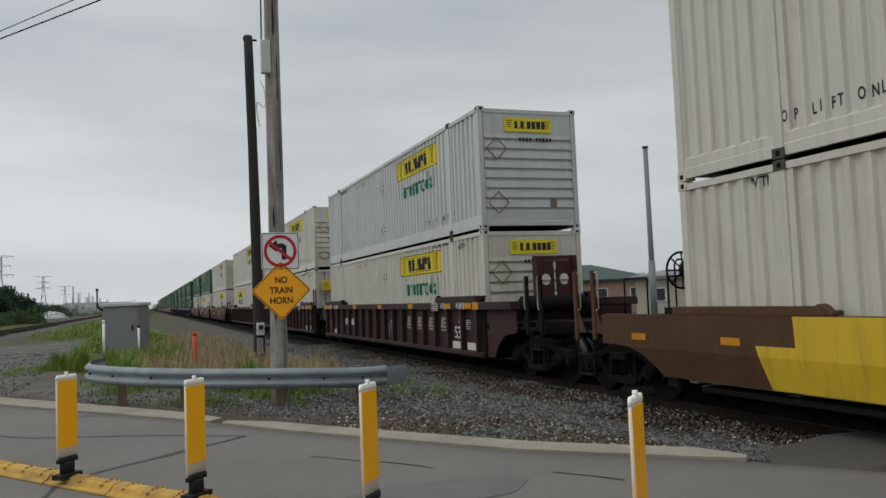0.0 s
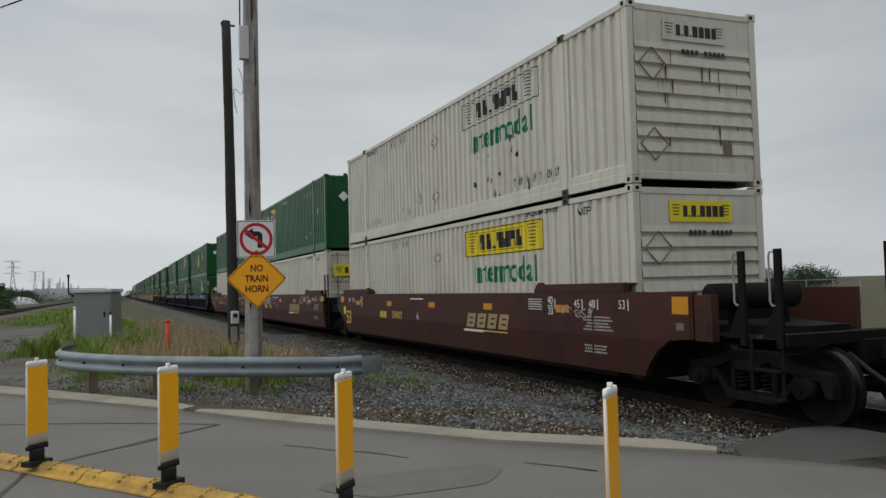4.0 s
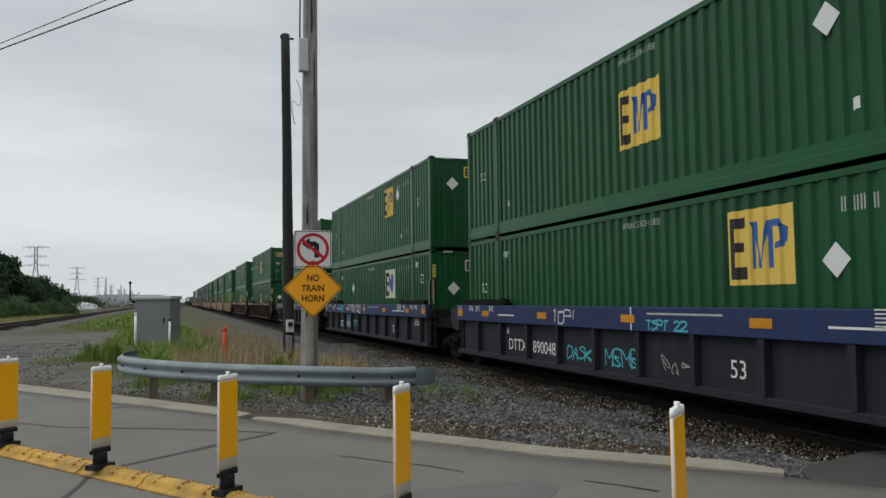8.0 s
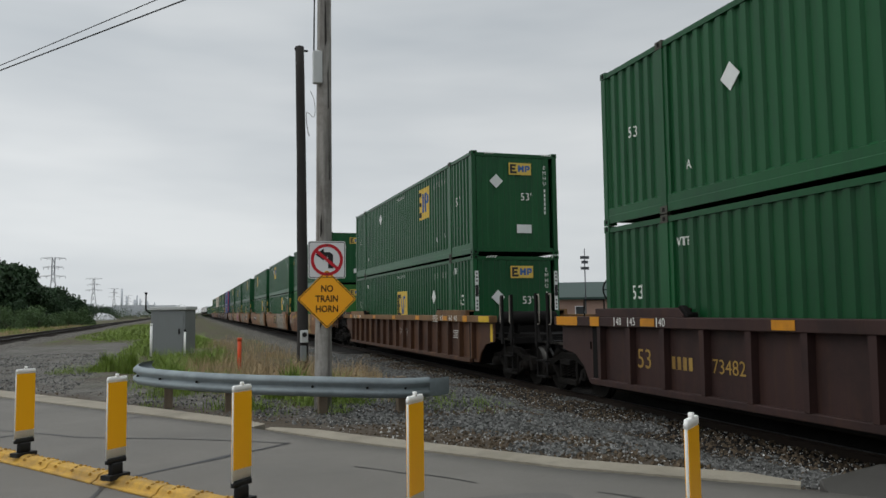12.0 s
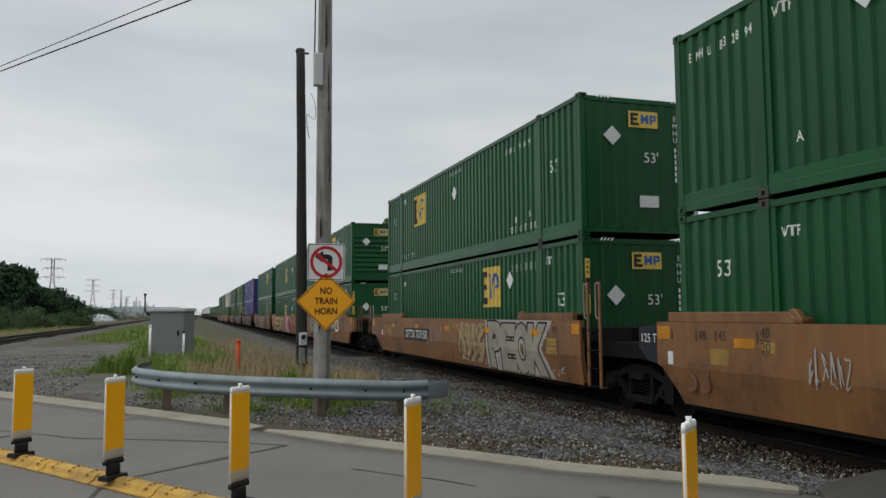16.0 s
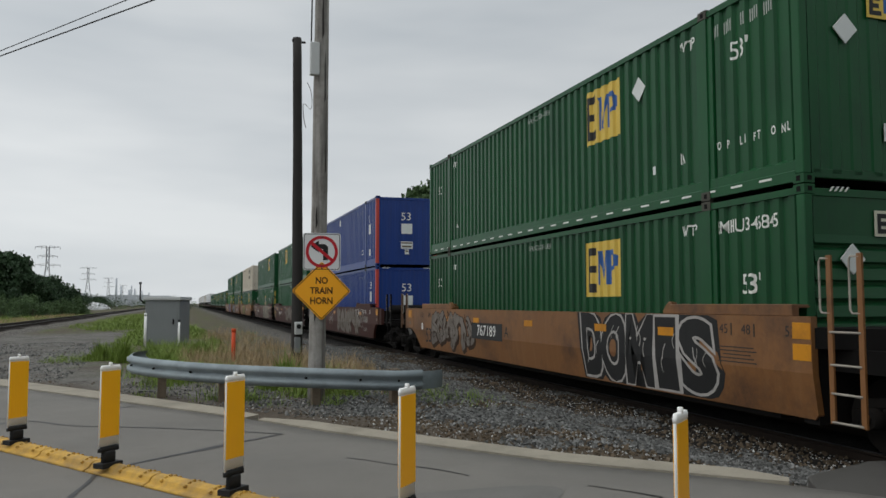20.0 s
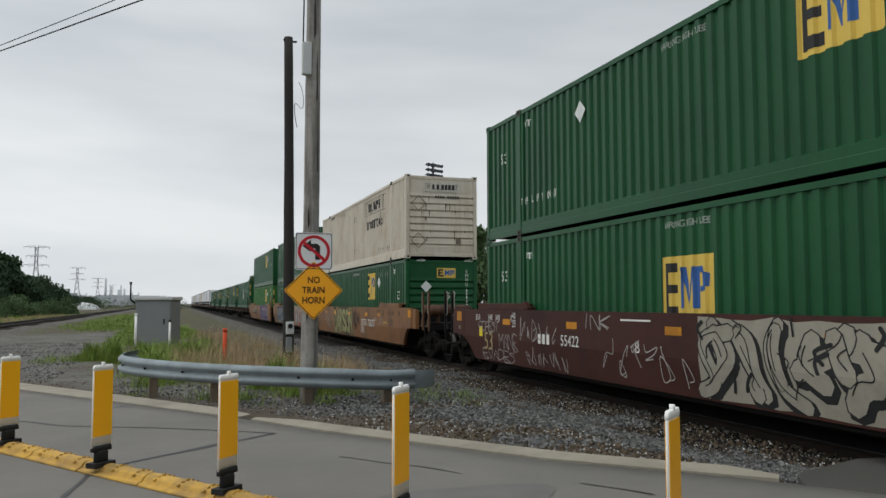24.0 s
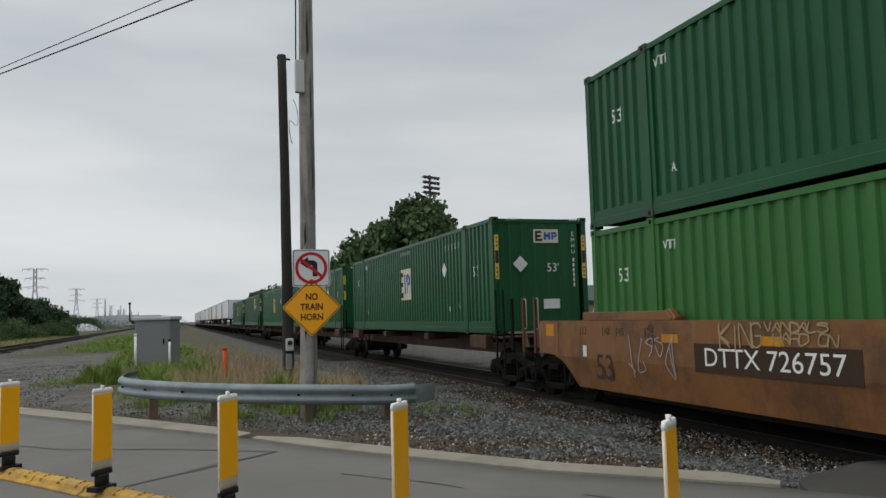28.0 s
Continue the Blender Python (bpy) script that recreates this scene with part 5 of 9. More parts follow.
def build_ladder(bm):
    """Two flat stiles beside a joint."""
    for y in (-1.03, -0.58):
        box(bm, -HALF + 0.03, -HALF + 0.06, y - 0.035, y + 0.035, 0.4, 2.36)


def build_corner_plate(bm):
    """Set-back plate past the end of a side, cut away above the bogie."""
    prism(bm, [(-0.32, 0.95), (-0.32, TOPZ - 0.03), (-0.95, TOPZ - 0.1), (-0.95, 1.2), (-0.7, 1.0)], "x", -HALF + 0.06, -HALF + 0.1)


def build_reservoir(bm):
    tube(bm, (-1.0, -1.3, 1.55), (0.5, -1.3, 1.55), 0.19, 14)
    tube(bm, (-1.06, -1.3, 1.55), (-1.0, -1.3, 1.55), 0.12, 14, 0.19)
    tube(bm, (0.5, -1.3, 1.55), (0.56, -1.3, 1.55), 0.19, 14, 0.12)
    for x in (-0.6, 0.25):
        box(bm, x, x + 0.06, -1.42, -1.18, 1.1, 1.40)


def build_brake_wheel(bm):
    n, r = 24, 0.29
    for i in range(n):
        a, b = 2 * math.pi * i / n, 2 * math.pi * (i + 1) / n
        tube(bm, (r * math.cos(a), 0, r * math.sin(a)), (r * math.cos(b), 0, r * math.sin(b)), 0.02, 5, caps=False)
    for i in range(8):
        a = math.pi * i / 4
        tube(bm, (0, 0.03, 0), (r * math.cos(a), 0, r * math.sin(a)), 0.013, 5)
    tube(bm, (0, 0, 0), (0, 0.3, 0), 0.05, 8)
    tube(bm, (0, 0.12, 0), (0, 0.3, 0), 0.16, 10)


def build_brake_stand(bm):
    """Gear box and bent stand under the hand wheel."""
    prism(bm, [(-0.62, 1.1), (-0.42, 1.1), (-0.36, 1.8), (-0.46, 2.1), (-0.66, 2.0)], "x", -0.74, -0.46)
    tube_path(bm, [Vector(p) for p in ((-1.0, -0.6, 1.2), (-1.0, -0.6, 2.15), (-0.95, -0.6, 2.22), (-0.7, -0.6, 2.22), (-0.68, -0.6, 2.15), (-0.68, -0.6, 1.9))], 0.016, 6)


def build_box_rack(bm):
    """Upright plate with two round holes, and its side posts."""
    for x0 in (-0.42, 0.04):
        n = 16
        w = 0.40
        cx, cz, r = x0 + w / 2, 0.42, 0.13
        sq = []
        for i in range(n):
            a = 2 * math.pi * i / n
            c, s = math.cos(a), math.sin(a)
            k = 1 / max(abs(c) / (w / 2), abs(s) / 0.42)
            sq.append(((cx + r * c, cz + r * s), (cx + k * c, cz + k * s)))
        for y in (0.0, 0.05):
            inner = [bm.verts.new((p[0][0], y, p[0][1])) for p in sq]
            outer = [bm.verts.new((p[1][0], y, p[1][1])) for p in sq]
            for i in range(n):
                bm.faces.new((inner[i], inner[(i + 1) % n], outer[(i + 1) % n], outer[i]))
    box(bm, -0.5, -0.42, -0.1, 0.12, -0.1, 0.95)
    box(bm, 0.44, 0.52, -0.1, 0.12, -0.1, 0.95)
    box(bm, -0.5, 0.52, -0.02, 0.1, 0.86, 0.95)


def flat_side_text(text, size, mat, x=-HALF - 0.004, squeeze=1.0):
    key = ("car_lettering", text, size, mat.name, x, squeeze)
    if key not in STORE:
        bm = bmesh.new()
        flat_text(bm, text, size, lambda u, v: (x, -u * squeeze, v))
        STORE[key] = to_mesh("lettering", bm, [mat])
    return STORE[key]


def flat_bars(n, w, h, mat, x=-HALF - 0.004):
    """A row of bars on one hairline, in place of small lettering."""
    def build(bm):
        cols = []
        for i in range(n):
            y = w / 2 - i * w / n
            cols += [(y, i), (y - w / n * 0.62, i)]
        rows = [[bm.verts.new((x, y, z)) for z in (-h / 2, -h / 2 + 0.002, h / 2)] for y, i in cols]
        for k, (p, q) in enumerate(zip(rows, rows[1:])):
            bm.faces.new((p[0], q[0], q[1], p[1]))
            if k % 2 == 0 and not (n > 7 and cols[k][1] == 4):
                bm.faces.new((p[1], q[1], q[2], p[2]))
        bmesh.ops.delete(bm, geom=[v for v in bm.verts if not v.link_faces], context="VERTS")
    return shared(("car_bars", n, w, h, mat.name, x), build, [mat])


def flat_plate(w, h, mat, x=-HALF - 0.006):
    def build(bm):
        box(bm, x, x + 0.005, -w / 2, w / 2, -h / 2, h / 2)
    return shared(("car_plate", w, h, mat.name, x), build, [mat])


class Wall:
    """Flat paint laid on a smooth well side, each stroke a hair above the last."""

    def __init__(self, lift=0.0):
        self.bm, self.n, self.lift = bmesh.new(), 0, lift

    def face(self, pts, up, mi):
        self.n += 1
        pts = [(y, min(max(z, LOWZ + 0.03), TOPZ - 0.015)) for y, z in pts]
        up += 0.000004 * self.n
        tmp = bmesh.new()
        tmp.faces.new([tmp.verts.new((0, y, z)) for y, z in pts])
        self.lay(tmp, up, mi)

    def lay(self, tmp, up, mi):
        bmesh.ops.bisect_plane(tmp, geom=tmp.verts[:] + tmp.edges[:] + tmp.faces[:], plane_co=(0, 0, 0.95), plane_no=(0, 0, 1))
        for v in tmp.verts:
            v.co.x = -HALF + lean(v.co.z) - up - self.lift
        idx = {v: self.bm.verts.new(v.co) for v in tmp.verts}
        for f in tmp.faces:
            self.bm.faces.new([idx[v] for v in f.verts]).material_index = mi
        tmp.free()

    def stroke(self, pts, t, up, mi):
        for (a, b), (c, d) in zip(pts, pts[1:]):
            v = Vector((c - a, d - b))
            if v.length < 1e-4:
                continue
            v.normalize()
            p, e = Vector((-v.y, v.x)) * t, v * t * 0.75
            self.face([(a - e.x + p.x * 0.5, b - e.y + p.y * 0.5), (a + p.x, b + p.y), (c + p.x, d + p.y), (c + e.x + p.x * 0.5, d + e.y + p.y * 0.5),
                       (c + e.x - p.x * 0.5, d + e.y - p.y * 0.5), (c - p.x, d - p.y), (a - p.x, b - p.y), (a - e.x - p.x * 0.5, b - e.y - p.y * 0.5)], up, mi)

    def glyph(self, ch, cy, cz, w, h, fat, tilt, up, mi, drop=(0, 0)):
        """One fat letter stretched to w by h, leaning by tilt."""
        verts, faces = letters(ch, 1.0, fat)
        plain = letters(ch, 1.0, 0.0)[0]
        u0, u1 = min(u for u, v in plain), max(u for u, v in plain)
        v0, v1 = min(v for u, v in plain), max(v for u, v in plain)
        if u1 - u0 < 0.3:
            w *= 0.4
        tmp = bmesh.new()
        vs = []
        for u, v in verts:
            a, c = ((u - u0) / (u1 - u0) - 0.5) * w, ((v - v0) / (v1 - v0) - 0.5) * h
            a += c * tilt + 0.05 * w * math.sin(c / h * 5 + cy)
            vs.append(tmp.verts.new((0, cy - a + drop[0], min(max(cz + c + drop[1], LOWZ + 0.02), TOPZ - 0.01))))
        for f in faces:
            try:
                tmp.faces.new([vs[i] for i in f])
            except ValueError:
                pass
        self.n += 1
        self.lay(tmp, up + 0.000004 * self.n, mi)


def curve(pts, n=5):
    fine = []
    for k in range(len(pts) - 1):
        p0, p1, p2, p3 = pts[max(k - 1, 0)], pts[k], pts[k + 1], pts[min(k + 2, len(pts) - 1)]
        for q in range(n):
            u = q / n
            fine.append(tuple(0.5 * (2 * p1[j] + (p2[j] - p0[j]) * u + (2 * p0[j] - 5 * p1[j] + 4 * p2[j] - p3[j]) * u * u + (3 * p1[j] - p0[j] - 3 * p2[j] + p3[j]) * u ** 3) for j in (0, 1)))
    return fine + [pts[-1]]


def lettered(parent, word, y0, y1, z0, z1, fill, edge, halo, seed, fat=0.05, drop=False, spread=0.86):
    """Large sprayed letters: halo, outline and fill."""
    rng = random.Random(seed)
    wall = Wall()
    w, h, zc = (y1 - y0) / len(word), z1 - z0, (z0 + z1) / 2
    glyphs = []
    for i, ch in enumerate(word):
        cy, cz, tilt = y1 - (i + 0.5) * w, zc + rng.uniform(-0.04, 0.04) * h, rng.uniform(-0.14, 0.14)
        st = (cy, cz, w * spread * rng.uniform(0.95, 1.12), h * rng.uniform(0.82, 0.9))
        glyphs.append((i, ch, st, tilt))
        if halo:
            wall.glyph(ch, *st, fat + 0.10, tilt, 0.002, 2)
        if drop:
            wall.glyph(ch, *st, fat + 0.05, tilt, 0.003, 2 if halo else 1, (-0.09, -0.09))
    for i, ch, st, tilt in glyphs:
        wall.glyph(ch, *st, fat + 0.032, tilt, 0.004, 1)
        wall.glyph(ch, *st, fat, tilt, 0.0042, 0)
        for k in range(3):
            a, b = st[0] + rng.uniform(-0.35, 0.35) * st[2], st[1] + rng.uniform(-0.38, 0.2) * st[3]
            wall.stroke(curve([(a, b), (a + rng.uniform(-0.1, 0.1) * w, b + 0.1 * h), (a + rng.uniform(-0.12, 0.12) * w, b + 0.2 * h)], 3), rng.choice((0.006, 0.01)), 0.007, 1)
    mats = [SPRAY[fill], SPRAY[edge], SPRAY[halo or edge]]
    return put("graffiti", to_mesh("graffiti", wall.bm, mats), parent, "large " + fill + " sprayed letters with " + edge + " outline")


def graffiti(parent, y0, y1, z0, z1, fill, edge, shapes_n, seed, inner=None, back=None, thick=0.17, lift=0.0):
    """Interlocked sprayed shapes with no readable letters: backing wash, outline, fill and inner lines."""
    rng = random.Random(seed)
    wall = Wall(lift)
    w, h, zc = (y1 - y0) / shapes_n, z1 - z0, (z0 + z1) / 2
    if back:
        pts = [(y0 + (y1 - y0) * k / 14, z0 + 0.05 * h * rng.random()) for k in range(15)] + [(y1 - (y1 - y0) * k / 14, z1 - 0.06 * h * rng.random()) for k in range(15)]
        wall.face(pts, 0.001, 3)
    t = min(thick * w, 0.15)
    shapes = []
    for i in range(shapes_n):
        cy, a = y0 + (i + 0.5) * w, 0.62 * w
        lines = []
        for k in range(rng.choice((2, 3))):
            p = [(cy + rng.uniform(-1, 1) * a, zc + rng.uniform(0.2, 0.42) * h), (cy + rng.uniform(-1, 1) * a, zc + rng.uniform(-0.15, 0.2) * h),
                 (cy + rng.uniform(-1, 1) * a, zc - rng.uniform(0.05, 0.3) * h), (cy + rng.uniform(-1, 1) * a, zc - rng.uniform(0.3, 0.42) * h)]
            lines.append(curve(p[: rng.choice((3, 4))], 5))
        shapes.append((cy, lines, rng.uniform(0.8, 1.3) * t))
    for cy, lines, tw in shapes:
        for line in lines:
            wall.stroke([(y - 0.05, z - 0.06) for y, z in line], tw + 0.045, 0.0022, 1)
    for cy, lines, tw in shapes:
        for line in lines:
            wall.stroke(line, tw + 0.022, 0.0045, 1)
            wall.stroke(line, tw, 0.0046, 0)
            if rng.random() < 0.6:
                wall.stroke([(y + tw * 0.45, z + tw * 0.3) for y, z in line[2:-2]], 0.009, 0.008, 1)
    for cy, lines, tw in shapes:
        for k in range(3):
            p = (cy + rng.uniform(-0.5, 0.5) * w, zc + rng.uniform(-0.42, 0.3) * h)
            wall.stroke(curve([p, (p[0] + rng.uniform(-0.2, 0.2) * w, p[1] + 0.12 * h), (p[0] + rng.uniform(-0.25, 0.25) * w, p[1] + 0.2 * h)], 3), rng.choice((0.01, 0.016, 0.028)), 0.009, 1)
        if inner:
            for k in range(5):
                p = (cy + rng.uniform(-0.5, 0.5) * w, zc + rng.uniform(-0.44, 0.42) * h)
                wall.stroke(curve([p, (p[0] + rng.uniform(-0.12, 0.12), p[1] - 0.08), (p[0] + rng.uniform(-0.2, 0.2), p[1] - rng.uniform(0.1, 0.25))], 4), rng.choice((0.012, 0.02, 0.045)), 0.0095, 2)
    mats = [SPRAY[fill], SPRAY[edge], SPRAY[inner or edge], SPRAY[back or edge]]
    return put("graffiti", to_mesh("graffiti", wall.bm, mats), parent, fill + " spray-painted interlocked shapes with " + edge + " outline")


def scrawl(parent, y0, y1, z0, z1, ink, seed, n=5, t=0.014, x=-HALF, slant=1):
    """Thin sprayed loops, with no readable words."""
    rng = random.Random(seed)
    bm = bmesh.new()
    w = (y1 - y0) / n
    for i in range(n):
        cy, pts = y1 - (i + 0.5) * w, []
        pts.append((cy + rng.uniform(-0.45, 0.45) * w, z0 + rng.random() * (z1 - z0)))
        for k in range(rng.choice((4, 5, 6))):
            pts.append((cy + rng.uniform(-0.48, 0.48) * w, z0 + rng.random() * (z1 - z0)))
        fine = []
        for k in range(len(pts) - 1):
            p0, p1, p2, p3 = pts[max(k - 1, 0)], pts[k], pts[k + 1], pts[min(k + 2, len(pts) - 1)]
            for q in range(5):
                u = q / 5
                fine.append(tuple(0.5 * (2 * p1[j] + (p2[j] - p0[j]) * u + (2 * p0[j] - 5 * p1[j] + 4 * p2[j] - p3[j]) * u * u + (3 * p1[j] - p0[j] - 3 * p2[j] + p3[j]) * u ** 3) for j in (0, 1)))
        for (a, b), (c, d) in zip(fine, fine[1:]):
            v = Vector((c - a, d - b))
            if v.length < 1e-4:
                continue
            v.normalize()
            p = Vector((-v.y, v.x)) * t
            x -= 0.000006
            bm.faces.new([bm.verts.new((x + slant * lean(zz) - 0.011, yy, zz)) for yy, zz in ((a + p.x, b + p.y), (c + p.x, d + p.y), (c - p.x, d - p.y), (a - p.x, b - p.y))])
    return put("scrawl", to_mesh("scrawl", bm, [SPRAY[ink]]), parent, "thin " + ink + " sprayed scrawl")


STROKES = {"A": "0026402313", "B": "00063645330330201000", "C": "4635160602103041", "D": "00063645421000", "E": "460600400333", "F": "460603330300", "G": "45361605012041433323",
           "H": "00060343464040", "I": "2620", "K": "0006034603410340", "L": "060040", "M": "000623464041", "N": "00064046", "O": "16050110304145361605", "P": "0006364543330303", "R": "00063645433303334140",
           "S": "453616053442311001", "T": "06462620", "U": "0601103041460646", "V": "062046", "Z": "06460040", "Q": "16050110304145362131", "Y": "062346232020", "2": "051636453300404040", "5": "460604344231100101",
           "0": "16050110304145361605", "1": "152620", "!": "2622", "J": "4641301001", "X": "0046230640", "W": "0610233046"}


def sprayed(i, word, y0, y1, z0, z1, ink, seed, t=0.013, lift=0.012):
    """A word in a quick hand: one loose line to each letter, read from y1 down to y0."""
    rng = random.Random(seed)
    ribbed = CARS[KINDS[i]][2]
    w = (y1 - y0) / len(word)
    bm = bmesh.new()
    for k, ch in enumerate(word):
        if ch == " ":
            continue
        code = STROKES[ch]
        pts = [(int(code[j]) / 4, int(code[j + 1]) / 6) for j in range(0, len(code), 2)]
        tilt, dz, sx = rng.uniform(-0.05, 0.22), rng.uniform(-0.08, 0.08), rng.uniform(0.78, 1.05)
        pts = [(y1 - w * (k + 0.08 + sx * (u + rng.uniform(-0.06, 0.06) + tilt * (v - 0.5))), z0 + (z1 - z0) * (v + dz + rng.uniform(-0.04, 0.04))) for u, v in pts]
        for (a, b), (c, d) in zip(curve(pts, 4), curve(pts, 4)[1:]):
            v = Vector((c - a, d - b))
            if v.length < 1e-4:
                continue
            v.normalize()
            p, e = Vector((-v.y, v.x)) * t, v * t * 0.6
            lift += 0.000006
            quad = ((a + p.x - e.x, b + p.y - e.y), (c + p.x + e.x, d + p.y + e.y), (c - p.x + e.x, d - p.y + e.y), (a - p.x - e.x, b - p.y - e.y))
            if ribbed:
                x = (-HALF - 0.004 if min(z0, z1) > 1.2 else -HALF + 0.135) - lift
                bm.faces.new([bm.verts.new((x, yy, zz)) for yy, zz in quad])
            else:
                bm.faces.new([bm.verts.new((-HALF + lean(zz) - lift, yy, zz)) for yy, zz in quad])
    return put("sprayed_word", to_mesh("sprayed_word", bm, [SPRAY[ink]]), UNITS[i], ink + " word sprayed in a quick hand")


CARS = {
    "russet": (RUSSET, RUSSET, False, "dull russet-brown smooth-sided well car"),
    "tan": (TAN, TAN, False, "rust-streaked tan smooth-sided well car"),
    "yellow": (UMBER, UMBER, False, "brown and yellow smooth-sided well car"),
    "brown": (BROWN, BROWN, False, "dark red-brown smooth-sided well car"),
    "ribbed": (PLUM, PLUM, True, "dark red-brown well car with upright side ribs"),
    "rusty": (RUSTY, OCHRE, True, "rusty tan-brown well car with upright side ribs"),
    "plum": (PLUM, PLUM, True, "weathered brown well car with upright side ribs"),
    "blue": (SOOT, DARKBLUE, True, "sooty well car with dark blue top chord and side ribs"),
}


LOWERED = Matrix.Translation((0, 0, 0.182)) @ Matrix.Diagonal((1, 1, 0.745, 1))


def mirror_x(m=None):
    return Matrix.Diagonal((-1, 1, 1, 1)) @ (m or Matrix())


def well_car(front, kind, fa, ra):
    """One well unit. fa, ra: whether its leading and trailing ends are joints that share a bogie."""
    sheet, chord, ribbed, word = CARS[kind]
    root = thing("well_car", word, "railcar", group="well cars of the train")
    MOVERS.append((root, MID, front, RAIL))
    sink = LOWERED if kind == "yellow" else Matrix()
    for s in (0, 1):
        mm = sink @ (mirror_x() if s else Matrix())
        if ribbed:
            put("side_sheet", shared(("side_sheet", kind, fa, ra), lambda b: build_ribbed_sheet(b, fa, ra), [sheet]), root, m=mm)
            zc = 1.24 if kind == "blue" else 1.46
            put("top_chord", shared(("top_chord", kind, fa, ra), lambda b: build_chord(b, fa, ra, zc), [chord], 0.012), root, m=mm)
            put("bottom_chord", shared(("bottom_chord", kind, fa, ra), lambda b: build_low_chord(b, fa, ra), [sheet], 0.01), root, m=mm)
            if s == 0:
                for y in {"ribbed": [0.07 + 0.945 * k for k in range(18)], "blue": [0.45 + 1.455 * k for k in range(11)]}.get(kind, [-0.43 + k * 1.03 for k in range(17)]):
                    put("rib", shared(("rib", kind), lambda b: build_rib(b, zc), [sheet]), root, m=Matrix.Translation((0, y, 0)))
        else:
            put("side_panel", shared(("side_panel", kind, fa, ra), lambda b: build_smooth_side(b, fa, ra), [sheet]), root, m=mm)
        for e in (0, 1):
            me = mm @ (Matrix.Translation((0, LONG, 0)) @ Matrix.Diagonal((1, -1, 1, 1)) if e else Matrix())
            put("end_guide_flap", shared(("flap", kind), build_flap, [IRON if kind == "blue" else chord], 0.008), root, m=me)
            put("guide_lug", shared(("guide_lug", kind), build_guide, [IRON if ribbed else sheet], 0.012), root, m=me)
    put("well_floor", shared("well_floor", build_floor, [IRON]), root)
    for y in (-0.3, LONG + 0.06):
        put("end_bulkhead", shared("end_bulkhead", build_bulkhead, [IRON]), root, m=Matrix.Translation((0, y, 0)))
    for e, art in ((0, fa), (1, ra)):
        me = Matrix.Translation((0, LONG, 0)) @ Matrix.Diagonal((1, -1, 1, 1)) if e else Matrix()
        if art:
            put("joint_deck", shared("joint_deck", build_joint_deck, [IRON]), root, m=me)
            if e == 0:
                stiles = put("ladder", shared(("ladder", kind), build_ladder, [sheet if not ribbed and kind != "brown" else IRON]), root, m=me)
                for z in (0.42, 0.75, 1.08, 1.46):
                    put("rung", shared(("rung", front > 300), lambda b: tube(b, (-HALF + 0.03, -1.03, 0), (-HALF + 0.03, -0.58, 0), 0.015, 6), [HOOP if front > 300 else IRON]), stiles, "worn bare-steel rung" if front > 300 else "", Matrix.Translation((0, 0, z)))
                for y in (-1.03, -0.58):
                    put("grab_iron", shared("hoop", build_hoop, [HOOP]), stiles, "thin pale grab iron", Matrix.Translation((-0.11, y, 0.22)))
            if e == 1:
                put("corner_plate", shared(("corner_plate", kind), build_corner_plate, [SOOT]), root, m=me)
                if kind in ("tan", "russet"):
                    put("lettering", flat_side_text("125 T", 0.2, MARK, -HALF + 0.05), root, m=Matrix.Translation((0, LONG + 0.65, 1.36)))
            if e == 1:
                truck(root, LONG + 1.64)
        else:
            for name, build in END_FRAME:
                put(name, shared("end_" + name, build, [IRON]), root, m=me)
            for x in (-0.9, 0.86):
                put("stringer", shared("stringer", lambda b: box(b, 0, 0.05, -2.6, -0.7, 0.98, 1.05), [IRON]), root, m=me @ Matrix.Translation((x, 0, 0)))
            for y in (-2.2, -1.75):
                put("cross_bar", shared("end_cross_bar", lambda b: box(b, -1.2, 1.2, 0, 0.05, 1.0, 1.06), [IRON]), root, m=me @ Matrix.Translation((0, y, 0)))
            put("coupler", shared("coupler", build_coupler, [TRUCK]), root, m=me)
            for y in (-2.35, -2.95):
                post = put("end_post", shared(("end_post", kind), build_end_post, [IRON if ribbed or kind == "brown" else UMBER], 0.006), root, m=me @ Matrix.Translation((0, y, 0)))
                put("grab_iron", shared("hoop", build_hoop, [HOOP]), post, "thin pale grab iron")
            put("grab_iron", shared("far_grab_iron", build_far_grabs, [IRON]), root, m=me)
            put("step", shared("step", build_step, [IRON]), root, m=me)
            if not ribbed:
                put("end_block", shared(("end_block", kind), build_end_block, [sheet], 0.01), root, m=sink @ me)
            put("walkway_edge", shared("walkway_edge", lambda b: box(b, -1.27, -1.25, -2.95, -1.0, 1.04, 1.09), [PALE]), root, m=me)
            put("brake_pipe", shared("brake_pipe", lambda b: tube_path(b, [Vector(p) for p in ((-0.5, -3.1, 0.86), (-0.55, -3.4, 0.7), (-0.5, -3.7, 0.5), (-0.4, -3.85, 0.5))], 0.03, 6), [RUBBER]), root, m=me)
            if e == 0:
                put("air_reservoir", shared(("air_reservoir", kind), build_reservoir, [RUSTY if kind in ("tan", "russet") else IRON]), root, m=me)
            elif kind == "plum":
                put("brake_wheel", shared("brake_wheel", build_brake_wheel, [IRON]), root, m=me @ Matrix.Translation((0.62, -3.05, 2.21)))
                put("brake_stand", shared("brake_stand", build_brake_stand, [IRON], 0.01), root, m=me @ Matrix.Translation((0.89, -2.55, 0.15)) @ Matrix.Diagonal((0.45, 0.4, 1, 1)))
            elif kind in ("brown", "ribbed", "yellow"):
                put("brake_wheel", shared("brake_wheel", build_brake_wheel, [IRON]), root, m=me @ Matrix.Translation((-0.6, -0.95, 2.06)))
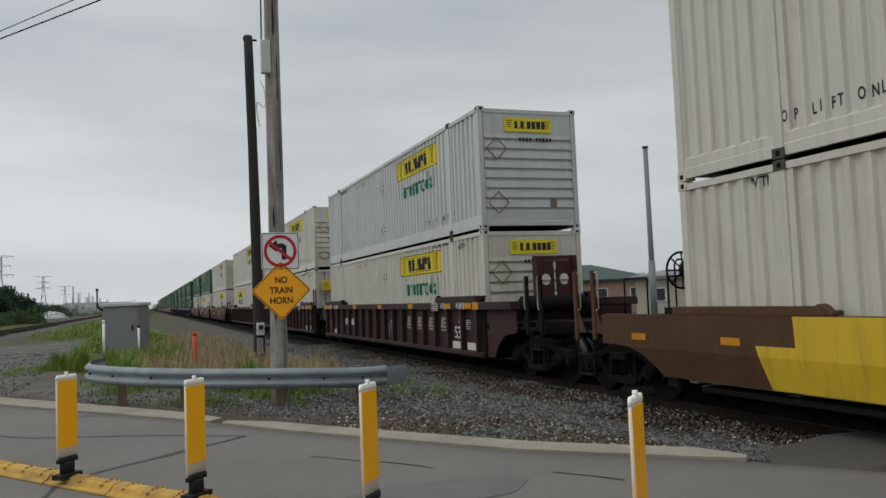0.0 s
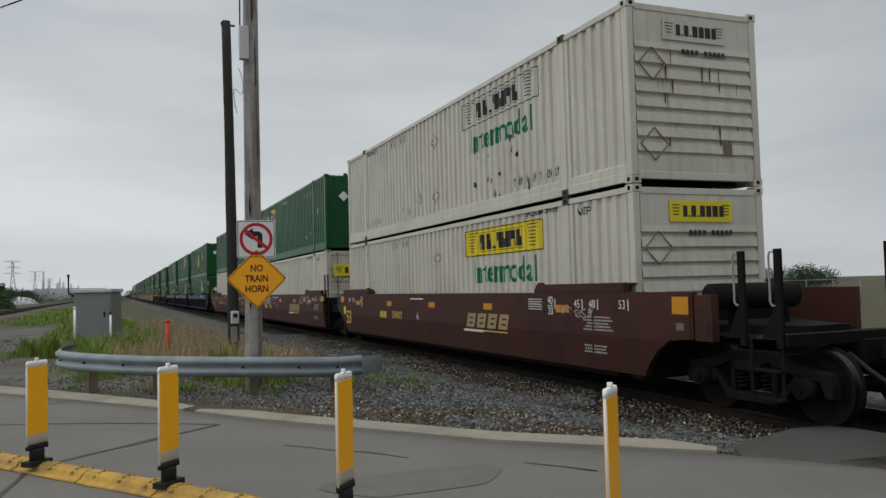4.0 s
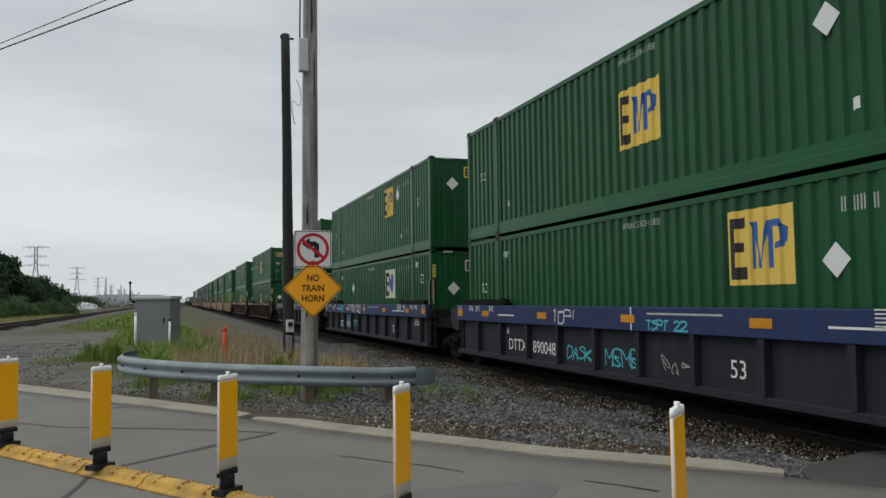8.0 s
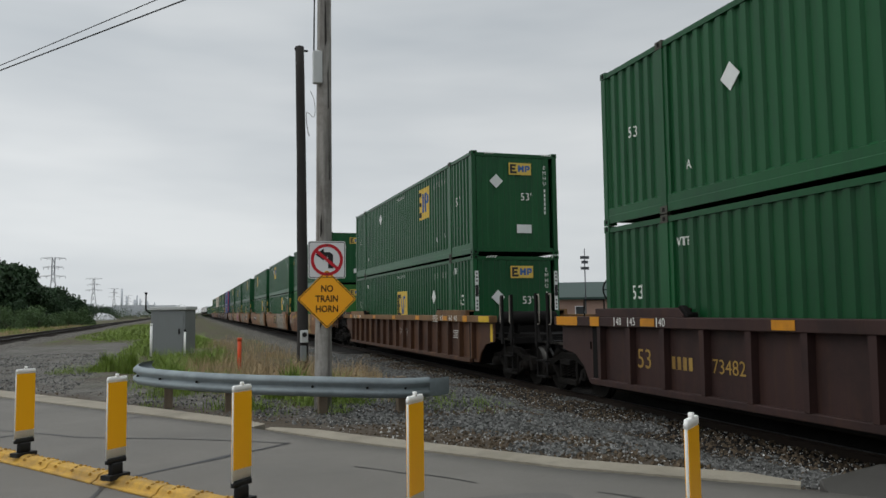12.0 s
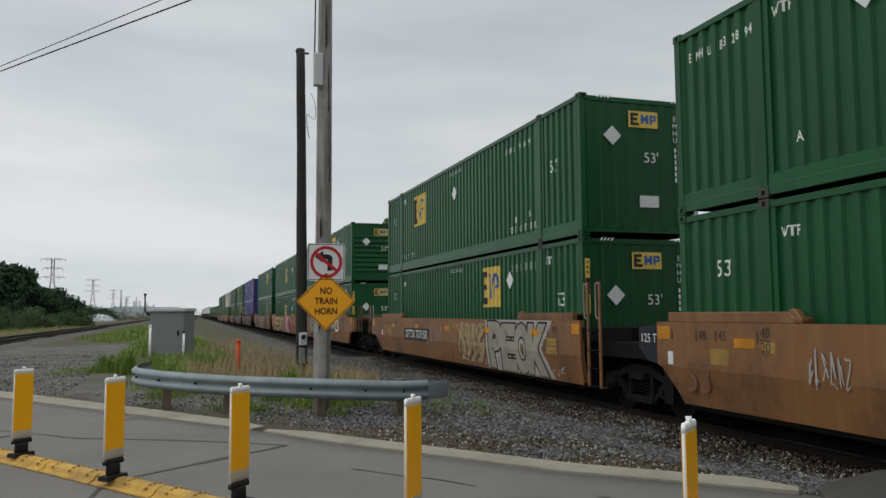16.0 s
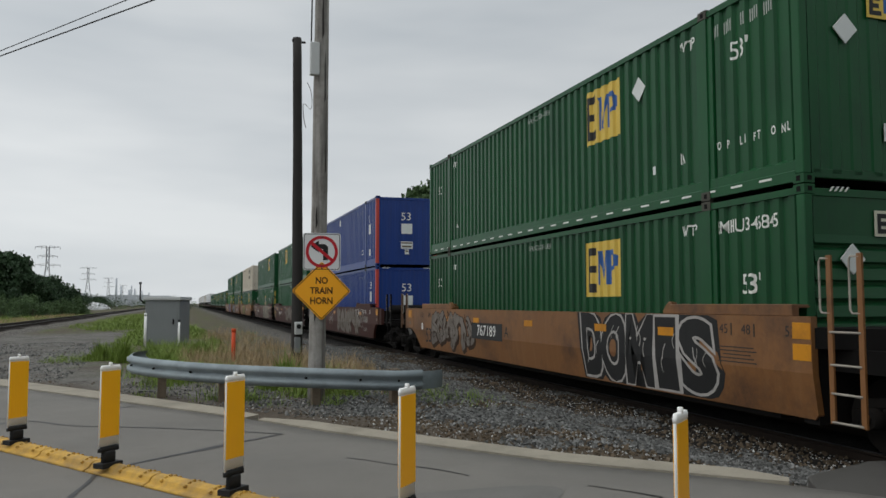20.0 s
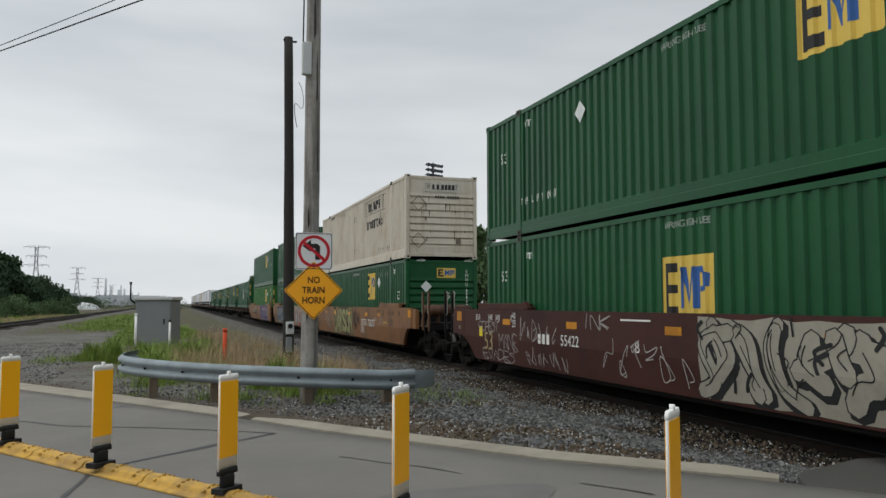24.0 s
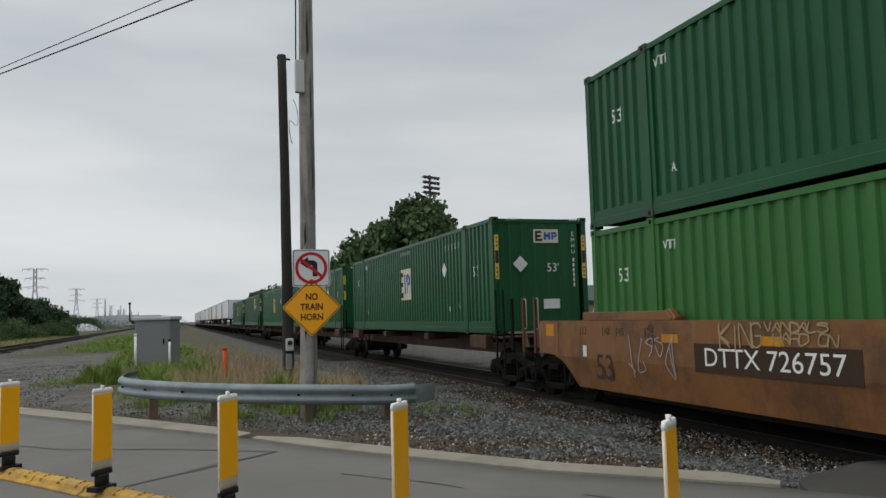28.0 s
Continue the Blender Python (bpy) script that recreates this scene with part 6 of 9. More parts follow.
                put("brake_stand", shared("brake_stand", build_brake_stand, [IRON], 0.01), root, m=me)
            truck(root, -2.1 if e == 0 else LONG + 2.1)
    if kind == "ribbed":
        for e in (0, 1):
            me = Matrix.Translation((0, LONG + 1.0, TOPZ + 0.03)) if e else Matrix.Translation((0, -1.0, TOPZ + 0.03))
            put("box_rack", shared("box_rack", build_box_rack, [BROWN]), root, "brown rack plate with two round holes", me)
    # plates and load lines on the near side
    def ft(name, data, y, z, label=""):
        put(name, data, root, label, Matrix.Translation((0, y, z)))
    zr = 1.44 if kind == "blue" else (1.55 if ribbed else 1.36)
    xr = -HALF - 0.018 if ribbed else -HALF - 0.006
    near = 2.72 if kind == "tan" else 1.79
    for y in (near, 4.77, 7.95, 11.22, LONG - near)[: 4 if kind == "yellow" else 5]:
        ft("reflector", flat_plate(0.42, 0.13, REFLECT, xr), y, zr)
    for y in (0.47, LONG - 0.47) if kind == "ribbed" else ():
        ft("reflector", flat_plate(0.44, 0.13, REFLECT, xr), y, zr)
    if kind == "plum":
        ft("painted_end", flat_plate(0.9, 0.17, REFLECT, -HALF - 0.014), 17.3, 1.55, "orange painted chord end")
    if kind == "rusty":
        ft("painted_end", flat_plate(0.75, 0.15, YELLOW, -HALF - 0.014), -1.45, 1.55, "orange-yellow painted chord end")
        ft("painted_end", flat_plate(0.16, 0.45, YELLOW, -HALF + 0.124), -1.65, 1.2, "orange-yellow painted stanchion")
    for y, art, out in ((0.0, fa, -1), (LONG, ra, 1)):
        if art and out < 0 and 300 < front < 360:
            for z in (1.46, 1.2):
                ft("reflector", flat_plate(0.3, 0.2, REFLECT, xr), -0.16, z)
        elif kind == "brown" and art and out > 0 and front > 300:
            ft("reflector", flat_plate(0.42, 0.11, REFLECT, xr), LONG + 0.1, 1.57)
        elif kind == "yellow":
            if out > 0:
                for yy in (17.0, 14.95):
                    ft("reflector", flat_plate(0.36, 0.1, REFLECT, xr), yy, 1.06)
        elif ribbed:
            ft("reflector", flat_plate(0.34, 0.17, REFLECT, xr), y, zr)
        elif art:
            ft("reflector", flat_plate(0.34, 0.2, REFLECT, xr), y + out * (0.34 if kind == "brown" and out < 0 else 0.12), 1.47)
        else:
            ft("end_plate", flat_plate(0.52, 0.6, sheet, -HALF - 0.008), y + out * 1.26, 1.31)
            ft("reflector", flat_plate(0.34, 0.24, REFLECT, -HALF - 0.016), y + out * 1.34, 1.45)
            ft("notice_plate", flat_plate(0.16, 0.1, CASTING, -HALF - 0.016), y + out * 1.32, 1.16)
    return root


FRONTS = [-6.56, 16.84, 36.25, 55.65, 79.18, 98.58, 117.99, 141.73, 161.2, 180.6, 204.09, 227.56, 251.02, 270.47, 289.9, 313.5, 332.94, 352.38, 376.02, 395.52, 414.96, 438.55, 457.91, 477.37]
KINDS = ["yellow"] + ["ribbed"] * 3 + ["brown"] * 3 + ["blue"] * 3 + ["plum", "rusty"] + ["russet"] * 3 + ["tan"] * 3 + ["brown"] * 3 + ["tan"] * 3
JOINED = [(1, 2), (2, 3), (4, 5), (5, 6), (7, 8), (8, 9), (12, 13), (13, 14), (15, 16), (16, 17), (18, 19), (19, 20), (21, 22), (22, 23)]
UNITS = [well_car(f, k, (i - 1, i) in JOINED, (i, i + 1) in JOINED) for i, (f, k) in enumerate(zip(FRONTS, KINDS))]

NEAR, FAR = (4.67, 2.33), (11.48, 2.22)
G1, G2, G3 = (5.1, 2.05), (7.93, 1.57), (11.0, 2.05)
D1, D2, D3 = (3.8, 2.17), (3.77, 1.8), (12.35, 2.18)
# unit, colour above, end, logo, tone, placard; the same below
LOADS = [
    (0, "white", "ribbed", NEAR, "y", None, "white", "ribbed", NEAR, "y", None),
    (1, "white", "ribbed", NEAR, "y", None, "white", "ribbed", NEAR, "y", None),
    (2, "white", "ribbed", NEAR, "y", None, "white", "doors", FAR, "y", None),
    (3, "white", "ribbed", NEAR, "y", None, "white", "doors", FAR, "y", None),
    (4, "white", "ribbed", NEAR, "w", None, "white", "ribbed", NEAR, "y", None),
    (5, "green", "plain", (11.06, 2.08), "y", D3, "white", "doors", FAR, "y", None),
    (6, "green", "plain", G1, "y", D1, "white", "ribbed", NEAR, "y", None),
    (7, "green", "plain", G2, "y", D2, "green", "plain", G1, "y", D2),
    (8, "green", "plain", G1, "y", D1, "green", "plain", (4.95, 1.97), "w", (11.2, 1.9)),
    (9, "green", "ribbed", G1, "y", D1, "green", "plain", (7.5, 1.5), "y", D2),
    (10, "green", "doors", G2, "y", (12.4, 1.8), "green", "plain", G2, "y", D2),
    (11, "green", "plain", (4.85, 2.03), "y", (11.14, 2.19), "green", "plain", (7.82, 1.56), "y", D2),
    (12, "green", "plain", (5.0, 1.95), "y", D1, "lime", "plain", G1, "y", None),
    (13, "green", "doors", (10.83, 2.01), "y", D3, "green", "plain", G1, "y", D1),
    (14, "green", "plain", (11.8, 1.98), "y", (8.0, 2.0), "green", "plain", G1, "y", D1),
    (15, "green", "ribbed", G1, "y", D1, "green", "plain", G2, "y", D2),
    (16, "green", "plain", G2, "y", D2, "green", "plain", (7.99, 1.57), "y", D2),
    (17, "green", "plain", G1, "y", D1, "green", "ribbed", (5.16, 2.03), "y", None),
    (18, "blue", "plain", (12.75, 2.0), "y", None, "blue", "plain", (12.75, 1.95), "y", None),
    (19, "green", "doors", (11.17, 2.06), "y", None, "green", "plain", G1, "y", D1),
    (20, "green", "plain", (4.89, 2.06), "y", (11.26, 2.2), "green", "plain", (7.97, 1.59), "y", D2),
    (21, "cream", "ribbed", NEAR, "c", None, "green", "ribbed", G1, "y", D1),
    (22, "green", "doors", (10.8, 2.02), "y", (12.2, 2.05), "green", "plain", (4.9, 2.0), "y", (12.0, 1.9)),
    (23, "green", "ribbed", G1, "y", D1, "lime", "plain", G1, "y", D1),
]
LOWER, UPPER = 0.21, 3.125


def writing(colour, end, upper, logo, i):
    """Where the words stand on a side."""
    if colour in ("white", "cream"):
        rows = [({(3, False): "=JBHU 293483", (5, False): "=JBHU 255094", (6, False): "=JBHU 294500"}.get((i, upper), "#"), 0.17, {(3, False): 5.6, (5, False): 6.2, (6, False): 12.2}.get((i, upper), 10.8 if logo[0] < 9 else 4.3), 2.58), ("outline", 0, 8.2, 2.1), ("outline", 0, 8.2, 0.73)]
        if upper:
            rows += [("TOP LIFT ONLY", 0.26, 3.12, 0.5), ("TOP LIFT ONLY", 0.24, 13.4, 0.5), ("STACK LIMIT 3 HIGH", 0.17, 13.4, 2.68)]
        else:
            rows += [("STACK LIMIT 3 HIGH", 0.2, 2.95, 2.76), ("WTP", 0.2, 1.45, 2.6), ("WTP", 0.2, 14.56, 2.68)]
        if upper and 2 <= i <= 4:
            rows.append(("scars", 40 + i, 0, 0))
        return rows
    if colour == "blue":
        if upper:
            return [("53", 0.40, 1.3, 2.03), ("plate", 0.42, 1.26, 1.62), ("plate", 0.28, 8.05, 2.5), ("#", 0.1, 3.2, 2.5), ("DA", 0.3, 2.66, 0.69), ("plate", 0.28, 1.22, 0.62)]
        return [("53", 0.40, 1.13, 2.13), ("plate", 0.42, 1.07, 1.67), ("#", 0.1, 2.85, 2.5), ("plate", 0.28, 8.05, 2.5)]
    digits = {(13, False): "650712", (17, False): "346845", (20, False): "263418", (22, False): "644107", (16, False): "269776"}.get((i, upper))
    codes = {(5, True): ("=EMHU 653086", 14.9), (14, True): ("=EMHU 245694", 3.9), (17, True): ("=EMHU 274807", 1.9), (8, True): ("=EMHU 300118", 3.9), (13, True): ("=EMHU 832894", 15.8)}
    if upper:
        rows = [("53'", 0.36, 1.27, 1.6), ("IA", 0.24, 2.6, 0.74), ("#", 0.18, 3.1, 2.42), ("plate", 0.14, 3.4, 0.68), ("WARNING HIGH CUBE", 0.17, 8.0, 2.61), ("53'", 0.28, 15.1, 1.57), ("IA", 0.2, 13.5, 0.7)]
        if i >= 13:
            rows[5] = ("53'", 0.34, 15.1, 1.92)
            rows.append(("WTP", 0.22, 13.75, 2.5))
        if i in (14, 20, 22):
            rows.pop(6)
            rows.append(("TOP LIFT ONLY", 0.26, 13.2 if i != 22 else 14.9, 0.5 if i == 14 else 0.75))
        if (i, upper) in codes:
            word, y = codes[(i, upper)]
            rows[2 if y < 8 else 5] = (word, 0.2, y, 2.42)
        if i == 22:
            rows.append(("#", 0.18, 15.1, 2.5))
        if i in (14, 20):
            rows.append(("TOP LIFT ONLY", 0.26, 2.9, 0.45))
        if i in (13, 17, 20, 22):
            rows[0], rows[2] = ("53'", 0.38, 1.2, 2.08), ("WTP", 0.24, 2.42, 2.5)
            if i in (17, 22):
                rows += [("TOP LIFT ONLY", 0.2, 0.93, 0.77), ("#", 0.18, 1.05, 2.5)]
        return rows
    low = 2.03 if i in (8, 12, 23) else 1.64
    if i in (13, 17, 22):
        return [("53'", 0.40, 1.1, low), ("53'", 0.34, 15.1, 2.0 if i >= 12 else 1.64), ("WARNING HIGH CUBE", 0.17, 8.0, 2.61), ("EMHU " + digits, 0.26, 1.15, 2.48), ("WTP", 0.24, 2.46, 2.5), ("WTP", 0.2, 13.75, 2.42)]
    return [("53'", 0.40, 1.05, low), ("53'", 0.34, 15.1, 2.0 if i >= 12 else 1.64), ("WARNING HIGH CUBE", 0.17, 8.0, 2.61), ("EMHU " + digits, 0.24, 2.93, 2.45) if digits else ("#", 0.18, 2.93, 2.45), ("WTP", 0.24, 1.65, 2.5), ("WTP", 0.2, 13.75, 2.42), ("plate", 0.14, 13.4, 0.5)]


BOXES = {}
for i, cu, eu, lu, tu, du, cl, el, ll, tl, dl in LOADS:
    BOXES[i] = container(FRONTS[i], UPPER, cu, eu, (*lu, tu), du, writing(cu, eu, True, lu, i))
    container(FRONTS[i], LOWER, cl, el, (*ll, tl), dl, writing(cl, el, False, ll, i))


# reflective dashes along the bottom rail of two upper containers
DASH = shared("reflective_dash", lambda b: box(b, -0.004, 0.0, -0.12, 0.12, -0.015, 0.015), [MARK])
for i in (17, 22):
    for k in range(26):
        put("reflective_dash", DASH, BOXES[i], m=Matrix.Translation((0.004, 0.7 + k * 0.59, 0.12)))


# yellow painted stretch of the leading car
bm = bmesh.new()
for z0, z1, a, c in ((LOWZ + 0.01, 0.95, 14.32, 14.45), (0.95, 1.13, 14.45, 14.5), (1.13, TOPZ - 0.01, 13.84, 13.86)):
    lo = [bm.verts.new((-HALF + lean(z0) - 0.006, y, z0)) for y in (-0.3, a)]
    hi = [bm.verts.new((-HALF + lean(z1) - 0.006, y, z1)) for y in (-0.3, c)]
    bm.faces.new((lo[0], lo[1], hi[1], hi[0]))
put("painted_panel", to_mesh("painted_panel", bm, [YELLOW]), UNITS[0], "bright yellow painted side panel", LOWERED)


# writing and sprayed paint on the cars
def mark(i, name, data, y, z, label=""):
    put(name, data, UNITS[i], label, Matrix.Translation((0, y, z)))


def slant_block(w, h, mat, x):
    """A leaning block of an emblem, with two slots."""
    def build(bm):
        for k, (u0, u1, v0, v1) in enumerate(((0.5, 0.2, -0.5, 0.5), (0.2, -0.5, 0.24, 0.5), (0.2, -0.42, -0.12, 0.12), (0.2, -0.5, -0.5, -0.26), (-0.28, -0.5, -0.26, 0.24))):
            bm.faces.new([bm.verts.new((x - 0.0001 * k, w * u - 0.36 * h * v, h * v)) for u, v in ((u0, v0), (u1, v0), (u1, v1), (u0, v1))])
    return shared(("emblem_block", w, h, mat.name, x), build, [mat, BROWN])


def number(i, text, y, z, size, ink, panel=None):
    x = -HALF + 0.12 if CARS[KINDS[i]][2] else -HALF - 0.009
    if panel:
        mark(i, "number_panel", flat_plate(panel, size * 1.1, SPRAY["umber"] if i == 23 else BLACKMARK), y, z)
    mark(i, "lettering", flat_side_text(text, size, ink, x, 1.17 if panel else 1.0), y, z)


for i, kind in enumerate(KINDS):
    ribbed = CARS[kind][2]
    ink = BLACKMARK if kind in ("tan", "russet") else MARK
    x = -HALF + 0.125 if ribbed else -HALF - 0.004
    xt = -HALF - 0.016 if ribbed else -HALF - 0.004
    zz = 1.55 if ribbed else 1.44
    for y, t in ((0.0, "53"), (0.86 if kind == "ribbed" else 0.82, "48"), (1.1 if kind == "ribbed" else 1.28, "45"), (2.16, "40")) if kind != "yellow" else ():
        mark(i, "load_line", flat_plate(0.022, 0.17, ink, xt), y - 0.13, zz)
        mark(i, "lettering", flat_side_text(t, 0.19, ink, xt), y + 0.03, zz + (0.06 if t == "40" and not ribbed else 0))
        mark(i, "load_line", flat_plate(0.022, 0.15, ink, xt), LONG - y + 0.1, zz)
        mark(i, "lettering", flat_side_text(t, 0.19, ink, xt), LONG - y - 0.05, zz + (0.06 if t == "40" and not ribbed else 0))
        if t == "40" and not ribbed:
            for yy in (y + 0.03, LONG - y - 0.05):
                mark(i, "lettering", flat_side_text("20", 0.19, ink, xt), yy, zz - 0.13)
                mark(i, "load_line", flat_plate(0.2, 0.014, ink, xt), yy, zz - 0.035)
    for k in range(5):
        if kind == "brown":
            mark(i, "notice_line", flat_bars(13 + k % 3, 0.85 - 0.12 * (k % 3), 0.026, WORNMARK), 0.7, 1.04 + k * 0.05)
            if k < 3:
                mark(i, "notice_line", flat_bars(11, 0.66 - 0.07 * (k % 2), 0.024, WORNMARK), 0.78, 0.68 + k * 0.05)
        else:
            mark(i, "notice_line", flat_plate(0.8 - 0.12 * (k % 3), 0.014, ink, x), 1.05, 1.0 + k * 0.05)
        mark(i, "notice_line", flat_plate(0.5, 0.014, ink, xt), 2.75, zz - 0.1 + k * 0.045)
    if kind == "ribbed":
        for k in range(4):
            mark(i, "emblem_block", slant_block(0.44, 0.27, SPRAY["silver"], x), 5.26 - k * 0.945, 1.12)
            mark(i, "emblem_bar", flat_plate(0.55, 0.04, SPRAY["silver"], x), 5.26 - k * 0.945, 0.93)
        mark(i, "lettering", flat_side_text("53", 0.42, MARK, x), 1.5, 0.88)
        mark(i, "lettering", flat_side_text("125T", 0.44, MARK, x, 0.72), 15.62, 0.86)
        mark(i, "lettering", flat_side_text("ACB"[i - 1], 0.26, MARK, x), 7.15, 1.05)
        mark(i, "number_bars", flat_bars(11, 2.0, 0.22, MARK, x), 12.5, 1.0)
        for y, w in ((0.52, 0.75), (1.5, 0.75), (14.62, 0.56), (15.3, 0.74)):
            mark(i, "notice_panel", flat_plate(w, 0.17, LOGOWHITE, x), y, 0.59)
    elif kind == "brown":
        if i < 10:
            for k in range(4):
                mark(i, "emblem_block", slant_block(0.4, 0.30, SPRAY["bone"], -HALF - 0.004), 5.62 - k * 0.52, 1.06)
            mark(i, "emblem_bar", flat_plate(1.0, 0.05, LOGOWHITE, -HALF - 0.004), 5.5, 0.98 - 0.14)
            mark(i, "emblem_bar", flat_plate(1.2, 0.022, LOGOYELLOW, -HALF - 0.004), 4.5, 0.98 - 0.13)
            number(i, "254812", 10.55, 1.05, 0.28, LOGOYELLOW)
            mark(i, "number_bars", flat_bars(4, 0.6, 0.19, LOGOYELLOW), 11.75, 1.05)
        else:
            number(i, "55422", 11.3, 1.05, 0.3, MARK)
            mark(i, "number_bars", flat_bars(3, 0.6, 0.2, MARK), 12.4, 1.05)
        mark(i, "lettering", flat_side_text("53", 0.6, SPRAY["bone"] if i > 10 else LOGOYELLOW), 15.45, 0.86)
        mark(i, "notice_plate", flat_plate(0.2, 0.24, LEMON), 15.95, 1.1)
        mark(i, "lettering", flat_side_text("ACB"[(i - 1) % 3 if i < 10 else i % 3], 0.26, MARK), 8.95, 1.05)
        mark(i, "notice_line", flat_plate(0.9, 0.03, MARK), 9.0, 1.5)
    elif kind == "blue":
        mark(i, "lettering", flat_side_text("53", 0.36, MARK, x), 5.4 if i != 8 else 3.9, 0.78)
        mark(i, "lettering", flat_side_text("ACB"[i - 7], 0.22, MARK, x), 13.3, 1.05)
        number(i, "DTTX", 12.78, 0.75, 0.36, MARK)
        number(i, "890048", 11.42, 0.75, 0.36, MARK)
        mark(i, "load_line", flat_plate(0.03, 0.38, MARK, xt), 7.85, 1.44)
        mark(i, "notice_line", flat_plate(1.85, 0.03, WORNMARK, xt), 6.45, 1.53)
        for y in (3.0, 3.6, 13.5):
            mark(i, "notice_line", flat_plate(0.9, 0.03, MARK, xt), y - 0.4, 1.42)
    elif kind in ("tan", "russet"):
        text, y = {12: ("", 0), 13: ("", 0), 14: ("DTTX 727150", 11.25), 15: ("DTTX  767189", 4.6), 16: ("", 0), 17: ("767189", 10.5), 21: ("DTTX  726757", 6.9), 22: ("", 0), 23: ("DTTX 726757", 11.25)}[i]
        if text:
            number(i, text, {14: 11.3, 15: 4.75, 17: 10.5, 21: 4.5, 23: 11.33}[i], 1.1 if i != 21 else 1.02, 0.37, MARK, {14: 3.05, 15: 2.9, 17: 2.1, 21: None, 23: 3.0}[i])
        mark(i, "lettering", flat_side_text("53", 0.62, SPRAY["brown"] if kind == "russet" else BLACKMARK), 15.4, 0.8)
        mark(i, "notice_plate", flat_plate(0.13, 0.2, PLACARD), 16.1, 1.08)
        if i in (14, 15, 17, 23):
            mark(i, "lettering", flat_side_text({14: "B", 15: "B", 17: "A", 23: "A"}[i], 0.36, BLACKMARK), {14: 9.29, 15: 6.7, 17: 9.2, 23: 9.2}[i], 1.12)
        if kind == "russet":
            for k in range(4):
                mark(i, "notice_panel", flat_plate(0.5 - 0.05 * (k % 2), 0.07, SOFTYELLOW), 0.95, 0.97 + k * 0.085)
            for y, z, w, h in ((14.9, 1.15, 0.4, 0.22), (13.9, 1.32, 0.25, 0.14), (7.2, 1.42, 0.5, 0.14)):
                mark(i, "faded_panel", flat_plate(w, h, SOFTYELLOW, -HALF - 0.003), y, z)
    elif i == 10:
        mark(i, "lettering", flat_side_text("53", 0.46, SOFTYELLOW, x), 14.7, 0.92)
        number(i, "73482", 12.5, 0.92, 0.3, SOFTYELLOW)
        mark(i, "number_bars", flat_bars(4, 0.6, 0.2, SOFTYELLOW, x), 13.6, 0.92)

# company panels: dark plates with pale slab marks
for i, y in ((13, 7.83), (22, 7.8)):
    mark(i, "emblem_panel", flat_plate(2.45, 0.66, SPRAY["umber"]), y, 1.12, "dark painted panel with pale slab marks")
    for k in range(2):
        mark(i, "emblem_bar", flat_plate(0.66, 0.13, SPRAY["bone"], -HALF - 0.009), y + 0.72 - k * 0.74, 1.3)
        mark(i, "emblem_bar", flat_plate(0.24, 0.36, SPRAY["bone"], -HALF - 0.009), y + 0.72 - k * 0.74, 1.06)
    for w in (-1, 1):
        mark(i, "emblem_bar", shared(("slant", w), lambda b: b.faces.new([b.verts.new((-HALF - 0.0095 - 0.0004 * w, u, v)) for u, v in ((w * 0.34, -0.26), (w * 0.12, -0.26), (w * -0.34, 0.25), (w * -0.12, 0.25))]), [SPRAY["bone"], BROWN]), y - 0.74, 1.12)
    for k in range(4):
        mark(i, "emblem_line", flat_plate(1.5, 0.022, BLACKMARK, -HALF - 0.014), y + 0.1, 1.02 + k * 0.055)
# yellow stencilled plates on the first russet car
for y, z, w in ((8.4, 1.5, 1.7), (8.4, 1.12, 2.0), (13.0, 1.5, 1.0), (14.2, 1.42, 1.3)):
    mark(12, "number_panel", flat_plate(w, 0.16, SOFTYELLOW, -HALF - 0.016), y, z)
mark(12, "lettering", flat_side_text("DTTX 727150 A", 0.17, BLACKMARK, -HALF - 0.0185), 8.4, 1.5)
mark(12, "lettering", flat_side_text("LD LMT 116900 PER UNIT", 0.15, BLACKMARK, -HALF - 0.0185), 8.4, 1.12)

LETTERED = [
    (12, "PALMS", 6.8, 11.3, 0.42, 1.62, "bone", "umber", None, 0.055, False), (12, "!", 6.1, 6.7, 0.44, 1.6, "bone", "umber", None, 0.10, False), (12, "AST", 11.3, 14.1, 0.44, 1.58, "brown", "umber", None, 0.06, False),
    (14, "PEOK", 1.3, 4.55, 0.46, 1.58, "silver", "black", "chalk", 0.06, False), (13, "DUSER", 1.6, 6.6, 0.46, 1.54, "silver", "umber", "chalk", 0.04, True), (16, "FECR", 8.0, 13.9, 0.42, 1.62, "bone", "black", None, 0.045, True),
    (21, "DARSON", 7.4, 11.5, 0.46, 1.56, "olive", "umber", "umber", 0.05, False),
    (15, "C3", 2.05, 3.1, 0.85, 1.5, "white", "black", None, 0.035, False), (16, "K", 4.0, 5.4, 0.45, 1.6, "pink", "magenta", None, 0.08, False),
    (17, "DOMIS", 1.55, 5.5, 0.46, 1.61, "black", "chalk", "black", 0.05, False), (23, "NOTICE", 1.85, 7.0, 0.42, 1.61, "purple", "chalk", "navy", 0.06, True),
]
for k, (i, word, y0, y1, z0, z1, fill, edge, halo, fat, drop) in enumerate(LETTERED):
    lettered(UNITS[i], word, y0, y1, z0, z1, fill, edge, halo, 60 + k, fat, drop)
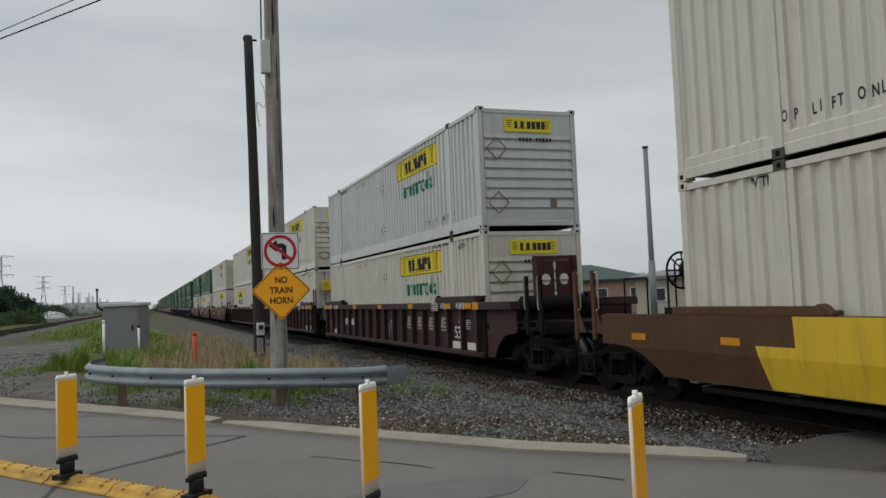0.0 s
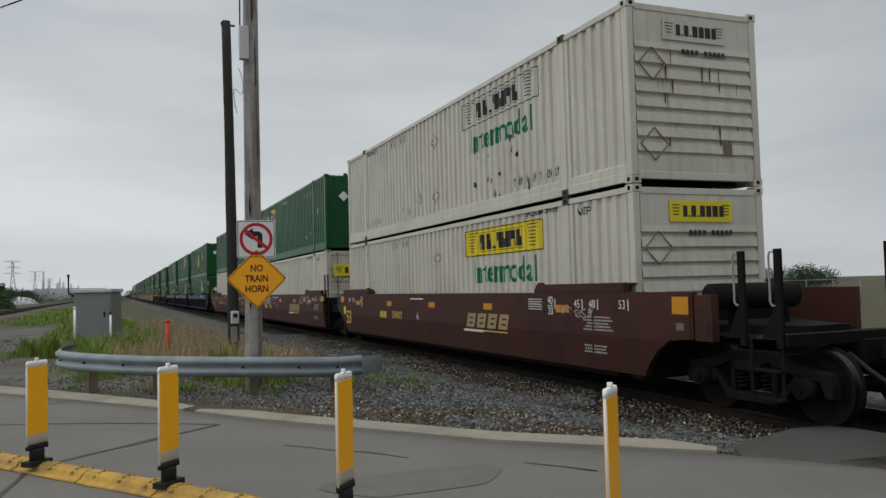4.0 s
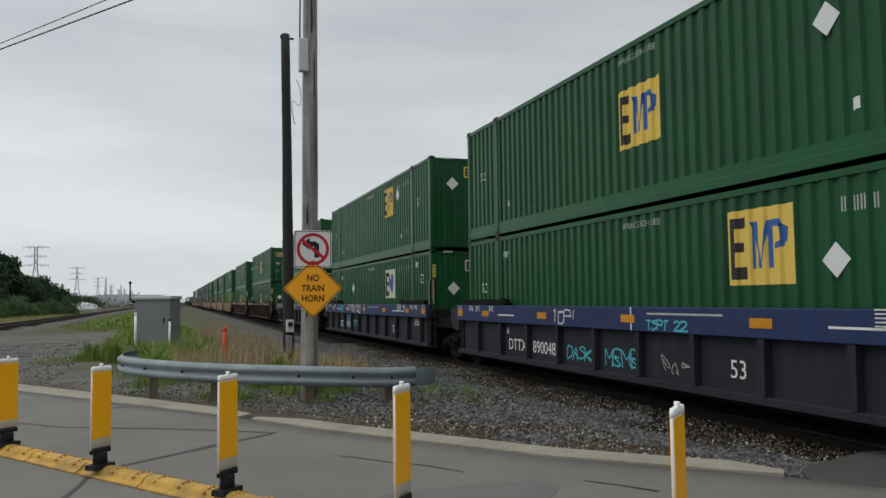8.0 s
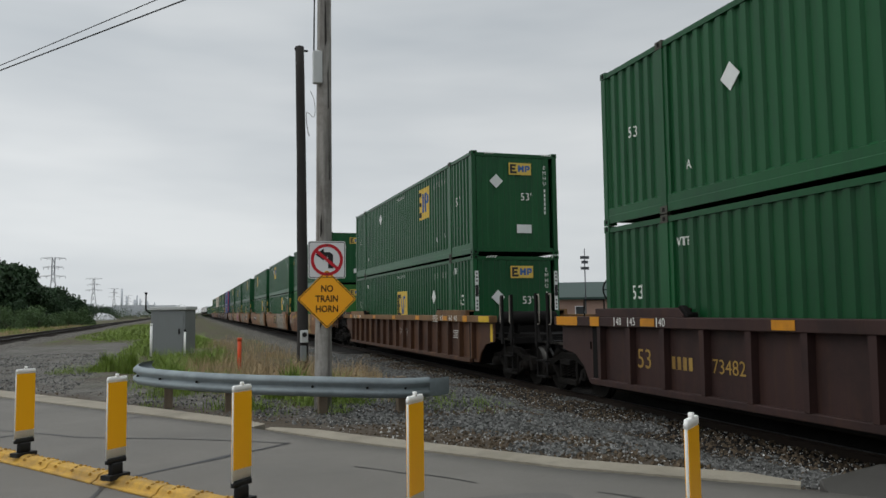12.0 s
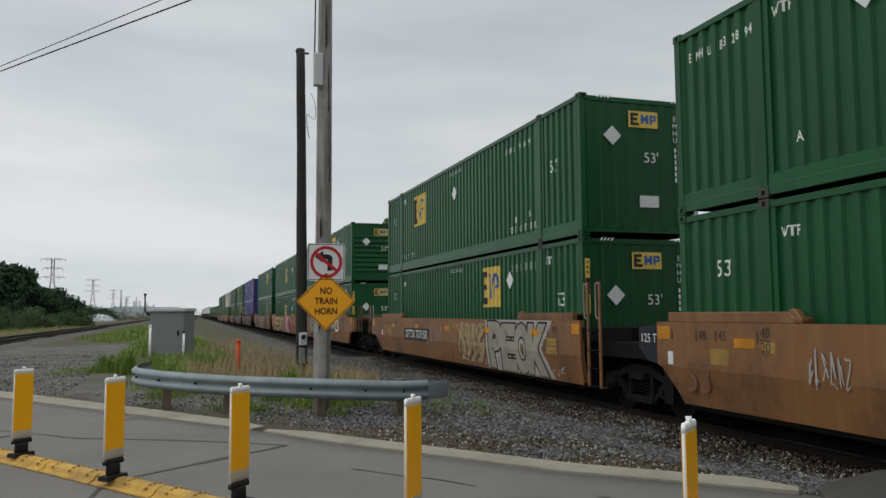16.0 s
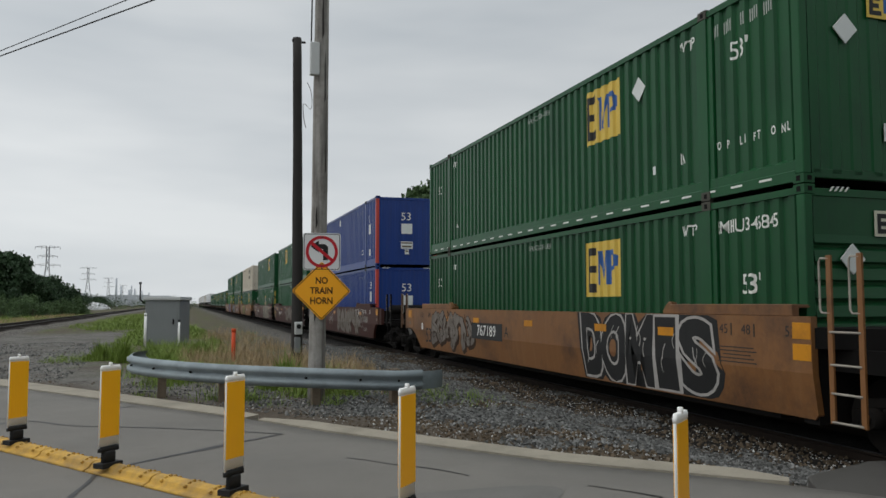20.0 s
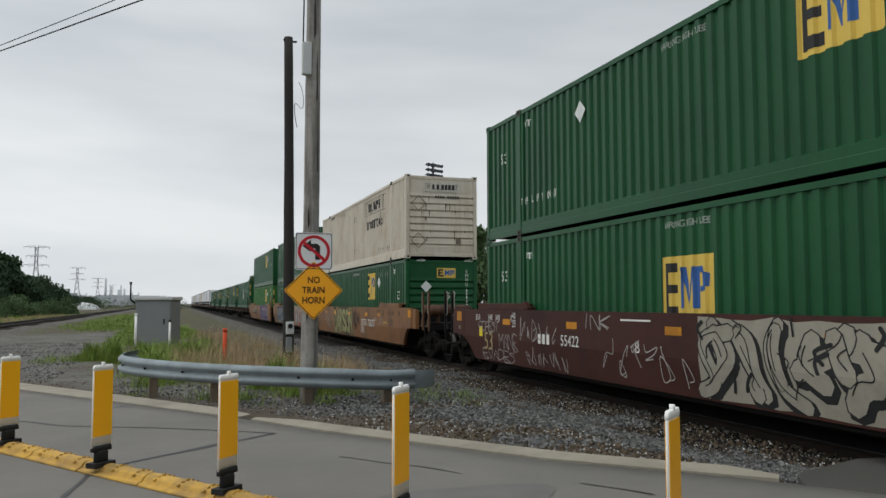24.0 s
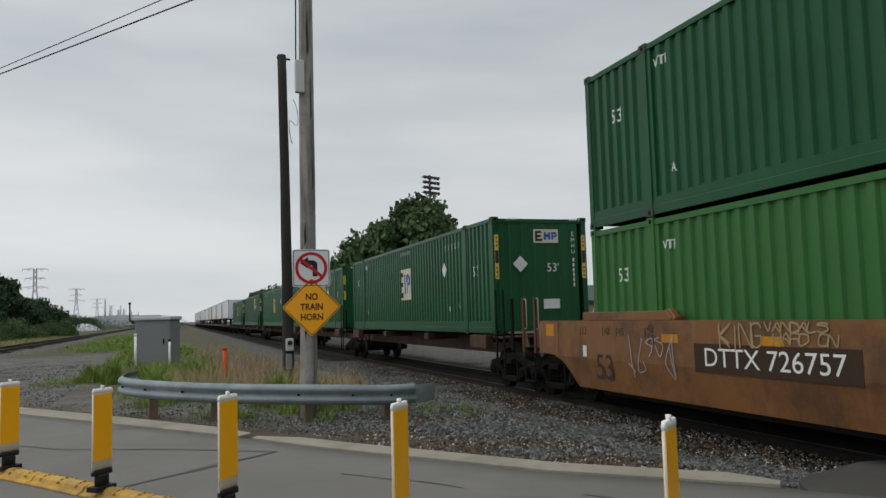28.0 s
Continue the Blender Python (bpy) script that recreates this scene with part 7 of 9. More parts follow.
PIECES = [
    
    (14, 4.9, 6.8, 0.5, 1.55, "bone", "brown", 4, None, "bone"), (15, 8.9, 11.9, 0.46, 1.6, "silver", "black", 4, None, "teal"),
    (17, 11.4, 15.1, 0.46, 1.6, "pewter", "umber", 6, None, None),
    (18, 1.9, 7.3, 0.44, 1.6, "pewter", "umber", 6, None, None), (19, 3.0, 9.0, 0.46, 1.56, "pewter", "umber", 6, None, None),
    (20, 2.0, 7.35, 0.42, 1.62, "silver", "black", 8, None, "silver"), 
    (22, 2.6, 6.6, 0.42, 1.62, "chalk", "black", 6, "red", "bone"), (22, 9.2, 13.9, 0.44, 1.6, "slate", "chalk", 9, "teal", "navy"),
    (22, 1.9, 2.6, 0.5, 1.55, "chalk", "black", 2, "red", "bone"),
]
for k, (i, y0, y1, z0, z1, fill, edge, n, inner, back) in enumerate(PIECES):
    graffiti(UNITS[i], y0, y1, z0, z1, fill, edge, n, 100 + k, inner, back)
# magenta heart with two black ovals
wall = Wall()
wall.face([(3.12 + 0.62 * math.sin(a) ** 3, 1.06 + 0.035 * (13 * math.cos(a) - 5 * math.cos(2 * a) - 2 * math.cos(3 * a))) for a in np.linspace(0, 2 * math.pi, 33)[:-1]], 0.004, 0)
for cy, cz in ((2.95, 0.62), (2.62, 0.74)):
    wall.face([(cy + 0.11 * math.cos(a) - 0.05 * math.sin(a), cz + 0.19 * math.sin(a)) for a in np.linspace(0, 2 * math.pi, 17)[:-1]], 0.007, 1)
put("graffiti", to_mesh("graffiti", wall.bm, [SPRAY["magenta"], SPRAY["black"]]), UNITS[16], "magenta sprayed heart with two black ovals")
# words sprayed in a thin hand
for k, (i, word, y0, y1, z0, z1, ink, t) in enumerate((
        (7, "1UP!", 9.75, 10.75, 1.32, 1.54, "white", 0.014), (7, "DASK", 9.45, 10.4, 0.62, 0.84, "cyan", 0.015), (7, "MEME", 7.85, 8.95, 0.62, 0.88, "cyan", 0.015), (7, "TSPT 22", 6.35, 7.4, 1.28, 1.42, "cyan", 0.014),
        (23, "KING", 11.4, 12.25, 1.26, 1.58, "bone", 0.013), (23, "VANDALS", 10.3, 11.35, 1.49, 1.6, "bone", 0.011), (23, "HARD ON", 10.15, 11.2, 1.33, 1.46, "bone", 0.011),
        (8, "DASK", 12.05, 12.9, 1.33, 1.56, "cyan", 0.018), (8, "PITHON 520", 8.6, 11.05, 1.31, 1.58, "white", 0.016), (8, "MEME2", 10.85, 12.1, 0.86, 1.12, "cyan", 0.016),
        (8, "TSPT", 9.85, 10.6, 0.68, 0.92, "cyan", 0.015), (9, "DASK MEME TSPT", 8.5, 11.1, 1.36, 1.6, "cyan", 0.018), (9, "22", 7.4, 7.9, 1.4, 1.6, "cyan", 0.016),
        (20, "FOREST", 14.8, 16.05, 1.12, 1.34, "chalk", 0.009), (20, "MANE", 13.75, 14.8, 0.74, 1.08, "chalk", 0.009), (20, "EVADES", 14.0, 15.9, 0.45, 0.68, "chalk", 0.009),
        (20, "INK", 9.85, 10.8, 1.32, 1.58, "chalk", 0.009), (5, "GEZON", 10.5, 12.7, 1.22, 1.6, "white", 0.016), (5, "NO STS", 9.2, 11.2, 1.2, 1.5, "chalk", 0.013),
        (5, "AGO", 3.0, 3.75, 1.25, 1.55, "chalk", 0.012), (23, "PITCH", 1.3, 1.95, 1.12, 1.3, "chalk", 0.012), (23, "BLACK", 1.2, 1.9, 0.92, 1.09, "chalk", 0.012), (23, "OUT", 1.35, 1.75, 0.74, 0.88, "chalk", 0.012))):
    sprayed(i, word, y0, y1, z0, z1, ink, 500 + k, t)
SCRAWLS = [
    (5, 12.8, 13.8, 0.95, 1.4, "chalk", 4), (6, 11.9, 12.8, 0.9, 1.5, "chalk", 3), (4, 0.8, 1.8, 1.2, 1.4, "chalk", 5),
    (20, 7.4, 10.1, 0.55, 1.2, "chalk", 6), (20, 11.8, 13.6, 0.95, 1.5, "chalk", 6), (20, 11.4, 13.4, 0.45, 0.85, "chalk", 7), (19, 12.0, 14.5, 0.6, 1.5, "chalk", 5), (18, 1.0, 1.7, 1.0, 1.5, "pewter", 3), (18, 8.0, 9.6, 0.7, 1.5, "chalk", 5), (18, 12.8, 13.6, 0.8, 1.5, "chalk", 3),
    (13, 0.3, 1.0, 0.6, 1.3, "chalk", 4), (13, 8.0, 9.0, 0.7, 0.95, "chalk", 4), (13, 12.5, 13.2, 0.85, 1.35, "chalk", 6), (12, 14.3, 15.9, 0.8, 1.55, "chalk", 7), (14, 8.4, 10.0, 0.8, 1.5, "chalk", 5), (14, 0.4, 1.3, 0.5, 0.75, "chalk", 4),
    (21, 12.2, 13.8, 0.5, 1.5, "chalk", 5), (21, 5.9, 7.2, 0.75, 1.55, "black", 5), (21, 5.1, 5.9, 0.55, 0.95, "white", 6), (21, 2.0, 3.4, 0.8, 1.3, "chalk", 4), (21, 1.2, 2.1, 1.0, 1.15, "gold", 5),
    (23, 13.3, 14.6, 0.7, 1.4, "chalk", 5), (16, 6.4, 7.6, 1.0, 1.5, "brown", 3),
    (1, 6.6, 7.4, 0.6, 1.2, "chalk", 5), (2, 6.0, 7.2, 0.7, 1.2, "chalk", 4), (7, 6.2, 7.2, 0.6, 1.0, "chalk", 4), (11, 6.4, 7.6, 0.9, 1.2, "chalk", 5), (10, 4.2, 5.2, 0.6, 1.3, "chalk", 5), (22, 0.2, 1.5, 0.6, 1.4, "black", 4),
]
for k, (i, y0, y1, z0, z1, ink, n) in enumerate(SCRAWLS):
    rib = CARS[KINDS[i]][2]
    scrawl(UNITS[i], y0, y1, z0, z1, ink, 300 + k, n, 0.026 if ink == "black" else 0.009, -HALF + 0.12 if (rib and z1 < 1.27) else -HALF - 0.01, 0 if rib else 1)
# spiral on the first brown car of the last set
ring = [(1.55 + 0.035 * a * math.cos(a), 1.12 + 0.03 * a * math.sin(a)) for a in np.linspace(0.5, 15.5, 70)]
wall = Wall()
wall.stroke(ring, 0.012, 0.008, 0)
put("scrawl", to_mesh("scrawl", wall.bm, [SPRAY["chalk"]]), UNITS[18], "thin chalk sprayed spiral")


# spine cars with single containers, then trailers on flat cars
def build_spine(bm):
    box(bm, -0.35, 0.35, -1.0, LONG + 1.0, 0.75, 1.22)
    for y in (0.9, 5.5, 10.6, LONG - 0.9):
        box(bm, -1.35, 1.35, y - 0.18, y + 0.18, 1.08, 1.27)
    box(bm, -1.25, 1.25, -0.4, 1.3, 1.2, 1.26)
    box(bm, -1.25, 1.25, LONG - 1.3, LONG + 0.4, 1.2, 1.26)


SPINES = [498.39, 516.9, 536.0, 555.1, 574.2]
for i, f in enumerate(SPINES):
    root = thing("spine_car", "dark rusty spine car under a single container", "railcar", group="spine cars of the train")
    MOVERS.append((root, MID, f, RAIL))
    put("spine", shared("spine", build_spine, [RUSTY], 0.015), root)
    put("ladder", shared(("ladder", "rusty"), build_ladder, [IRON]), root)
    put("end_post", shared(("end_post", "rusty"), build_end_post, [IRON], 0.006), root, m=Matrix.Translation((0, -1.3, 0)))
    for y in (0.9, LONG - 0.9):
        for q in (-1, 1):
            put("pedestal", shared("pedestal", lambda b: box(b, -0.11, 0.11, -0.55, 0.55, 0.95, 1.28), [RUSTY], 0.015), root, m=Matrix.Translation((q * 1.31, y, 0)))
    if i == 0:
        truck(root, -0.35)
    truck(root, LONG + (1.4 if i < 4 else 0.6))
    container(f, 1.1, "green", "plain", (*(G2 if i % 2 == 0 else G1), "w" if i == 0 else "y"), D2, writing("green", "plain", True, G2, 99))


def build_trailer_box(bm):
    box(bm, -1.3, 1.3, 0.0, 14.6, 2.15, 4.85)


def build_trailer_trim(bm):
    for s in (-1, 1):
        box(bm, s * 1.3 - 0.02, s * 1.3 + 0.02, 0.0, 14.6, 2.1, 2.25)
        box(bm, s * 1.3 - 0.02, s * 1.3 + 0.02, 0.0, 14.6, 4.78, 4.87)
        for y in (0.02, 14.5):
            box(bm, s * 1.3 - 0.025, s * 1.3 + 0.025, y, y + 0.08, 2.1, 4.86)


def build_tyre(bm):
    tube(bm, (-0.13, 0, 0), (0.13, 0, 0), 0.5, 18)


def build_flat(bm):
    box(bm, -1.4, 1.4, -1.2, 16.4, 1.0, 1.2)
    box(bm, -0.4, 0.4, -1.2, 16.4, 0.6, 1.0)


random.seed(5)
for i in range(11):
    f = 599.0 + i * 18.6
    car = thing("flat_car", "dark flat car under a road trailer", "railcar", group="flat cars of the train")
    MOVERS.append((car, MID, f, RAIL))
    put("deck", shared("flat_deck", build_flat, [RUSTY], 0.02), car)
    truck(car, 0.9)
    truck(car, LONG - 0.9)
    tr = thing("road_trailer", "white box road trailer riding on a flat car" if i % 4 != 3 else "cream box road trailer riding on a flat car", "trailer", group="road trailers on the train")
    MOVERS.append((tr, MID, f + 0.3, RAIL))
    put("box_body", shared(("trailer_box", i % 4 == 3), build_trailer_box, [CREAM if i % 4 == 3 else TRAILER], 0.03), tr)
    put("trim", shared("trailer_trim", build_trailer_trim, [PALE]), tr)
    put("frame", shared("trailer_frame", lambda b: box(b, -0.5, 0.5, 0.8, 14.0, 1.9, 2.15), [IRON]), tr)
    put("landing_gear", shared("landing_gear", lambda b: (box(b, -0.9, -0.75, 3.0, 3.15, 1.2, 2.15), box(b, 0.75, 0.9, 3.0, 3.15, 1.2, 2.15)), [IRON]), tr)
    for y in (12.0, 13.25):
        for x in (-1.05, 1.05):
            put("wheel", shared("trailer_tyre", build_tyre, [RUBBER]), tr, m=Matrix.Translation((x, y, 1.7)))

# ---- roadside things ----
def leaning_pole(name, label, base, top, r0, r1, mat, cut=False):
    root = thing(name, label, "utility pole", Matrix.Translation(base))
    bm = bmesh.new()
    n, rings = 14, 14
    rows = []
    for k in range(rings + 1):
        u = k / rings
        c = Vector(top) * u + Vector((0.015 * math.sin(3 * u), 0.012 * math.cos(4 * u), 0)) - Vector((0, 0.012, 0))
        r = r0 + (r1 - r0) * u
        rows.append([bm.verts.new((c.x + r * (1 + 0.05 * noise.noise((i * 0.8, k * 0.5, 1))) * math.cos(2 * math.pi * i / n), c.y + r * math.sin(2 * math.pi * i / n), c.z)) for i in range(n)])
    for a, b in zip(rows, rows[1:]):
        for i in range(n):
            bm.faces.new((a[i], a[(i + 1) % n], b[(i + 1) % n], b[i])).smooth = True
    bm.faces.new(rows[-1])
    bm.faces.new(rows[0][::-1])
    part("shaft", bm, mat, root)
    return root


main_pole = leaning_pole("utility_pole", "weathered grey wooden utility pole carrying two road signs", (2.07, 13.1, -0.3), (0.03, 0.05, 11.3), 0.143, 0.105, POLEWOOD)
bm = bmesh.new()
box(bm, -0.075, 0.075, -0.05, 0.07, 0, 0.55)
bx = part("junction_box", bm, CABLIGHT, main_pole, "pale grey conduit box", 0.012)
bx.matrix_basis = Matrix.Translation((-0.1, -0.12, 5.67))
bm = bmesh.new()
tube(bm, (0, 0, 0), (0.0, 0, 5.0), 0.012, 6)
cd = part("conduit", bm, WIRE, main_pole, "black riser cable")
cd.matrix_basis = Matrix.Translation((-0.15, -0.05, 6.2)) @ Matrix.Rotation(radians(0.6), 4, "Y")
# split and hanging splinters in the shaft
for z, ln, x in ((5.2, 0.9, 0.085), (4.0, 0.55, 0.10), (1.6, 0.5, -0.06), (6.3, 0.8, 0.04), (8.0, 1.0, 0.02), (3.1, 0.4, -0.05)):
    bm = bmesh.new()
    prism(bm, [(-0.012, 0.0), (0.018, 0.1), (0.006, ln), (-0.016, ln * 0.6)], "y", -0.006, 0.006)
    sp = part("split", bm, DARKPOLE, main_pole)
    r_here = 0.143 - 0.038 * (z / 11.3)
    sp.matrix_basis = Matrix.Translation((x * 0.9, -math.sqrt(max(r_here ** 2 - (x * 0.9) ** 2, 0.0)) - 0.002, z))

dark_pole = leaning_pole("utility_pole", "dark creosoted wooden pole with a small meter box", (2.98, 22.3, -0.3), (-0.10, 0.0, 9.4), 0.16, 0.12, DARKPOLE)
bm = bmesh.new()
box(bm, -0.1, 0.1, -0.08, 0.08, 0, 0.34)
mb = part("meter_box", bm, CABLIGHT, dark_pole, "grey meter box", 0.015)
mb.matrix_basis = Matrix.Translation((0.0, -0.25, 1.05))
bm = bmesh.new()
tube(bm, (0, -0.09, 0.22), (0, -0.12, 0.22), 0.065, 14)
put("meter_dial", to_mesh("meter_dial", bm, [SIGNBLACK]), mb)
bm = bmesh.new()
box(bm, -0.08, 0.08, -0.06, 0.06, 0, 0.42)
mc = part("lower_box", bm, CABGREY, dark_pole, "", 0.015)
mc.matrix_basis = Matrix.Translation((-0.02, -0.24, 0.55))
bm = bmesh.new()
tube(bm, (-0.14, 0, 9.3), (0.14, 0, 9.3), 0.03, 6)
tube(bm, (-0.16, 0, 9.2), (-0.22, -0.05, 9.35), 0.035, 8)
part("bracket", bm, IRON, dark_pole)
# loose coil of wire
bm = bmesh.new()
pts = [(-0.02 + 0.16 * math.sin(6.0 * u) * (1 - 0.4 * u) + 0.2, -0.15, 7.9 - 0.9 * u + 0.2 * math.cos(9 * u)) for u in np.linspace(0, 1, 24)]
tube_path(bm, [Vector(p) for p in pts], 0.010, 4)
part("loose_wire", bm, PALE, dark_pole)


def rounded(w, h, r, n=5):
    pts = []
    for cx, cz, a0 in ((w / 2 - r, h / 2 - r, 0), (-w / 2 + r, h / 2 - r, 90), (-w / 2 + r, -h / 2 + r, 180), (w / 2 - r, -h / 2 + r, 270)):
        for k in range(n + 1):
            a = radians(a0 + 90 * k / n)
            pts.append((cx + r * math.cos(a), cz + r * math.sin(a)))
    return pts


def sheet(bm, pts, y, mi=0):
    f = bm.faces.new([bm.verts.new((u, y, v)) for u, v in pts])
    f.material_index = mi
    return f


def ring_sheet(bm, outer, inner, y, mi=0):
    n = len(outer)
    o, i2 = [bm.verts.new((u, y, v)) for u, v in outer], [bm.verts.new((u, y, v)) for u, v in inner]
    for k in range(n):
        bm.faces.new((o[k], o[(k + 1) % n], i2[(k + 1) % n], i2[k])).material_index = mi


def turn_pts(pts, deg, s=1.0):
    c, q = math.cos(radians(deg)) * s, math.sin(radians(deg)) * s
    return [(u * c - v * q, u * q + v * c) for u, v in pts]


SIGNTURN = Matrix.Rotation(radians(-3), 4, "Z")
turn_sign = thing("road_sign", "square white no-left-turn sign with red ring, on the wooden pole", "road sign", Matrix.Translation((2.115, 12.952, 2.44)) @ SIGNTURN)
bm = bmesh.new()
prism(bm, rounded(0.61, 0.61, 0.04), "y", -0.003, 0.0)
part("panel", bm, SIGNWHITE, turn_sign)
bm = bmesh.new()
ring_sheet(bm, rounded(0.585, 0.585, 0.035), rounded(0.565, 0.565, 0.03), -0.006)
part("border", bm, SIGNBLACK, turn_sign)
bm = bmesh.new()
circ = lambda r, n=40: [(r * math.cos(2 * math.pi * k / n), r * math.sin(2 * math.pi * k / n)) for k in range(n)]
arrow = [(0.10, -0.14), (0.10, 0.085), (0.045, 0.125), (-0.05, 0.125), (-0.05, 0.185), (-0.185, 0.085), (-0.05, -0.015), (-0.05, 0.045), (0.02, 0.045), (0.02, -0.14)]
sheet(bm, [arrow[i] for i in (3, 4, 5, 6, 7)], -0.006)
sheet(bm, [(-0.05, 0.045), (0.02, 0.045), (0.10, 0.085), (0.045, 0.125), (-0.05, 0.125)], -0.006)
sheet(bm, [(0.02, -0.14), (0.10, -0.14), (0.10, 0.085), (0.02, 0.045)], -0.006)
part("arrow", bm, SIGNBLACK, turn_sign, "black left-turn arrow")
bm = bmesh.new()
ring_sheet(bm, circ(0.262), circ(0.212), -0.008)
sheet(bm, turn_pts([(-0.23, -0.026), (0.23, -0.026), (0.23, 0.026), (-0.23, 0.026)], -40), -0.009)
part("prohibition_ring", bm, SIGNRED, turn_sign, "red ring with slash")
for z in (-0.24, 0.24):
    bm = bmesh.new()
    tube(bm, (0, 0.0, z), (0, -0.014, z), 0.014, 8)
    part("bolt", bm, PALE, turn_sign)

horn_sign = thing("road_sign", "yellow diamond sign reading no train horn, on the wooden pole", "road sign", Matrix.Translation((2.115, 12.95, 1.80)) @ SIGNTURN)
bm = bmesh.new()
prism(bm, turn_pts(rounded(0.68, 0.68, 0.04), 45), "y", -0.003, 0.0)
part("panel", bm, SIGNYELLOW, horn_sign)
bm = bmesh.new()
ring_sheet(bm, turn_pts(rounded(0.655, 0.655, 0.035), 45), turn_pts(rounded(0.632, 0.632, 0.03), 45), -0.006)
part("border", bm, SIGNBLACK, horn_sign)
for text, z in (("NO", 0.165), ("TRAIN", 0.0), ("HORN", -0.165)):
    bm = bmesh.new()
    flat_text(bm, text, 0.148, lambda u, v: (u * 0.86, -0.006, v + z), fat=0.004)
    part("lettering", bm, SIGNINK, horn_sign)
bm = bmesh.new()
tube(bm, (0, 0.0, 0.36), (0, -0.014, 0.36), 0.014, 8)
part("bolt", bm, PALE, horn_sign)


# guard rail
def sweep(bm, path, profile):
    rows = []
    for i, p in enumerate(path):
        d = (Vector(path[min(i + 1, len(path) - 1)]) - Vector(path[max(i - 1, 0)]))
        d.z = 0
        d.normalize()
        n2 = Vector((d.y, -d.x, 0))
        rows.append([bm.verts.new((p[0] + n2.x * u, p[1] + n2.y * u, p[2] + v)) for u, v in profile])
    for a, b in zip(rows, rows[1:]):
        for k in range(len(profile) - 1):
            bm.faces.new((a[k], a[k + 1], b[k + 1], b[k])).smooth = True


def bezier_path(ctrl, n=10):
    out = []
    for k in range(len(ctrl) - 1):
        p0, p1, p2, p3 = ctrl[max(k - 1, 0)], ctrl[k], ctrl[k + 1], ctrl[min(k + 2, len(ctrl) - 1)]
        for q in range(n):
            u = q / n
            out.append(tuple(0.5 * (2 * p1[j] + (p2[j] - p0[j]) * u + (2 * p0[j] - 5 * p1[j] + 4 * p2[j] - p3[j]) * u * u + (3 * p1[j] - p0[j] - 3 * p2[j] + p3[j]) * u ** 3) for j in range(3)))
    return out + [ctrl[-1]]


guard = thing("guard_rail", "galvanised steel guard rail on wooden posts around the pole", "guard rail")
W = [(0.0, -0.155), (0.02, -0.15), (0.08, -0.10), (0.08, -0.055), (0.015, -0.015), (0.015, 0.015), (0.08, 0.055), (0.08, 0.10), (0.02, 0.15), (0.0, 0.155)]
RAILPATH = bezier_path([(-0.62, 16.1, 0.56), (-0.84, 15.75, 0.55), (-0.82, 15.05, 0.52), (-0.2, 14.15, 0.49), (0.8, 13.1, 0.47), (2.1, 12.35, 0.44), (3.1, 12.1, 0.40), (3.62, 12.26, 0.385)])
bm = bmesh.new()
sweep(bm, RAILPATH, W)
sweep(bm, [(x, y, z) for x, y, z in RAILPATH], [(u - 0.006, v) for u, v in W[::-1]])
part("beam", bm, GALV, guard, "ribbed galvanised steel beam")
bm = bmesh.new()
ex = [(3.58, 12.24, 0.385), (3.78, 12.34, 0.38), (3.95, 12.48, 0.38), (4.0, 12.64, 0.38)]
sweep(bm, ex, [(0.065, -0.14), (0.08, -0.09), (0.075, 0.0), (0.08, 0.09), (0.065, 0.14)])
sweep(bm, ex, [(0.055, 0.14), (0.07, 0.09), (0.065, 0.0), (0.07, -0.09), (0.055, -0.14)])
part("end_shoe", bm, GALV, guard, "flared galvanised end piece")
for x, y in ((-0.34, 14.42), (0.62, 13.42), (2.0, 12.62), (3.2, 12.3)):
    bm = bmesh.new()
    box(bm, x - 0.07, x + 0.07, y, y + 0.18, -0.3, 0.56)
    part("post", bm, POSTWOOD, guard, "weathered wooden post", 0.01)
for i in range(6, len(RAILPATH) - 2, 7):
    x, y, z = RAILPATH[i]
    bm = bmesh.new()
    tube(bm, (x - 0.04, y - 0.0, z), (x - 0.055, y - 0.03, z), 0.018, 8)
    part("bolt", bm, IRON, guard)


# delineator posts on their low kerb
POSTS = [(-1.71, 9.77), (-0.65, 8.13), (0.40, 6.70), (1.47, 5.35), (2.52, 3.69)]
KDIR = math.degrees(math.atan2(3.69 - 9.77, 2.52 + 1.71))


def build_blade(bm, w, t, z0, z1):
    pts = rounded(w, t, t * 0.48, 4)
    rows = []
    for z, s in ((z0, 1.0), (z1 - 0.02, 1.0), (z1, 0.9)):
        rows.append([bm.verts.new((u * s, v * s, z)) for u, v in pts])
    for a, b in zip(rows, rows[1:]):
        for k in range(len(pts)):
            bm.faces.new((a[k], a[(k + 1) % len(pts)], b[(k + 1) % len(pts)], b[k])).smooth = True
    bm.faces.new(rows[-1])
    bm.faces.new(rows[0][::-1])


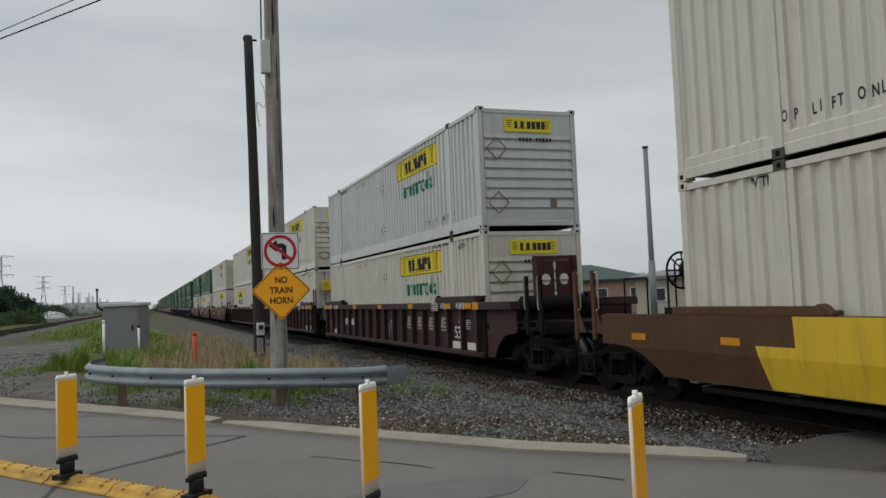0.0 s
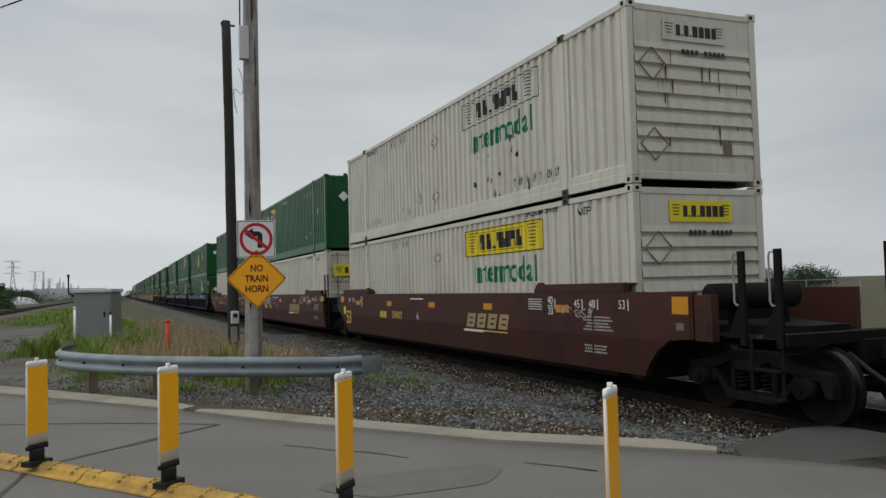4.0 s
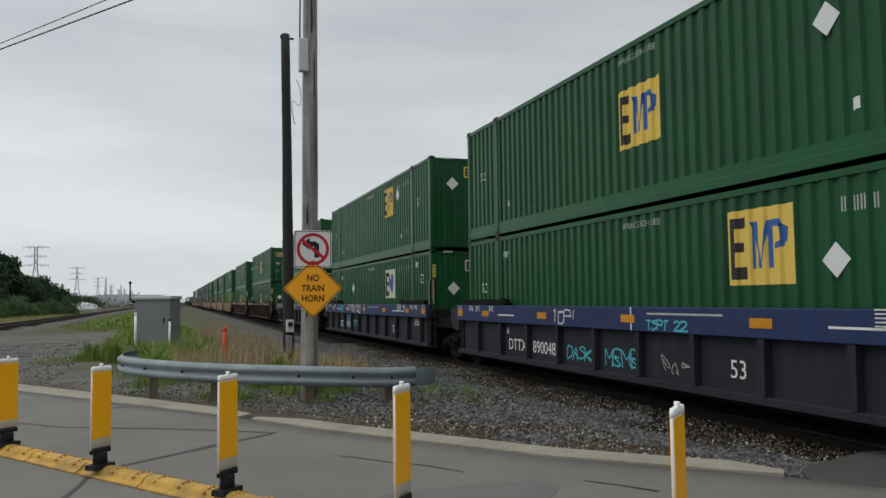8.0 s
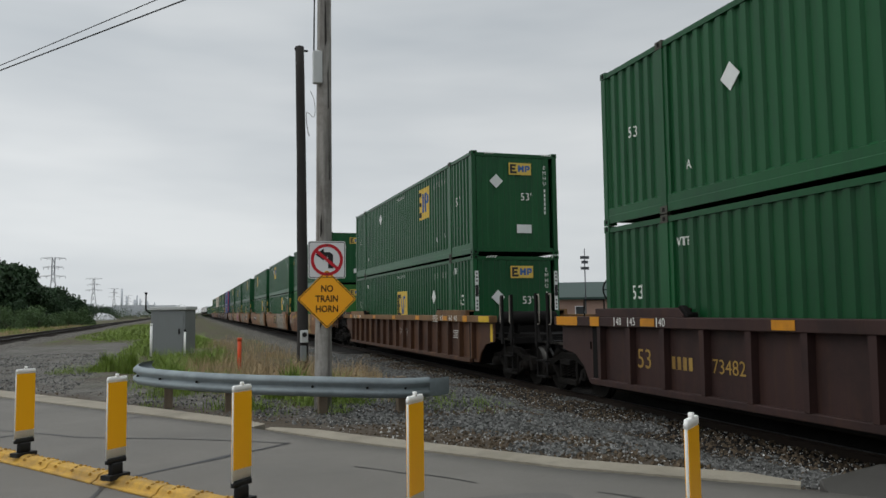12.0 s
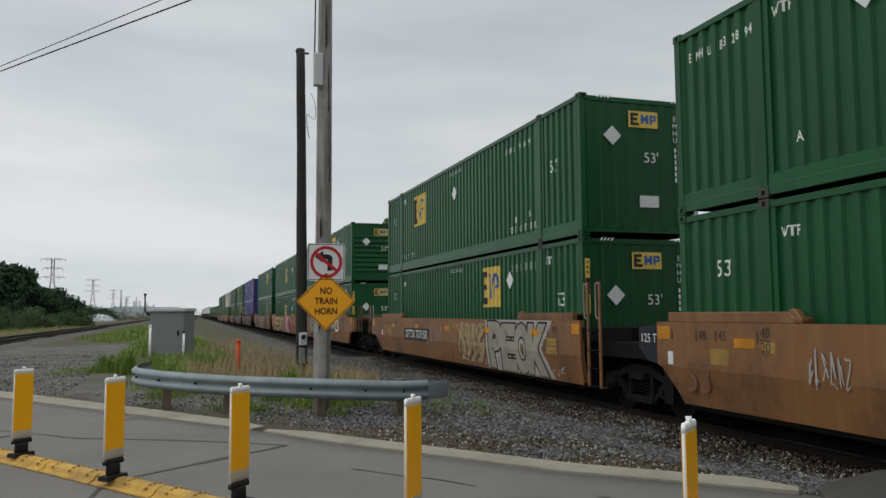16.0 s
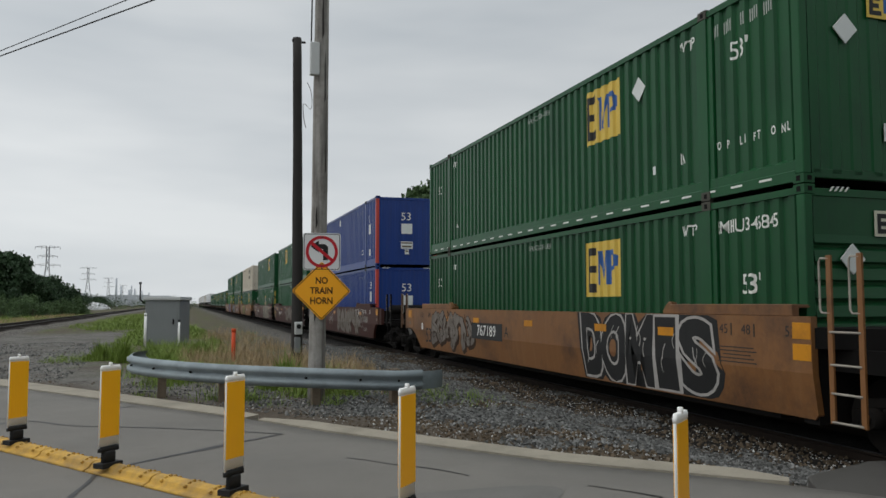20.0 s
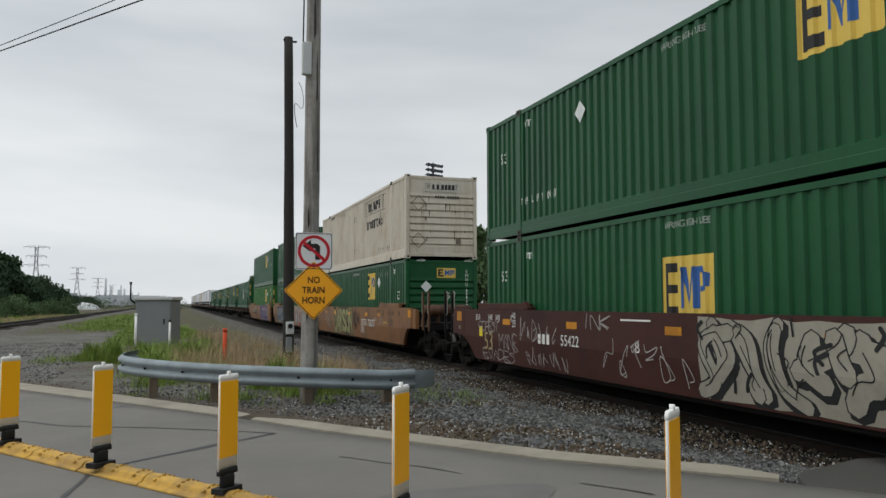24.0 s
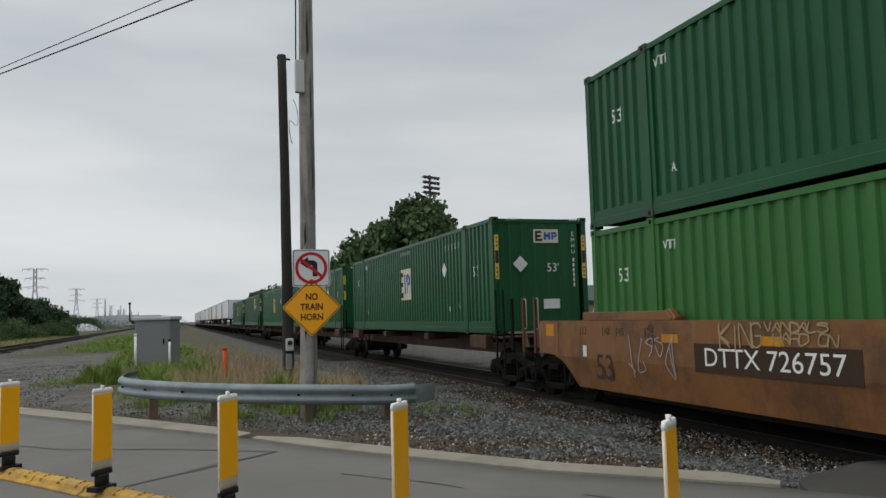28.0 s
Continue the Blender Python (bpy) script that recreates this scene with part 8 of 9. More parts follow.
def delineator(x, y, deg):
    root = thing("delineator_post", "yellow and white plastic delineator post on a yellow kerb", "traffic post", Matrix.Translation((x, y, 0.09)) @ Matrix.Rotation(radians(deg), 4, "Z"), "delineator posts along the kerb")
    put("body", shared("post_body", lambda b: build_blade(b, 0.234, 0.018, 0.17, 0.90), [POSTWHITE]), root)
    for s in (-1, 1):
        put("sheeting", shared("post_sheeting", lambda b: box(b, -0.111, 0.111, -0.002, 0.002, 0.27, 0.878), [POSTYELLOW]), root, "yellow reflective sheeting", Matrix.Translation((0, s * 0.0098, 0)))
    put("cap", shared("post_cap", lambda b: build_blade(b, 0.238, 0.026, 0.885, 0.93), [POSTWHITE]), root)
    put("tip", shared("post_tip", lambda b: tube(b, (0, 0, 0.925), (0, 0, 0.955), 0.016, 8), [POSTWHITE]), root)
    put("collar", shared("post_collar", lambda b: build_blade(b, 0.238, 0.045, 0.135, 0.185), [RUBBER]), root)
    put("flex_joint", shared("post_joint", lambda b: (build_blade(b, 0.15, 0.06, 0.0, 0.14), box(b, -0.12, 0.12, -0.06, 0.06, -0.01, 0.035)), [RUBBER]), root, "black rubber joint")
    return root


for i, (x, y) in enumerate(POSTS):
    delineator(x, y, (46, 48, 48, 48, 41)[i])

kerb = thing("median_kerb", "scuffed yellow plastic kerb of jointed segments on the asphalt", "kerb")
KA, KB = Vector((-4.7, 14.15)), Vector((3.3, 2.45))
klen = (KB - KA).length
kd = (KB - KA).normalized()
kdeg = math.degrees(math.atan2(kd.y, kd.x))


def build_segment(bm):
    prof = [(-0.15, 0.0), (-0.15, 0.022), (-0.10, 0.03), (-0.075, 0.075), (-0.03, 0.092), (0.03, 0.092), (0.075, 0.075), (0.10, 0.03), (0.15, 0.022), (0.15, 0.0)]
    prism(bm, prof, "x", -0.49, 0.49)


def build_lug(bm):
    for k in range(5):
        a = -0.09 + k * 0.045
        tube(bm, (0.0, a, 0.093 - 0.9 * abs(a) ** 1.4), (0.03, a, 0.097 - 0.9 * abs(a) ** 1.4), 0.013, 6)


nseg = int(klen / 1.0)
for i in range(nseg):
    p = KA + kd * (i + 0.5)
    put("kerb_segment", shared("kerb_segment", build_segment, [KERBYELLOW], 0.006), kerb, m=Matrix.Translation((p.x, p.y, 0.012)) @ Matrix.Rotation(radians(kdeg + random.uniform(-0.6, 0.6)), 4, "Z"))
    for o in (0.16, 0.5, 0.84):
        q = KA + kd * (i + o)
        put("kerb_lug", shared("kerb_lug", build_lug, [KERBYELLOW if o != 0.5 else RUBBER]), kerb, m=Matrix.Translation((q.x, q.y, 0.016)) @ Matrix.Rotation(radians(kdeg), 4, "Z"))

# signal cabinet
cab = thing("signal_cabinet", "grey steel railway signal cabinet with a light lid", "cabinet", Matrix.Translation((-0.62, 33.2, 0)) @ Matrix.Rotation(radians(-20), 4, "Z"))
bm = bmesh.new()
box(bm, -0.68, 0.68, -0.55, 0.55, -0.1, 1.72)
part("body", bm, CABGREY, cab, "", 0.02)
bm = bmesh.new()
box(bm, -0.74, 0.74, -0.62, 0.62, 1.72, 1.86)
part("lid", bm, CABLIGHT, cab, "light grey lid", 0.025)
bm = bmesh.new()
box(bm, -0.6, 0.6, -0.565, -0.552, 0.1, 1.6)
dr = part("door", bm, CABGREY, cab, "", 0.004)
bm = bmesh.new()
box(bm, 0.42, 0.47, -0.6, -0.566, 0.8, 1.0)
put("handle", to_mesh("handle", bm, [IRON], 0.005), dr)
bm = bmesh.new()
tube(bm, (-0.75, -0.4, 1.6), (-0.95, -0.4, 1.75), 0.03, 6)
tube(bm, (-0.95, -0.4, 1.75), (-0.95, -0.4, 2.35), 0.03, 6)
tube(bm, (-0.95, -0.4, 2.35), (-0.95, -0.4, 2.43), 0.055, 8)
part("vent_pipe", bm, IRON, cab)


def marker(name, label, x, y, h, r, mat, tip):
    root = thing(name, label, "marker post", Matrix.Translation((x, y, ground_height(x, y) - 0.05)))
    bm = bmesh.new()
    tube(bm, (0, 0, 0), (0, 0, h), r, 10)
    part("stake", bm, mat, root)
    bm = bmesh.new()
    tube(bm, (0, 0, h), (0, 0, h + 0.09), r * 1.15, 10)
    part("cap", bm, tip, root)


marker("marker_post", "white plastic marker post beside the cabinet", -1.36, 31.4, 1.2, 0.045, POSTWHITE, POSTWHITE)
marker("marker_post", "white plastic marker post with black top", -0.18, 31.6, 0.95, 0.04, POSTWHITE, RUBBER)
marker("marker_post", "orange-red plastic marker post in the weeds", 1.30, 22.7, 0.86, 0.055, ORANGE, ORANGE)


# overhead wires
def wire(a, b, sag, r, name="overhead_wire"):
    bm = bmesh.new()
    a, b = Vector(a), Vector(b)
    pts = [a.lerp(b, k / 24) - Vector((0, 0, 4 * sag * (k / 24) * (1 - k / 24))) for k in range(25)]
    tube_path(bm, pts, r, 5)
    ob = put(name, to_mesh(name, bm, [WIRE]))
    return tagged(ob, "black overhead wire strung from the wooden pole", "wire")


wire((1.97, 13.1, 8.02), (-25.5, 51.9, 8.2), 0.06, 0.011)
wire((2.22, 13.1, 7.85), (-29.4, 55.7, 8.0), 0.05, 0.016)


# lattice towers, far off
def lattice_tower(x, y, h):
    root = thing("pylon", "grey lattice steel power pylon far off", "pylon", Matrix.Translation((x, y, -0.3)), "pylons along the railway")
    bm = bmesh.new()
    w0, w1 = h * 0.095, h * 0.022
    t = 0.16 * h / 45
    lev = [0, 0.2, 0.38, 0.54, 0.68, 0.8, 0.9, 1.0]

    def corner(k, u):
        w = w0 + (w1 - w0) * min(u / 0.68, 1)
        return Vector(((w, w), (-w, w), (-w, -w), (w, -w))[k % 4]).to_3d() + Vector((0, 0, u * h))
    for k in range(4):
        for a, b in zip(lev, lev[1:]):
            tube(bm, corner(k, a), corner(k, b), t, 4, caps=False)
            tube(bm, corner(k, a), corner(k + 1, b), t * 0.6, 3, caps=False)
            tube(bm, corner(k + 1, a), corner(k, b), t * 0.6, 3, caps=False)
    part("mast", bm, TOWER, root)
    for u, w in ((0.99, 0.19), (0.84, 0.15), (0.69, 0.19)):
        bm = bmesh.new()
        for s in (-1, 1):
            tip = Vector((s * w * h, 0, u * h))
            for dz, dy in ((0.03, 1), (0.03, -1), (-0.02, 1), (-0.02, -1)):
                tube(bm, (s * w1, dy * w1, (u + dz * 0.6) * h), tip, t * 0.7, 3, caps=False)
            for q in (0.5, 1.0):
                tube(bm, (s * w * h * q, 0, u * h), (s * w * h * q, 0, (u - 0.04) * h), t * 0.8, 4)
        part("cross_arm", bm, TOWER, root)


for bear, d, h in ((-8.5, 560, 38), (-6.08, 800, 35), (-4.83, 1090, 34), (-3.95, 1400, 32), (-3.5, 1750, 30), (-3.15, 2100, 33), (-2.7, 2500, 32), (-2.35, 2900, 30)):
    lattice_tower(d * math.sin(radians(bear)), d * math.cos(radians(bear)), h)


# trees: trunk, limbs and a crown of many leaf clumps
def tree(x, y, h, spread, seed, leaf, label, leaves=2600, z=None, low=0.12, lobes_n=9):
    rng = random.Random(seed)
    root = thing("tree", label, "tree", Matrix.Translation((x, y, ground_height(x, y) if z is None else z)), "trees beyond the railway")
    bm = bmesh.new()
    tube(bm, (0, 0, -0.2), (rng.uniform(-0.1, 0.1) * h * 0.3, 0, h * 0.45), 0.028 * h, 8, 0.017 * h)
    lobes = []
    for k in range(lobes_n):
        a = 2.4 * k + rng.uniform(-0.4, 0.4)
        rr = spread * rng.uniform(0.25, 0.75)
        zz = h * rng.uniform(low + 0.2, 0.86)
        tip = (rr * math.cos(a), rr * math.sin(a), zz)
        tube(bm, (0, 0, h * rng.uniform(0.15, 0.42)), tip, 0.010 * h, 5, 0.003 * h)
        lobes.append((tip, spread * rng.uniform(0.32, 0.55)))
    lobes.append(((0, 0, h * 0.86), spread * 0.4))
    part("trunk", bm, BARK, root)
    n = leaves
    verts, faces = [], []
    for k in range(n):
        (cx, cy, cz), r = lobes[k % len(lobes)]
        u, v, w = rng.gauss(0, 1), rng.gauss(0, 1), rng.gauss(0, 1)
        q = math.sqrt(u * u + v * v + w * w) or 1
        rad = r * rng.random() ** 0.35 * rng.uniform(0.75, 1.15)
        px, py, pz = cx + u / q * rad, cy + v / q * rad, max(cz + w / q * rad * 0.8, h * low)
        s = h * rng.uniform(0.009, 0.022) * (1.9 if y > 100 else 1.25)
        m = Euler((rng.uniform(0, 6.3), rng.uniform(0, 6.3), rng.uniform(0, 6.3))).to_matrix()
        b0 = len(verts)
        for c in ((-s, -s * 0.5, 0), (0, -s * 0.7, s * 0.2), (s, 0, 0), (0.1 * s, s * 0.7, 0.15 * s), (-s * 0.7, s * 0.4, -s * 0.1)):
            p = m @ Vector(c)
            verts.append((px + p.x, py + p.y, pz + p.z))
        faces.append((b0, b0 + 1, b0 + 2, b0 + 3, b0 + 4))
    me = bpy.data.meshes.new("crown")
    me.from_pydata(verts, [], faces)
    me.materials.append(leaf)
    tagged(put("crown", me, root), kind="stuff")


def polar(bear, d):
    return d * math.sin(radians(bear)), d * math.cos(radians(bear))


dark_label = "dark green leafy tree at the edge of the rail yard"
for k, (bear, d, h, sp) in enumerate(((-11.9, 118, 9.2, 4.2), (-10.7, 125, 9.2, 3.9), (-9.9, 132, 6.6, 3.6), (-9.0, 140, 6.2, 3.8), (-8.2, 150, 6.4, 4.2), (-7.6, 160, 5.2, 3.8), (-13.2, 115, 8.8, 4.0), (-14.4, 112, 8.4, 3.8), (-15.6, 110, 8.0, 3.6), (-6.9, 190, 3.4, 3.2), (-6.2, 300, 4.6, 5.0), (-5.2, 420, 4.6, 6.0))):
    x, y = polar(bear, d)
    tree(x, y, h, sp, 40 + k, DARKLEAF, dark_label, 8000, -0.4, -0.15, 14)
for k in range(9):
    x, y = polar(-13.5 + k * 0.85, 84 + 5 * k)
    tree(x, y, 1.9 + 0.5 * (k % 3), 2.2, 120 + k, LEAF, "low leafy green bush along the far track", 2500, -0.4, 0.0, 8)
green_label = "leafy green tree behind the train"
for k, (bear, d, h, sp) in enumerate(((14.6, 74, 11.0, 4.6), (16.4, 72, 13.0, 4.6), (18.6, 74, 11.6, 4.2), (12.4, 90, 9.6, 4.2), (10.9, 110, 9.2, 4.6), (20.1, 78, 10.0, 3.2), (8.9, 150, 9.0, 5.0), (7.4, 190, 9.0, 5.4), (6.2, 250, 10.5, 6.0))):
    x, y = polar(bear, d)
    tree(x, y, h, sp, 70 + k, LEAF, green_label, 11000, -0.3, 0.1, 13)
for k, (bear, d, h, sp) in enumerate(((37.5, 150, 6.2, 5.0), (39.2, 160, 7.4, 5.2), (41.0, 155, 6.6, 5.0), (42.6, 150, 6.8, 5.0), (44.5, 150, 6.2, 5.0), (46.8, 150, 6.5, 5.0), (35.6, 170, 6.4, 5.0), (33.5, 190, 6.0, 5.0))):
    x, y = polar(bear, d)
    tree(x, y, h * (0.40 + 0.10 * (k * 5 % 4)), sp * 1.05, 90 + k, DARKLEAF, "distant tree behind the rail yard buildings", 8000, -0.3, -0.1, 12)


for k in range(16):
    x, y = polar(-7.4 + 0.52 * k, 230 + 18 * (k * 7 % 5))
    tree(x, y, 1.9 + 0.6 * (k * 3 % 4), 4.5, 150 + k, DARKLEAF if k % 3 else LEAF, "distant dark shrub along the tracks", 700, -0.5, 0.0, 7)


# lamp standard and floodlight mast behind the train
def lamp_standard(bear, d, h, label):
    x, y = polar(bear, d)
    root = thing("street_lamp", label, "street lamp", Matrix.Translation((x, y, -0.3)))
    bm = bmesh.new()
    tube(bm, (0, 0, 0), (0, 0, h), 0.16, 10, 0.13)
    part("pole", bm, CABGREY, root)
    bm = bmesh.new()
    tube(bm, (0, 0, 0), (0, 0, 3.4), 0.19, 10)
    part("sleeve", bm, CABGREY, root)
    bm = bmesh.new()
    tube(bm, (0, 0, h), (0, 0, h + 0.08), 0.17, 10)
    part("cap", bm, IRON, root)


lamp_standard(35.4, 46.0, 9.8, "plain grey steel pole beside the rail yard")


def flood_mast(bear, d, h):
    x, y = polar(bear, d)
    root = thing("floodlight_mast", "tall pole with a bank of floodlights behind the trees", "floodlight", Matrix.Translation((x, y, -0.3)) @ Matrix.Rotation(radians(25), 4, "Z"))
    bm = bmesh.new()
    tube(bm, (0, 0, 0), (0, 0, h), 0.28, 10, 0.16)
    part("mast", bm, TOWER, root)
    for r in range(4):
        z = h - 0.4 - r * 0.75
        bm = bmesh.new()
        box(bm, -1.5, 1.5, -0.08, 0.08, z - 0.06, z + 0.06)
        part("cross_bar", bm, TOWER, root)
        for k in range(5):
            bm = bmesh.new()
            tube(bm, (-1.3 + k * 0.65, -0.1, z + 0.1), (-1.3 + k * 0.65, -0.5, z - 0.05), 0.17, 10, 0.27)
            part("floodlight", bm, TOWER, root)


flood_mast(17.9, 115.0, 22.3)


def antenna_mast(bear, d, h):
    x, y = polar(bear, d)
    root = thing("antenna_mast", "thin radio mast on the yard building", "mast", Matrix.Translation((x, y, -0.3)))
    bm = bmesh.new()
    tube(bm, (0, 0, 0), (0, 0, h), 0.09, 8, 0.05)
    part("mast", bm, TOWER, root)
    bm = bmesh.new()
    for z, s in ((0.72, 0.45), (0.8, 0.35), (0.86, 0.5)):
        box(bm, -s, s, -0.1, 0.1, z * h, z * h + 0.3)
    part("antenna", bm, TOWER, root)


antenna_mast(27.75, 88.0, 8.4)


# low buildings behind the train
def building(bear, d, w, dep, h, rise, wall, roof, label, turn=0, windows=6):
    x, y = polar(bear, d)
    root = thing("building", label, "building", Matrix.Translation((x, y, -0.35)) @ Matrix.Rotation(radians(turn), 4, "Z"))
    bm = bmesh.new()
    box(bm, -w / 2, w / 2, 0, dep, 0, h)
    part("wall", bm, wall, root)
    bm = bmesh.new()
    o = 0.5
    a = [bm.verts.new(c) for c in ((-w / 2 - o, -o, h), (w / 2 + o, -o, h), (w / 2 + o, dep + o, h), (-w / 2 - o, dep + o, h))]
    b = [bm.verts.new(c) for c in ((-w / 2 - o, -o, h + 0.25), (w / 2 + o, -o, h + 0.25), (w / 2 + o, dep + o, h + 0.25), (-w / 2 - o, dep + o, h + 0.25))]
    r = [bm.verts.new((-w / 2 + dep / 2, dep / 2, h + 0.25 + rise)), bm.verts.new((w / 2 - dep / 2, dep / 2, h + 0.25 + rise))]
    bm.faces.new(a[::-1])
    for i in range(4):
        bm.faces.new((a[i], a[(i + 1) % 4], b[(i + 1) % 4], b[i]))
    bm.faces.new((b[0], b[1], r[1], r[0]))
    bm.faces.new((b[2], b[3], r[0], r[1]))
    bm.faces.new((b[1], b[2], r[1]))
    bm.faces.new((b[3], b[0], r[0]))
    part("roof", bm, roof, root, "hipped roof")
    for k in range(windows):
        cx = -w / 2 + (k + 0.5) * w / windows
        bm = bmesh.new()
        box(bm, cx - 0.6, cx + 0.6, -0.05, 0.03, h * 0.35, h * 0.75)
        wn2 = part("window", bm, SIGNWHITE, root)
        bm = bmesh.new()
        box(bm, cx - 0.5, cx + 0.5, -0.07, -0.05, h * 0.38, h * 0.72)
        put("pane", to_mesh("pane", bm, [GLASS]), wn2)
    return root


building(28.5, 92, 22, 12, 2.9, 1.9, PINKWALL, ROOFGREEN, "low brick yard building with green hipped roof", -25)
building(37.2, 62, 6.5, 5, 2.6, 0.5, STUCCO, CABGREY, "small beige stucco rail yard shed", -35, 2)


# thin rail fence beyond the far track
x0, y0 = polar(39.0, 60)
x1, y1 = polar(50.0, 60)
yard_fence = thing("yard_fence", "thin pale metal rail fence beside the yard shed", "fence", Matrix.Translation((x0, y0, -0.35)))
span = Vector((x1 - x0, y1 - y0, 0))
for k in range(8):
    q = span * (k / 7)
    bm = bmesh.new()
    tube(bm, (q.x, q.y, 0), (q.x, q.y, 1.78), 0.035, 6)
    part("post", bm, CABGREY, yard_fence)
for z in (1.74, 1.15):
    bm = bmesh.new()
    tube(bm, (0, 0, z), (span.x, span.y, z), 0.03, 6)
    part("rail", bm, CABGREY, yard_fence)


# distant structures at the end of the tracks
def far_block(bear, d, w, h, mat, label, name="distant_building"):
    x, y = polar(bear, d)
    root = thing(name, label, "building", Matrix.Translation((x, y, -0.4)))
    bm = bmesh.new()
    box(bm, -w / 2, w / 2, 0, w * 0.6, 0, h)
    part("wall", bm, mat, root, "", 0.05)


# distance haze is put into this pale bluish colour; the air itself is clear
HAZE = paint("painted_haze_grey", (0.52, 0.55, 0.58), 0.9, vary=0.1)
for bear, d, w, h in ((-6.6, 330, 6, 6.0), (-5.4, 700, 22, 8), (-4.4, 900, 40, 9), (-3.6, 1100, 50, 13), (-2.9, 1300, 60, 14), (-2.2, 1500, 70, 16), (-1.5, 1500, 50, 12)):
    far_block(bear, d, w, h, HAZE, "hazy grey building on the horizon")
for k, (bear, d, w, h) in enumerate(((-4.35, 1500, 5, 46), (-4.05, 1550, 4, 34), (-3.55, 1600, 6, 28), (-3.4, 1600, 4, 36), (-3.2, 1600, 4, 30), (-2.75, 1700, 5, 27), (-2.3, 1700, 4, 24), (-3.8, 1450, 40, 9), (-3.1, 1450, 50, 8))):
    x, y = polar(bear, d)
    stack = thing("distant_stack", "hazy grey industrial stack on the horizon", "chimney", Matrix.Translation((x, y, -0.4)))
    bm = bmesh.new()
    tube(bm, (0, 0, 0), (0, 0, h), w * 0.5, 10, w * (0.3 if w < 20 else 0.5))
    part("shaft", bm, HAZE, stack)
# white storage dome and a road bridge
x, y = polar(-5.75, 260)
dome = thing("storage_dome", "low white storage dome beside the tracks", "dome", Matrix.Translation((x, y, -0.4)))
bm = bmesh.new()
bmesh.ops.create_uvsphere(bm, u_segments=20, v_segments=12, radius=1.0)
bmesh.ops.delete(bm, geom=[v for v in bm.verts if v.co.z < -0.01], context="VERTS")
for v in bm.verts:
    v.co = Vector((v.co.x * 5.0, v.co.y * 4.0, v.co.z * 2.4))
part("shell", bm, TRAILER, dome)
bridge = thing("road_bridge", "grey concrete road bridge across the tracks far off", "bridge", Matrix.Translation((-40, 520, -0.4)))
# deck and piers take the same haze-coloured paint, not a concrete tone
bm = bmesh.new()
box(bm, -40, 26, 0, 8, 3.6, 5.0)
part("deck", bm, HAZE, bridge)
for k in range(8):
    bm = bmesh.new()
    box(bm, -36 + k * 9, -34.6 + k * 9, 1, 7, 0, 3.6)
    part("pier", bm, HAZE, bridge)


# ---- loose cover: stones and grass ----
def scatter_stones(name, label, mat, total, seed, s0, s1, brown):
    """brown: -1 keeps off the earthy patches, 1 keeps to them, 0 lies anywhere."""
    rng = random.Random(seed)
    verts, faces = [], []
    base = [(-1, -0.7, -0.5), (0.8, -0.9, -0.4), (1, 0.8, -0.5), (-0.7, 0.9, -0.45), (-0.6, -0.5, 0.6), (0.6, -0.3, 0.75), (0.4, 0.6, 0.55), (-0.5, 0.5, 0.7)]
    quads = ((0, 3, 2, 1), (4, 5, 6, 7), (0, 1, 5, 4), (1, 2, 6, 5), (2, 3, 7, 6), (3, 0, 4, 7))
    n = 0
    while n < total:
        y = 5.6 + 30.0 * rng.random() ** 1.5
        x = rng.uniform(-9.5, 8.0) if n % 3 == 0 else rng.uniform(1.0, 7.9)
        d = off_road(x, y)
        if d < 0.03 or (x > 5.2 and y < 6.75):
            continue
        earthy = noise.noise((x * 0.8, y * 0.8, 6)) + 0.5 * (1 - smooth(0.0, 0.9, d)) + 0.6 * smooth(6.0, 7.6, x) - 0.15
        if brown and (earthy * brown < rng.uniform(-0.25, 0.1)):
            continue
        bed = x > 4.4 or (x > 2.4 and y < 14)
        if not bed and rng.random() > 0.5 + 0.7 * noise.noise((x * 0.9, y * 0.9, 2)):
            continue
        if not bed and x > -2.4 and y > 17.5:
            continue
        s = s0 + (s1 - s0) * rng.random() ** 1.7
        s *= (1.0 if bed else 0.75)
        m = Euler((rng.uniform(0, 6), rng.uniform(0, 6), rng.uniform(0, 6))).to_matrix()
        z = ground_height(x, y) + s * 0.3
        b0 = len(verts)
        for c in base:
            p = m @ Vector((c[0] * s * rng.uniform(0.8, 1.3), c[1] * s, c[2] * s * 1.1))
            verts.append((x + p.x, y + p.y, z + p.z))
        faces += [tuple(b0 + i for i in q) for q in quads]
        n += 1
    me = bpy.data.meshes.new(name)
    me.from_pydata(verts, [], faces)
    me.materials.append(mat)
    return tagged(put(name, me), label, "stones", kind="stuff")


scatter_stones("ballast_stones", "loose dark grey crushed ballast stones", STONE, 40000, 11, 0.011, 0.034, -1)
scatter_stones("dusty_stones", "brown dusty stones beside the road edge and rails", BROWNSTONE, 10000, 12, 0.010, 0.028, 1)
scatter_stones("pale_stones", "scattered pale crushed stones in the gravel", PALESTONE, 7000, 13, 0.007, 0.018, 0)


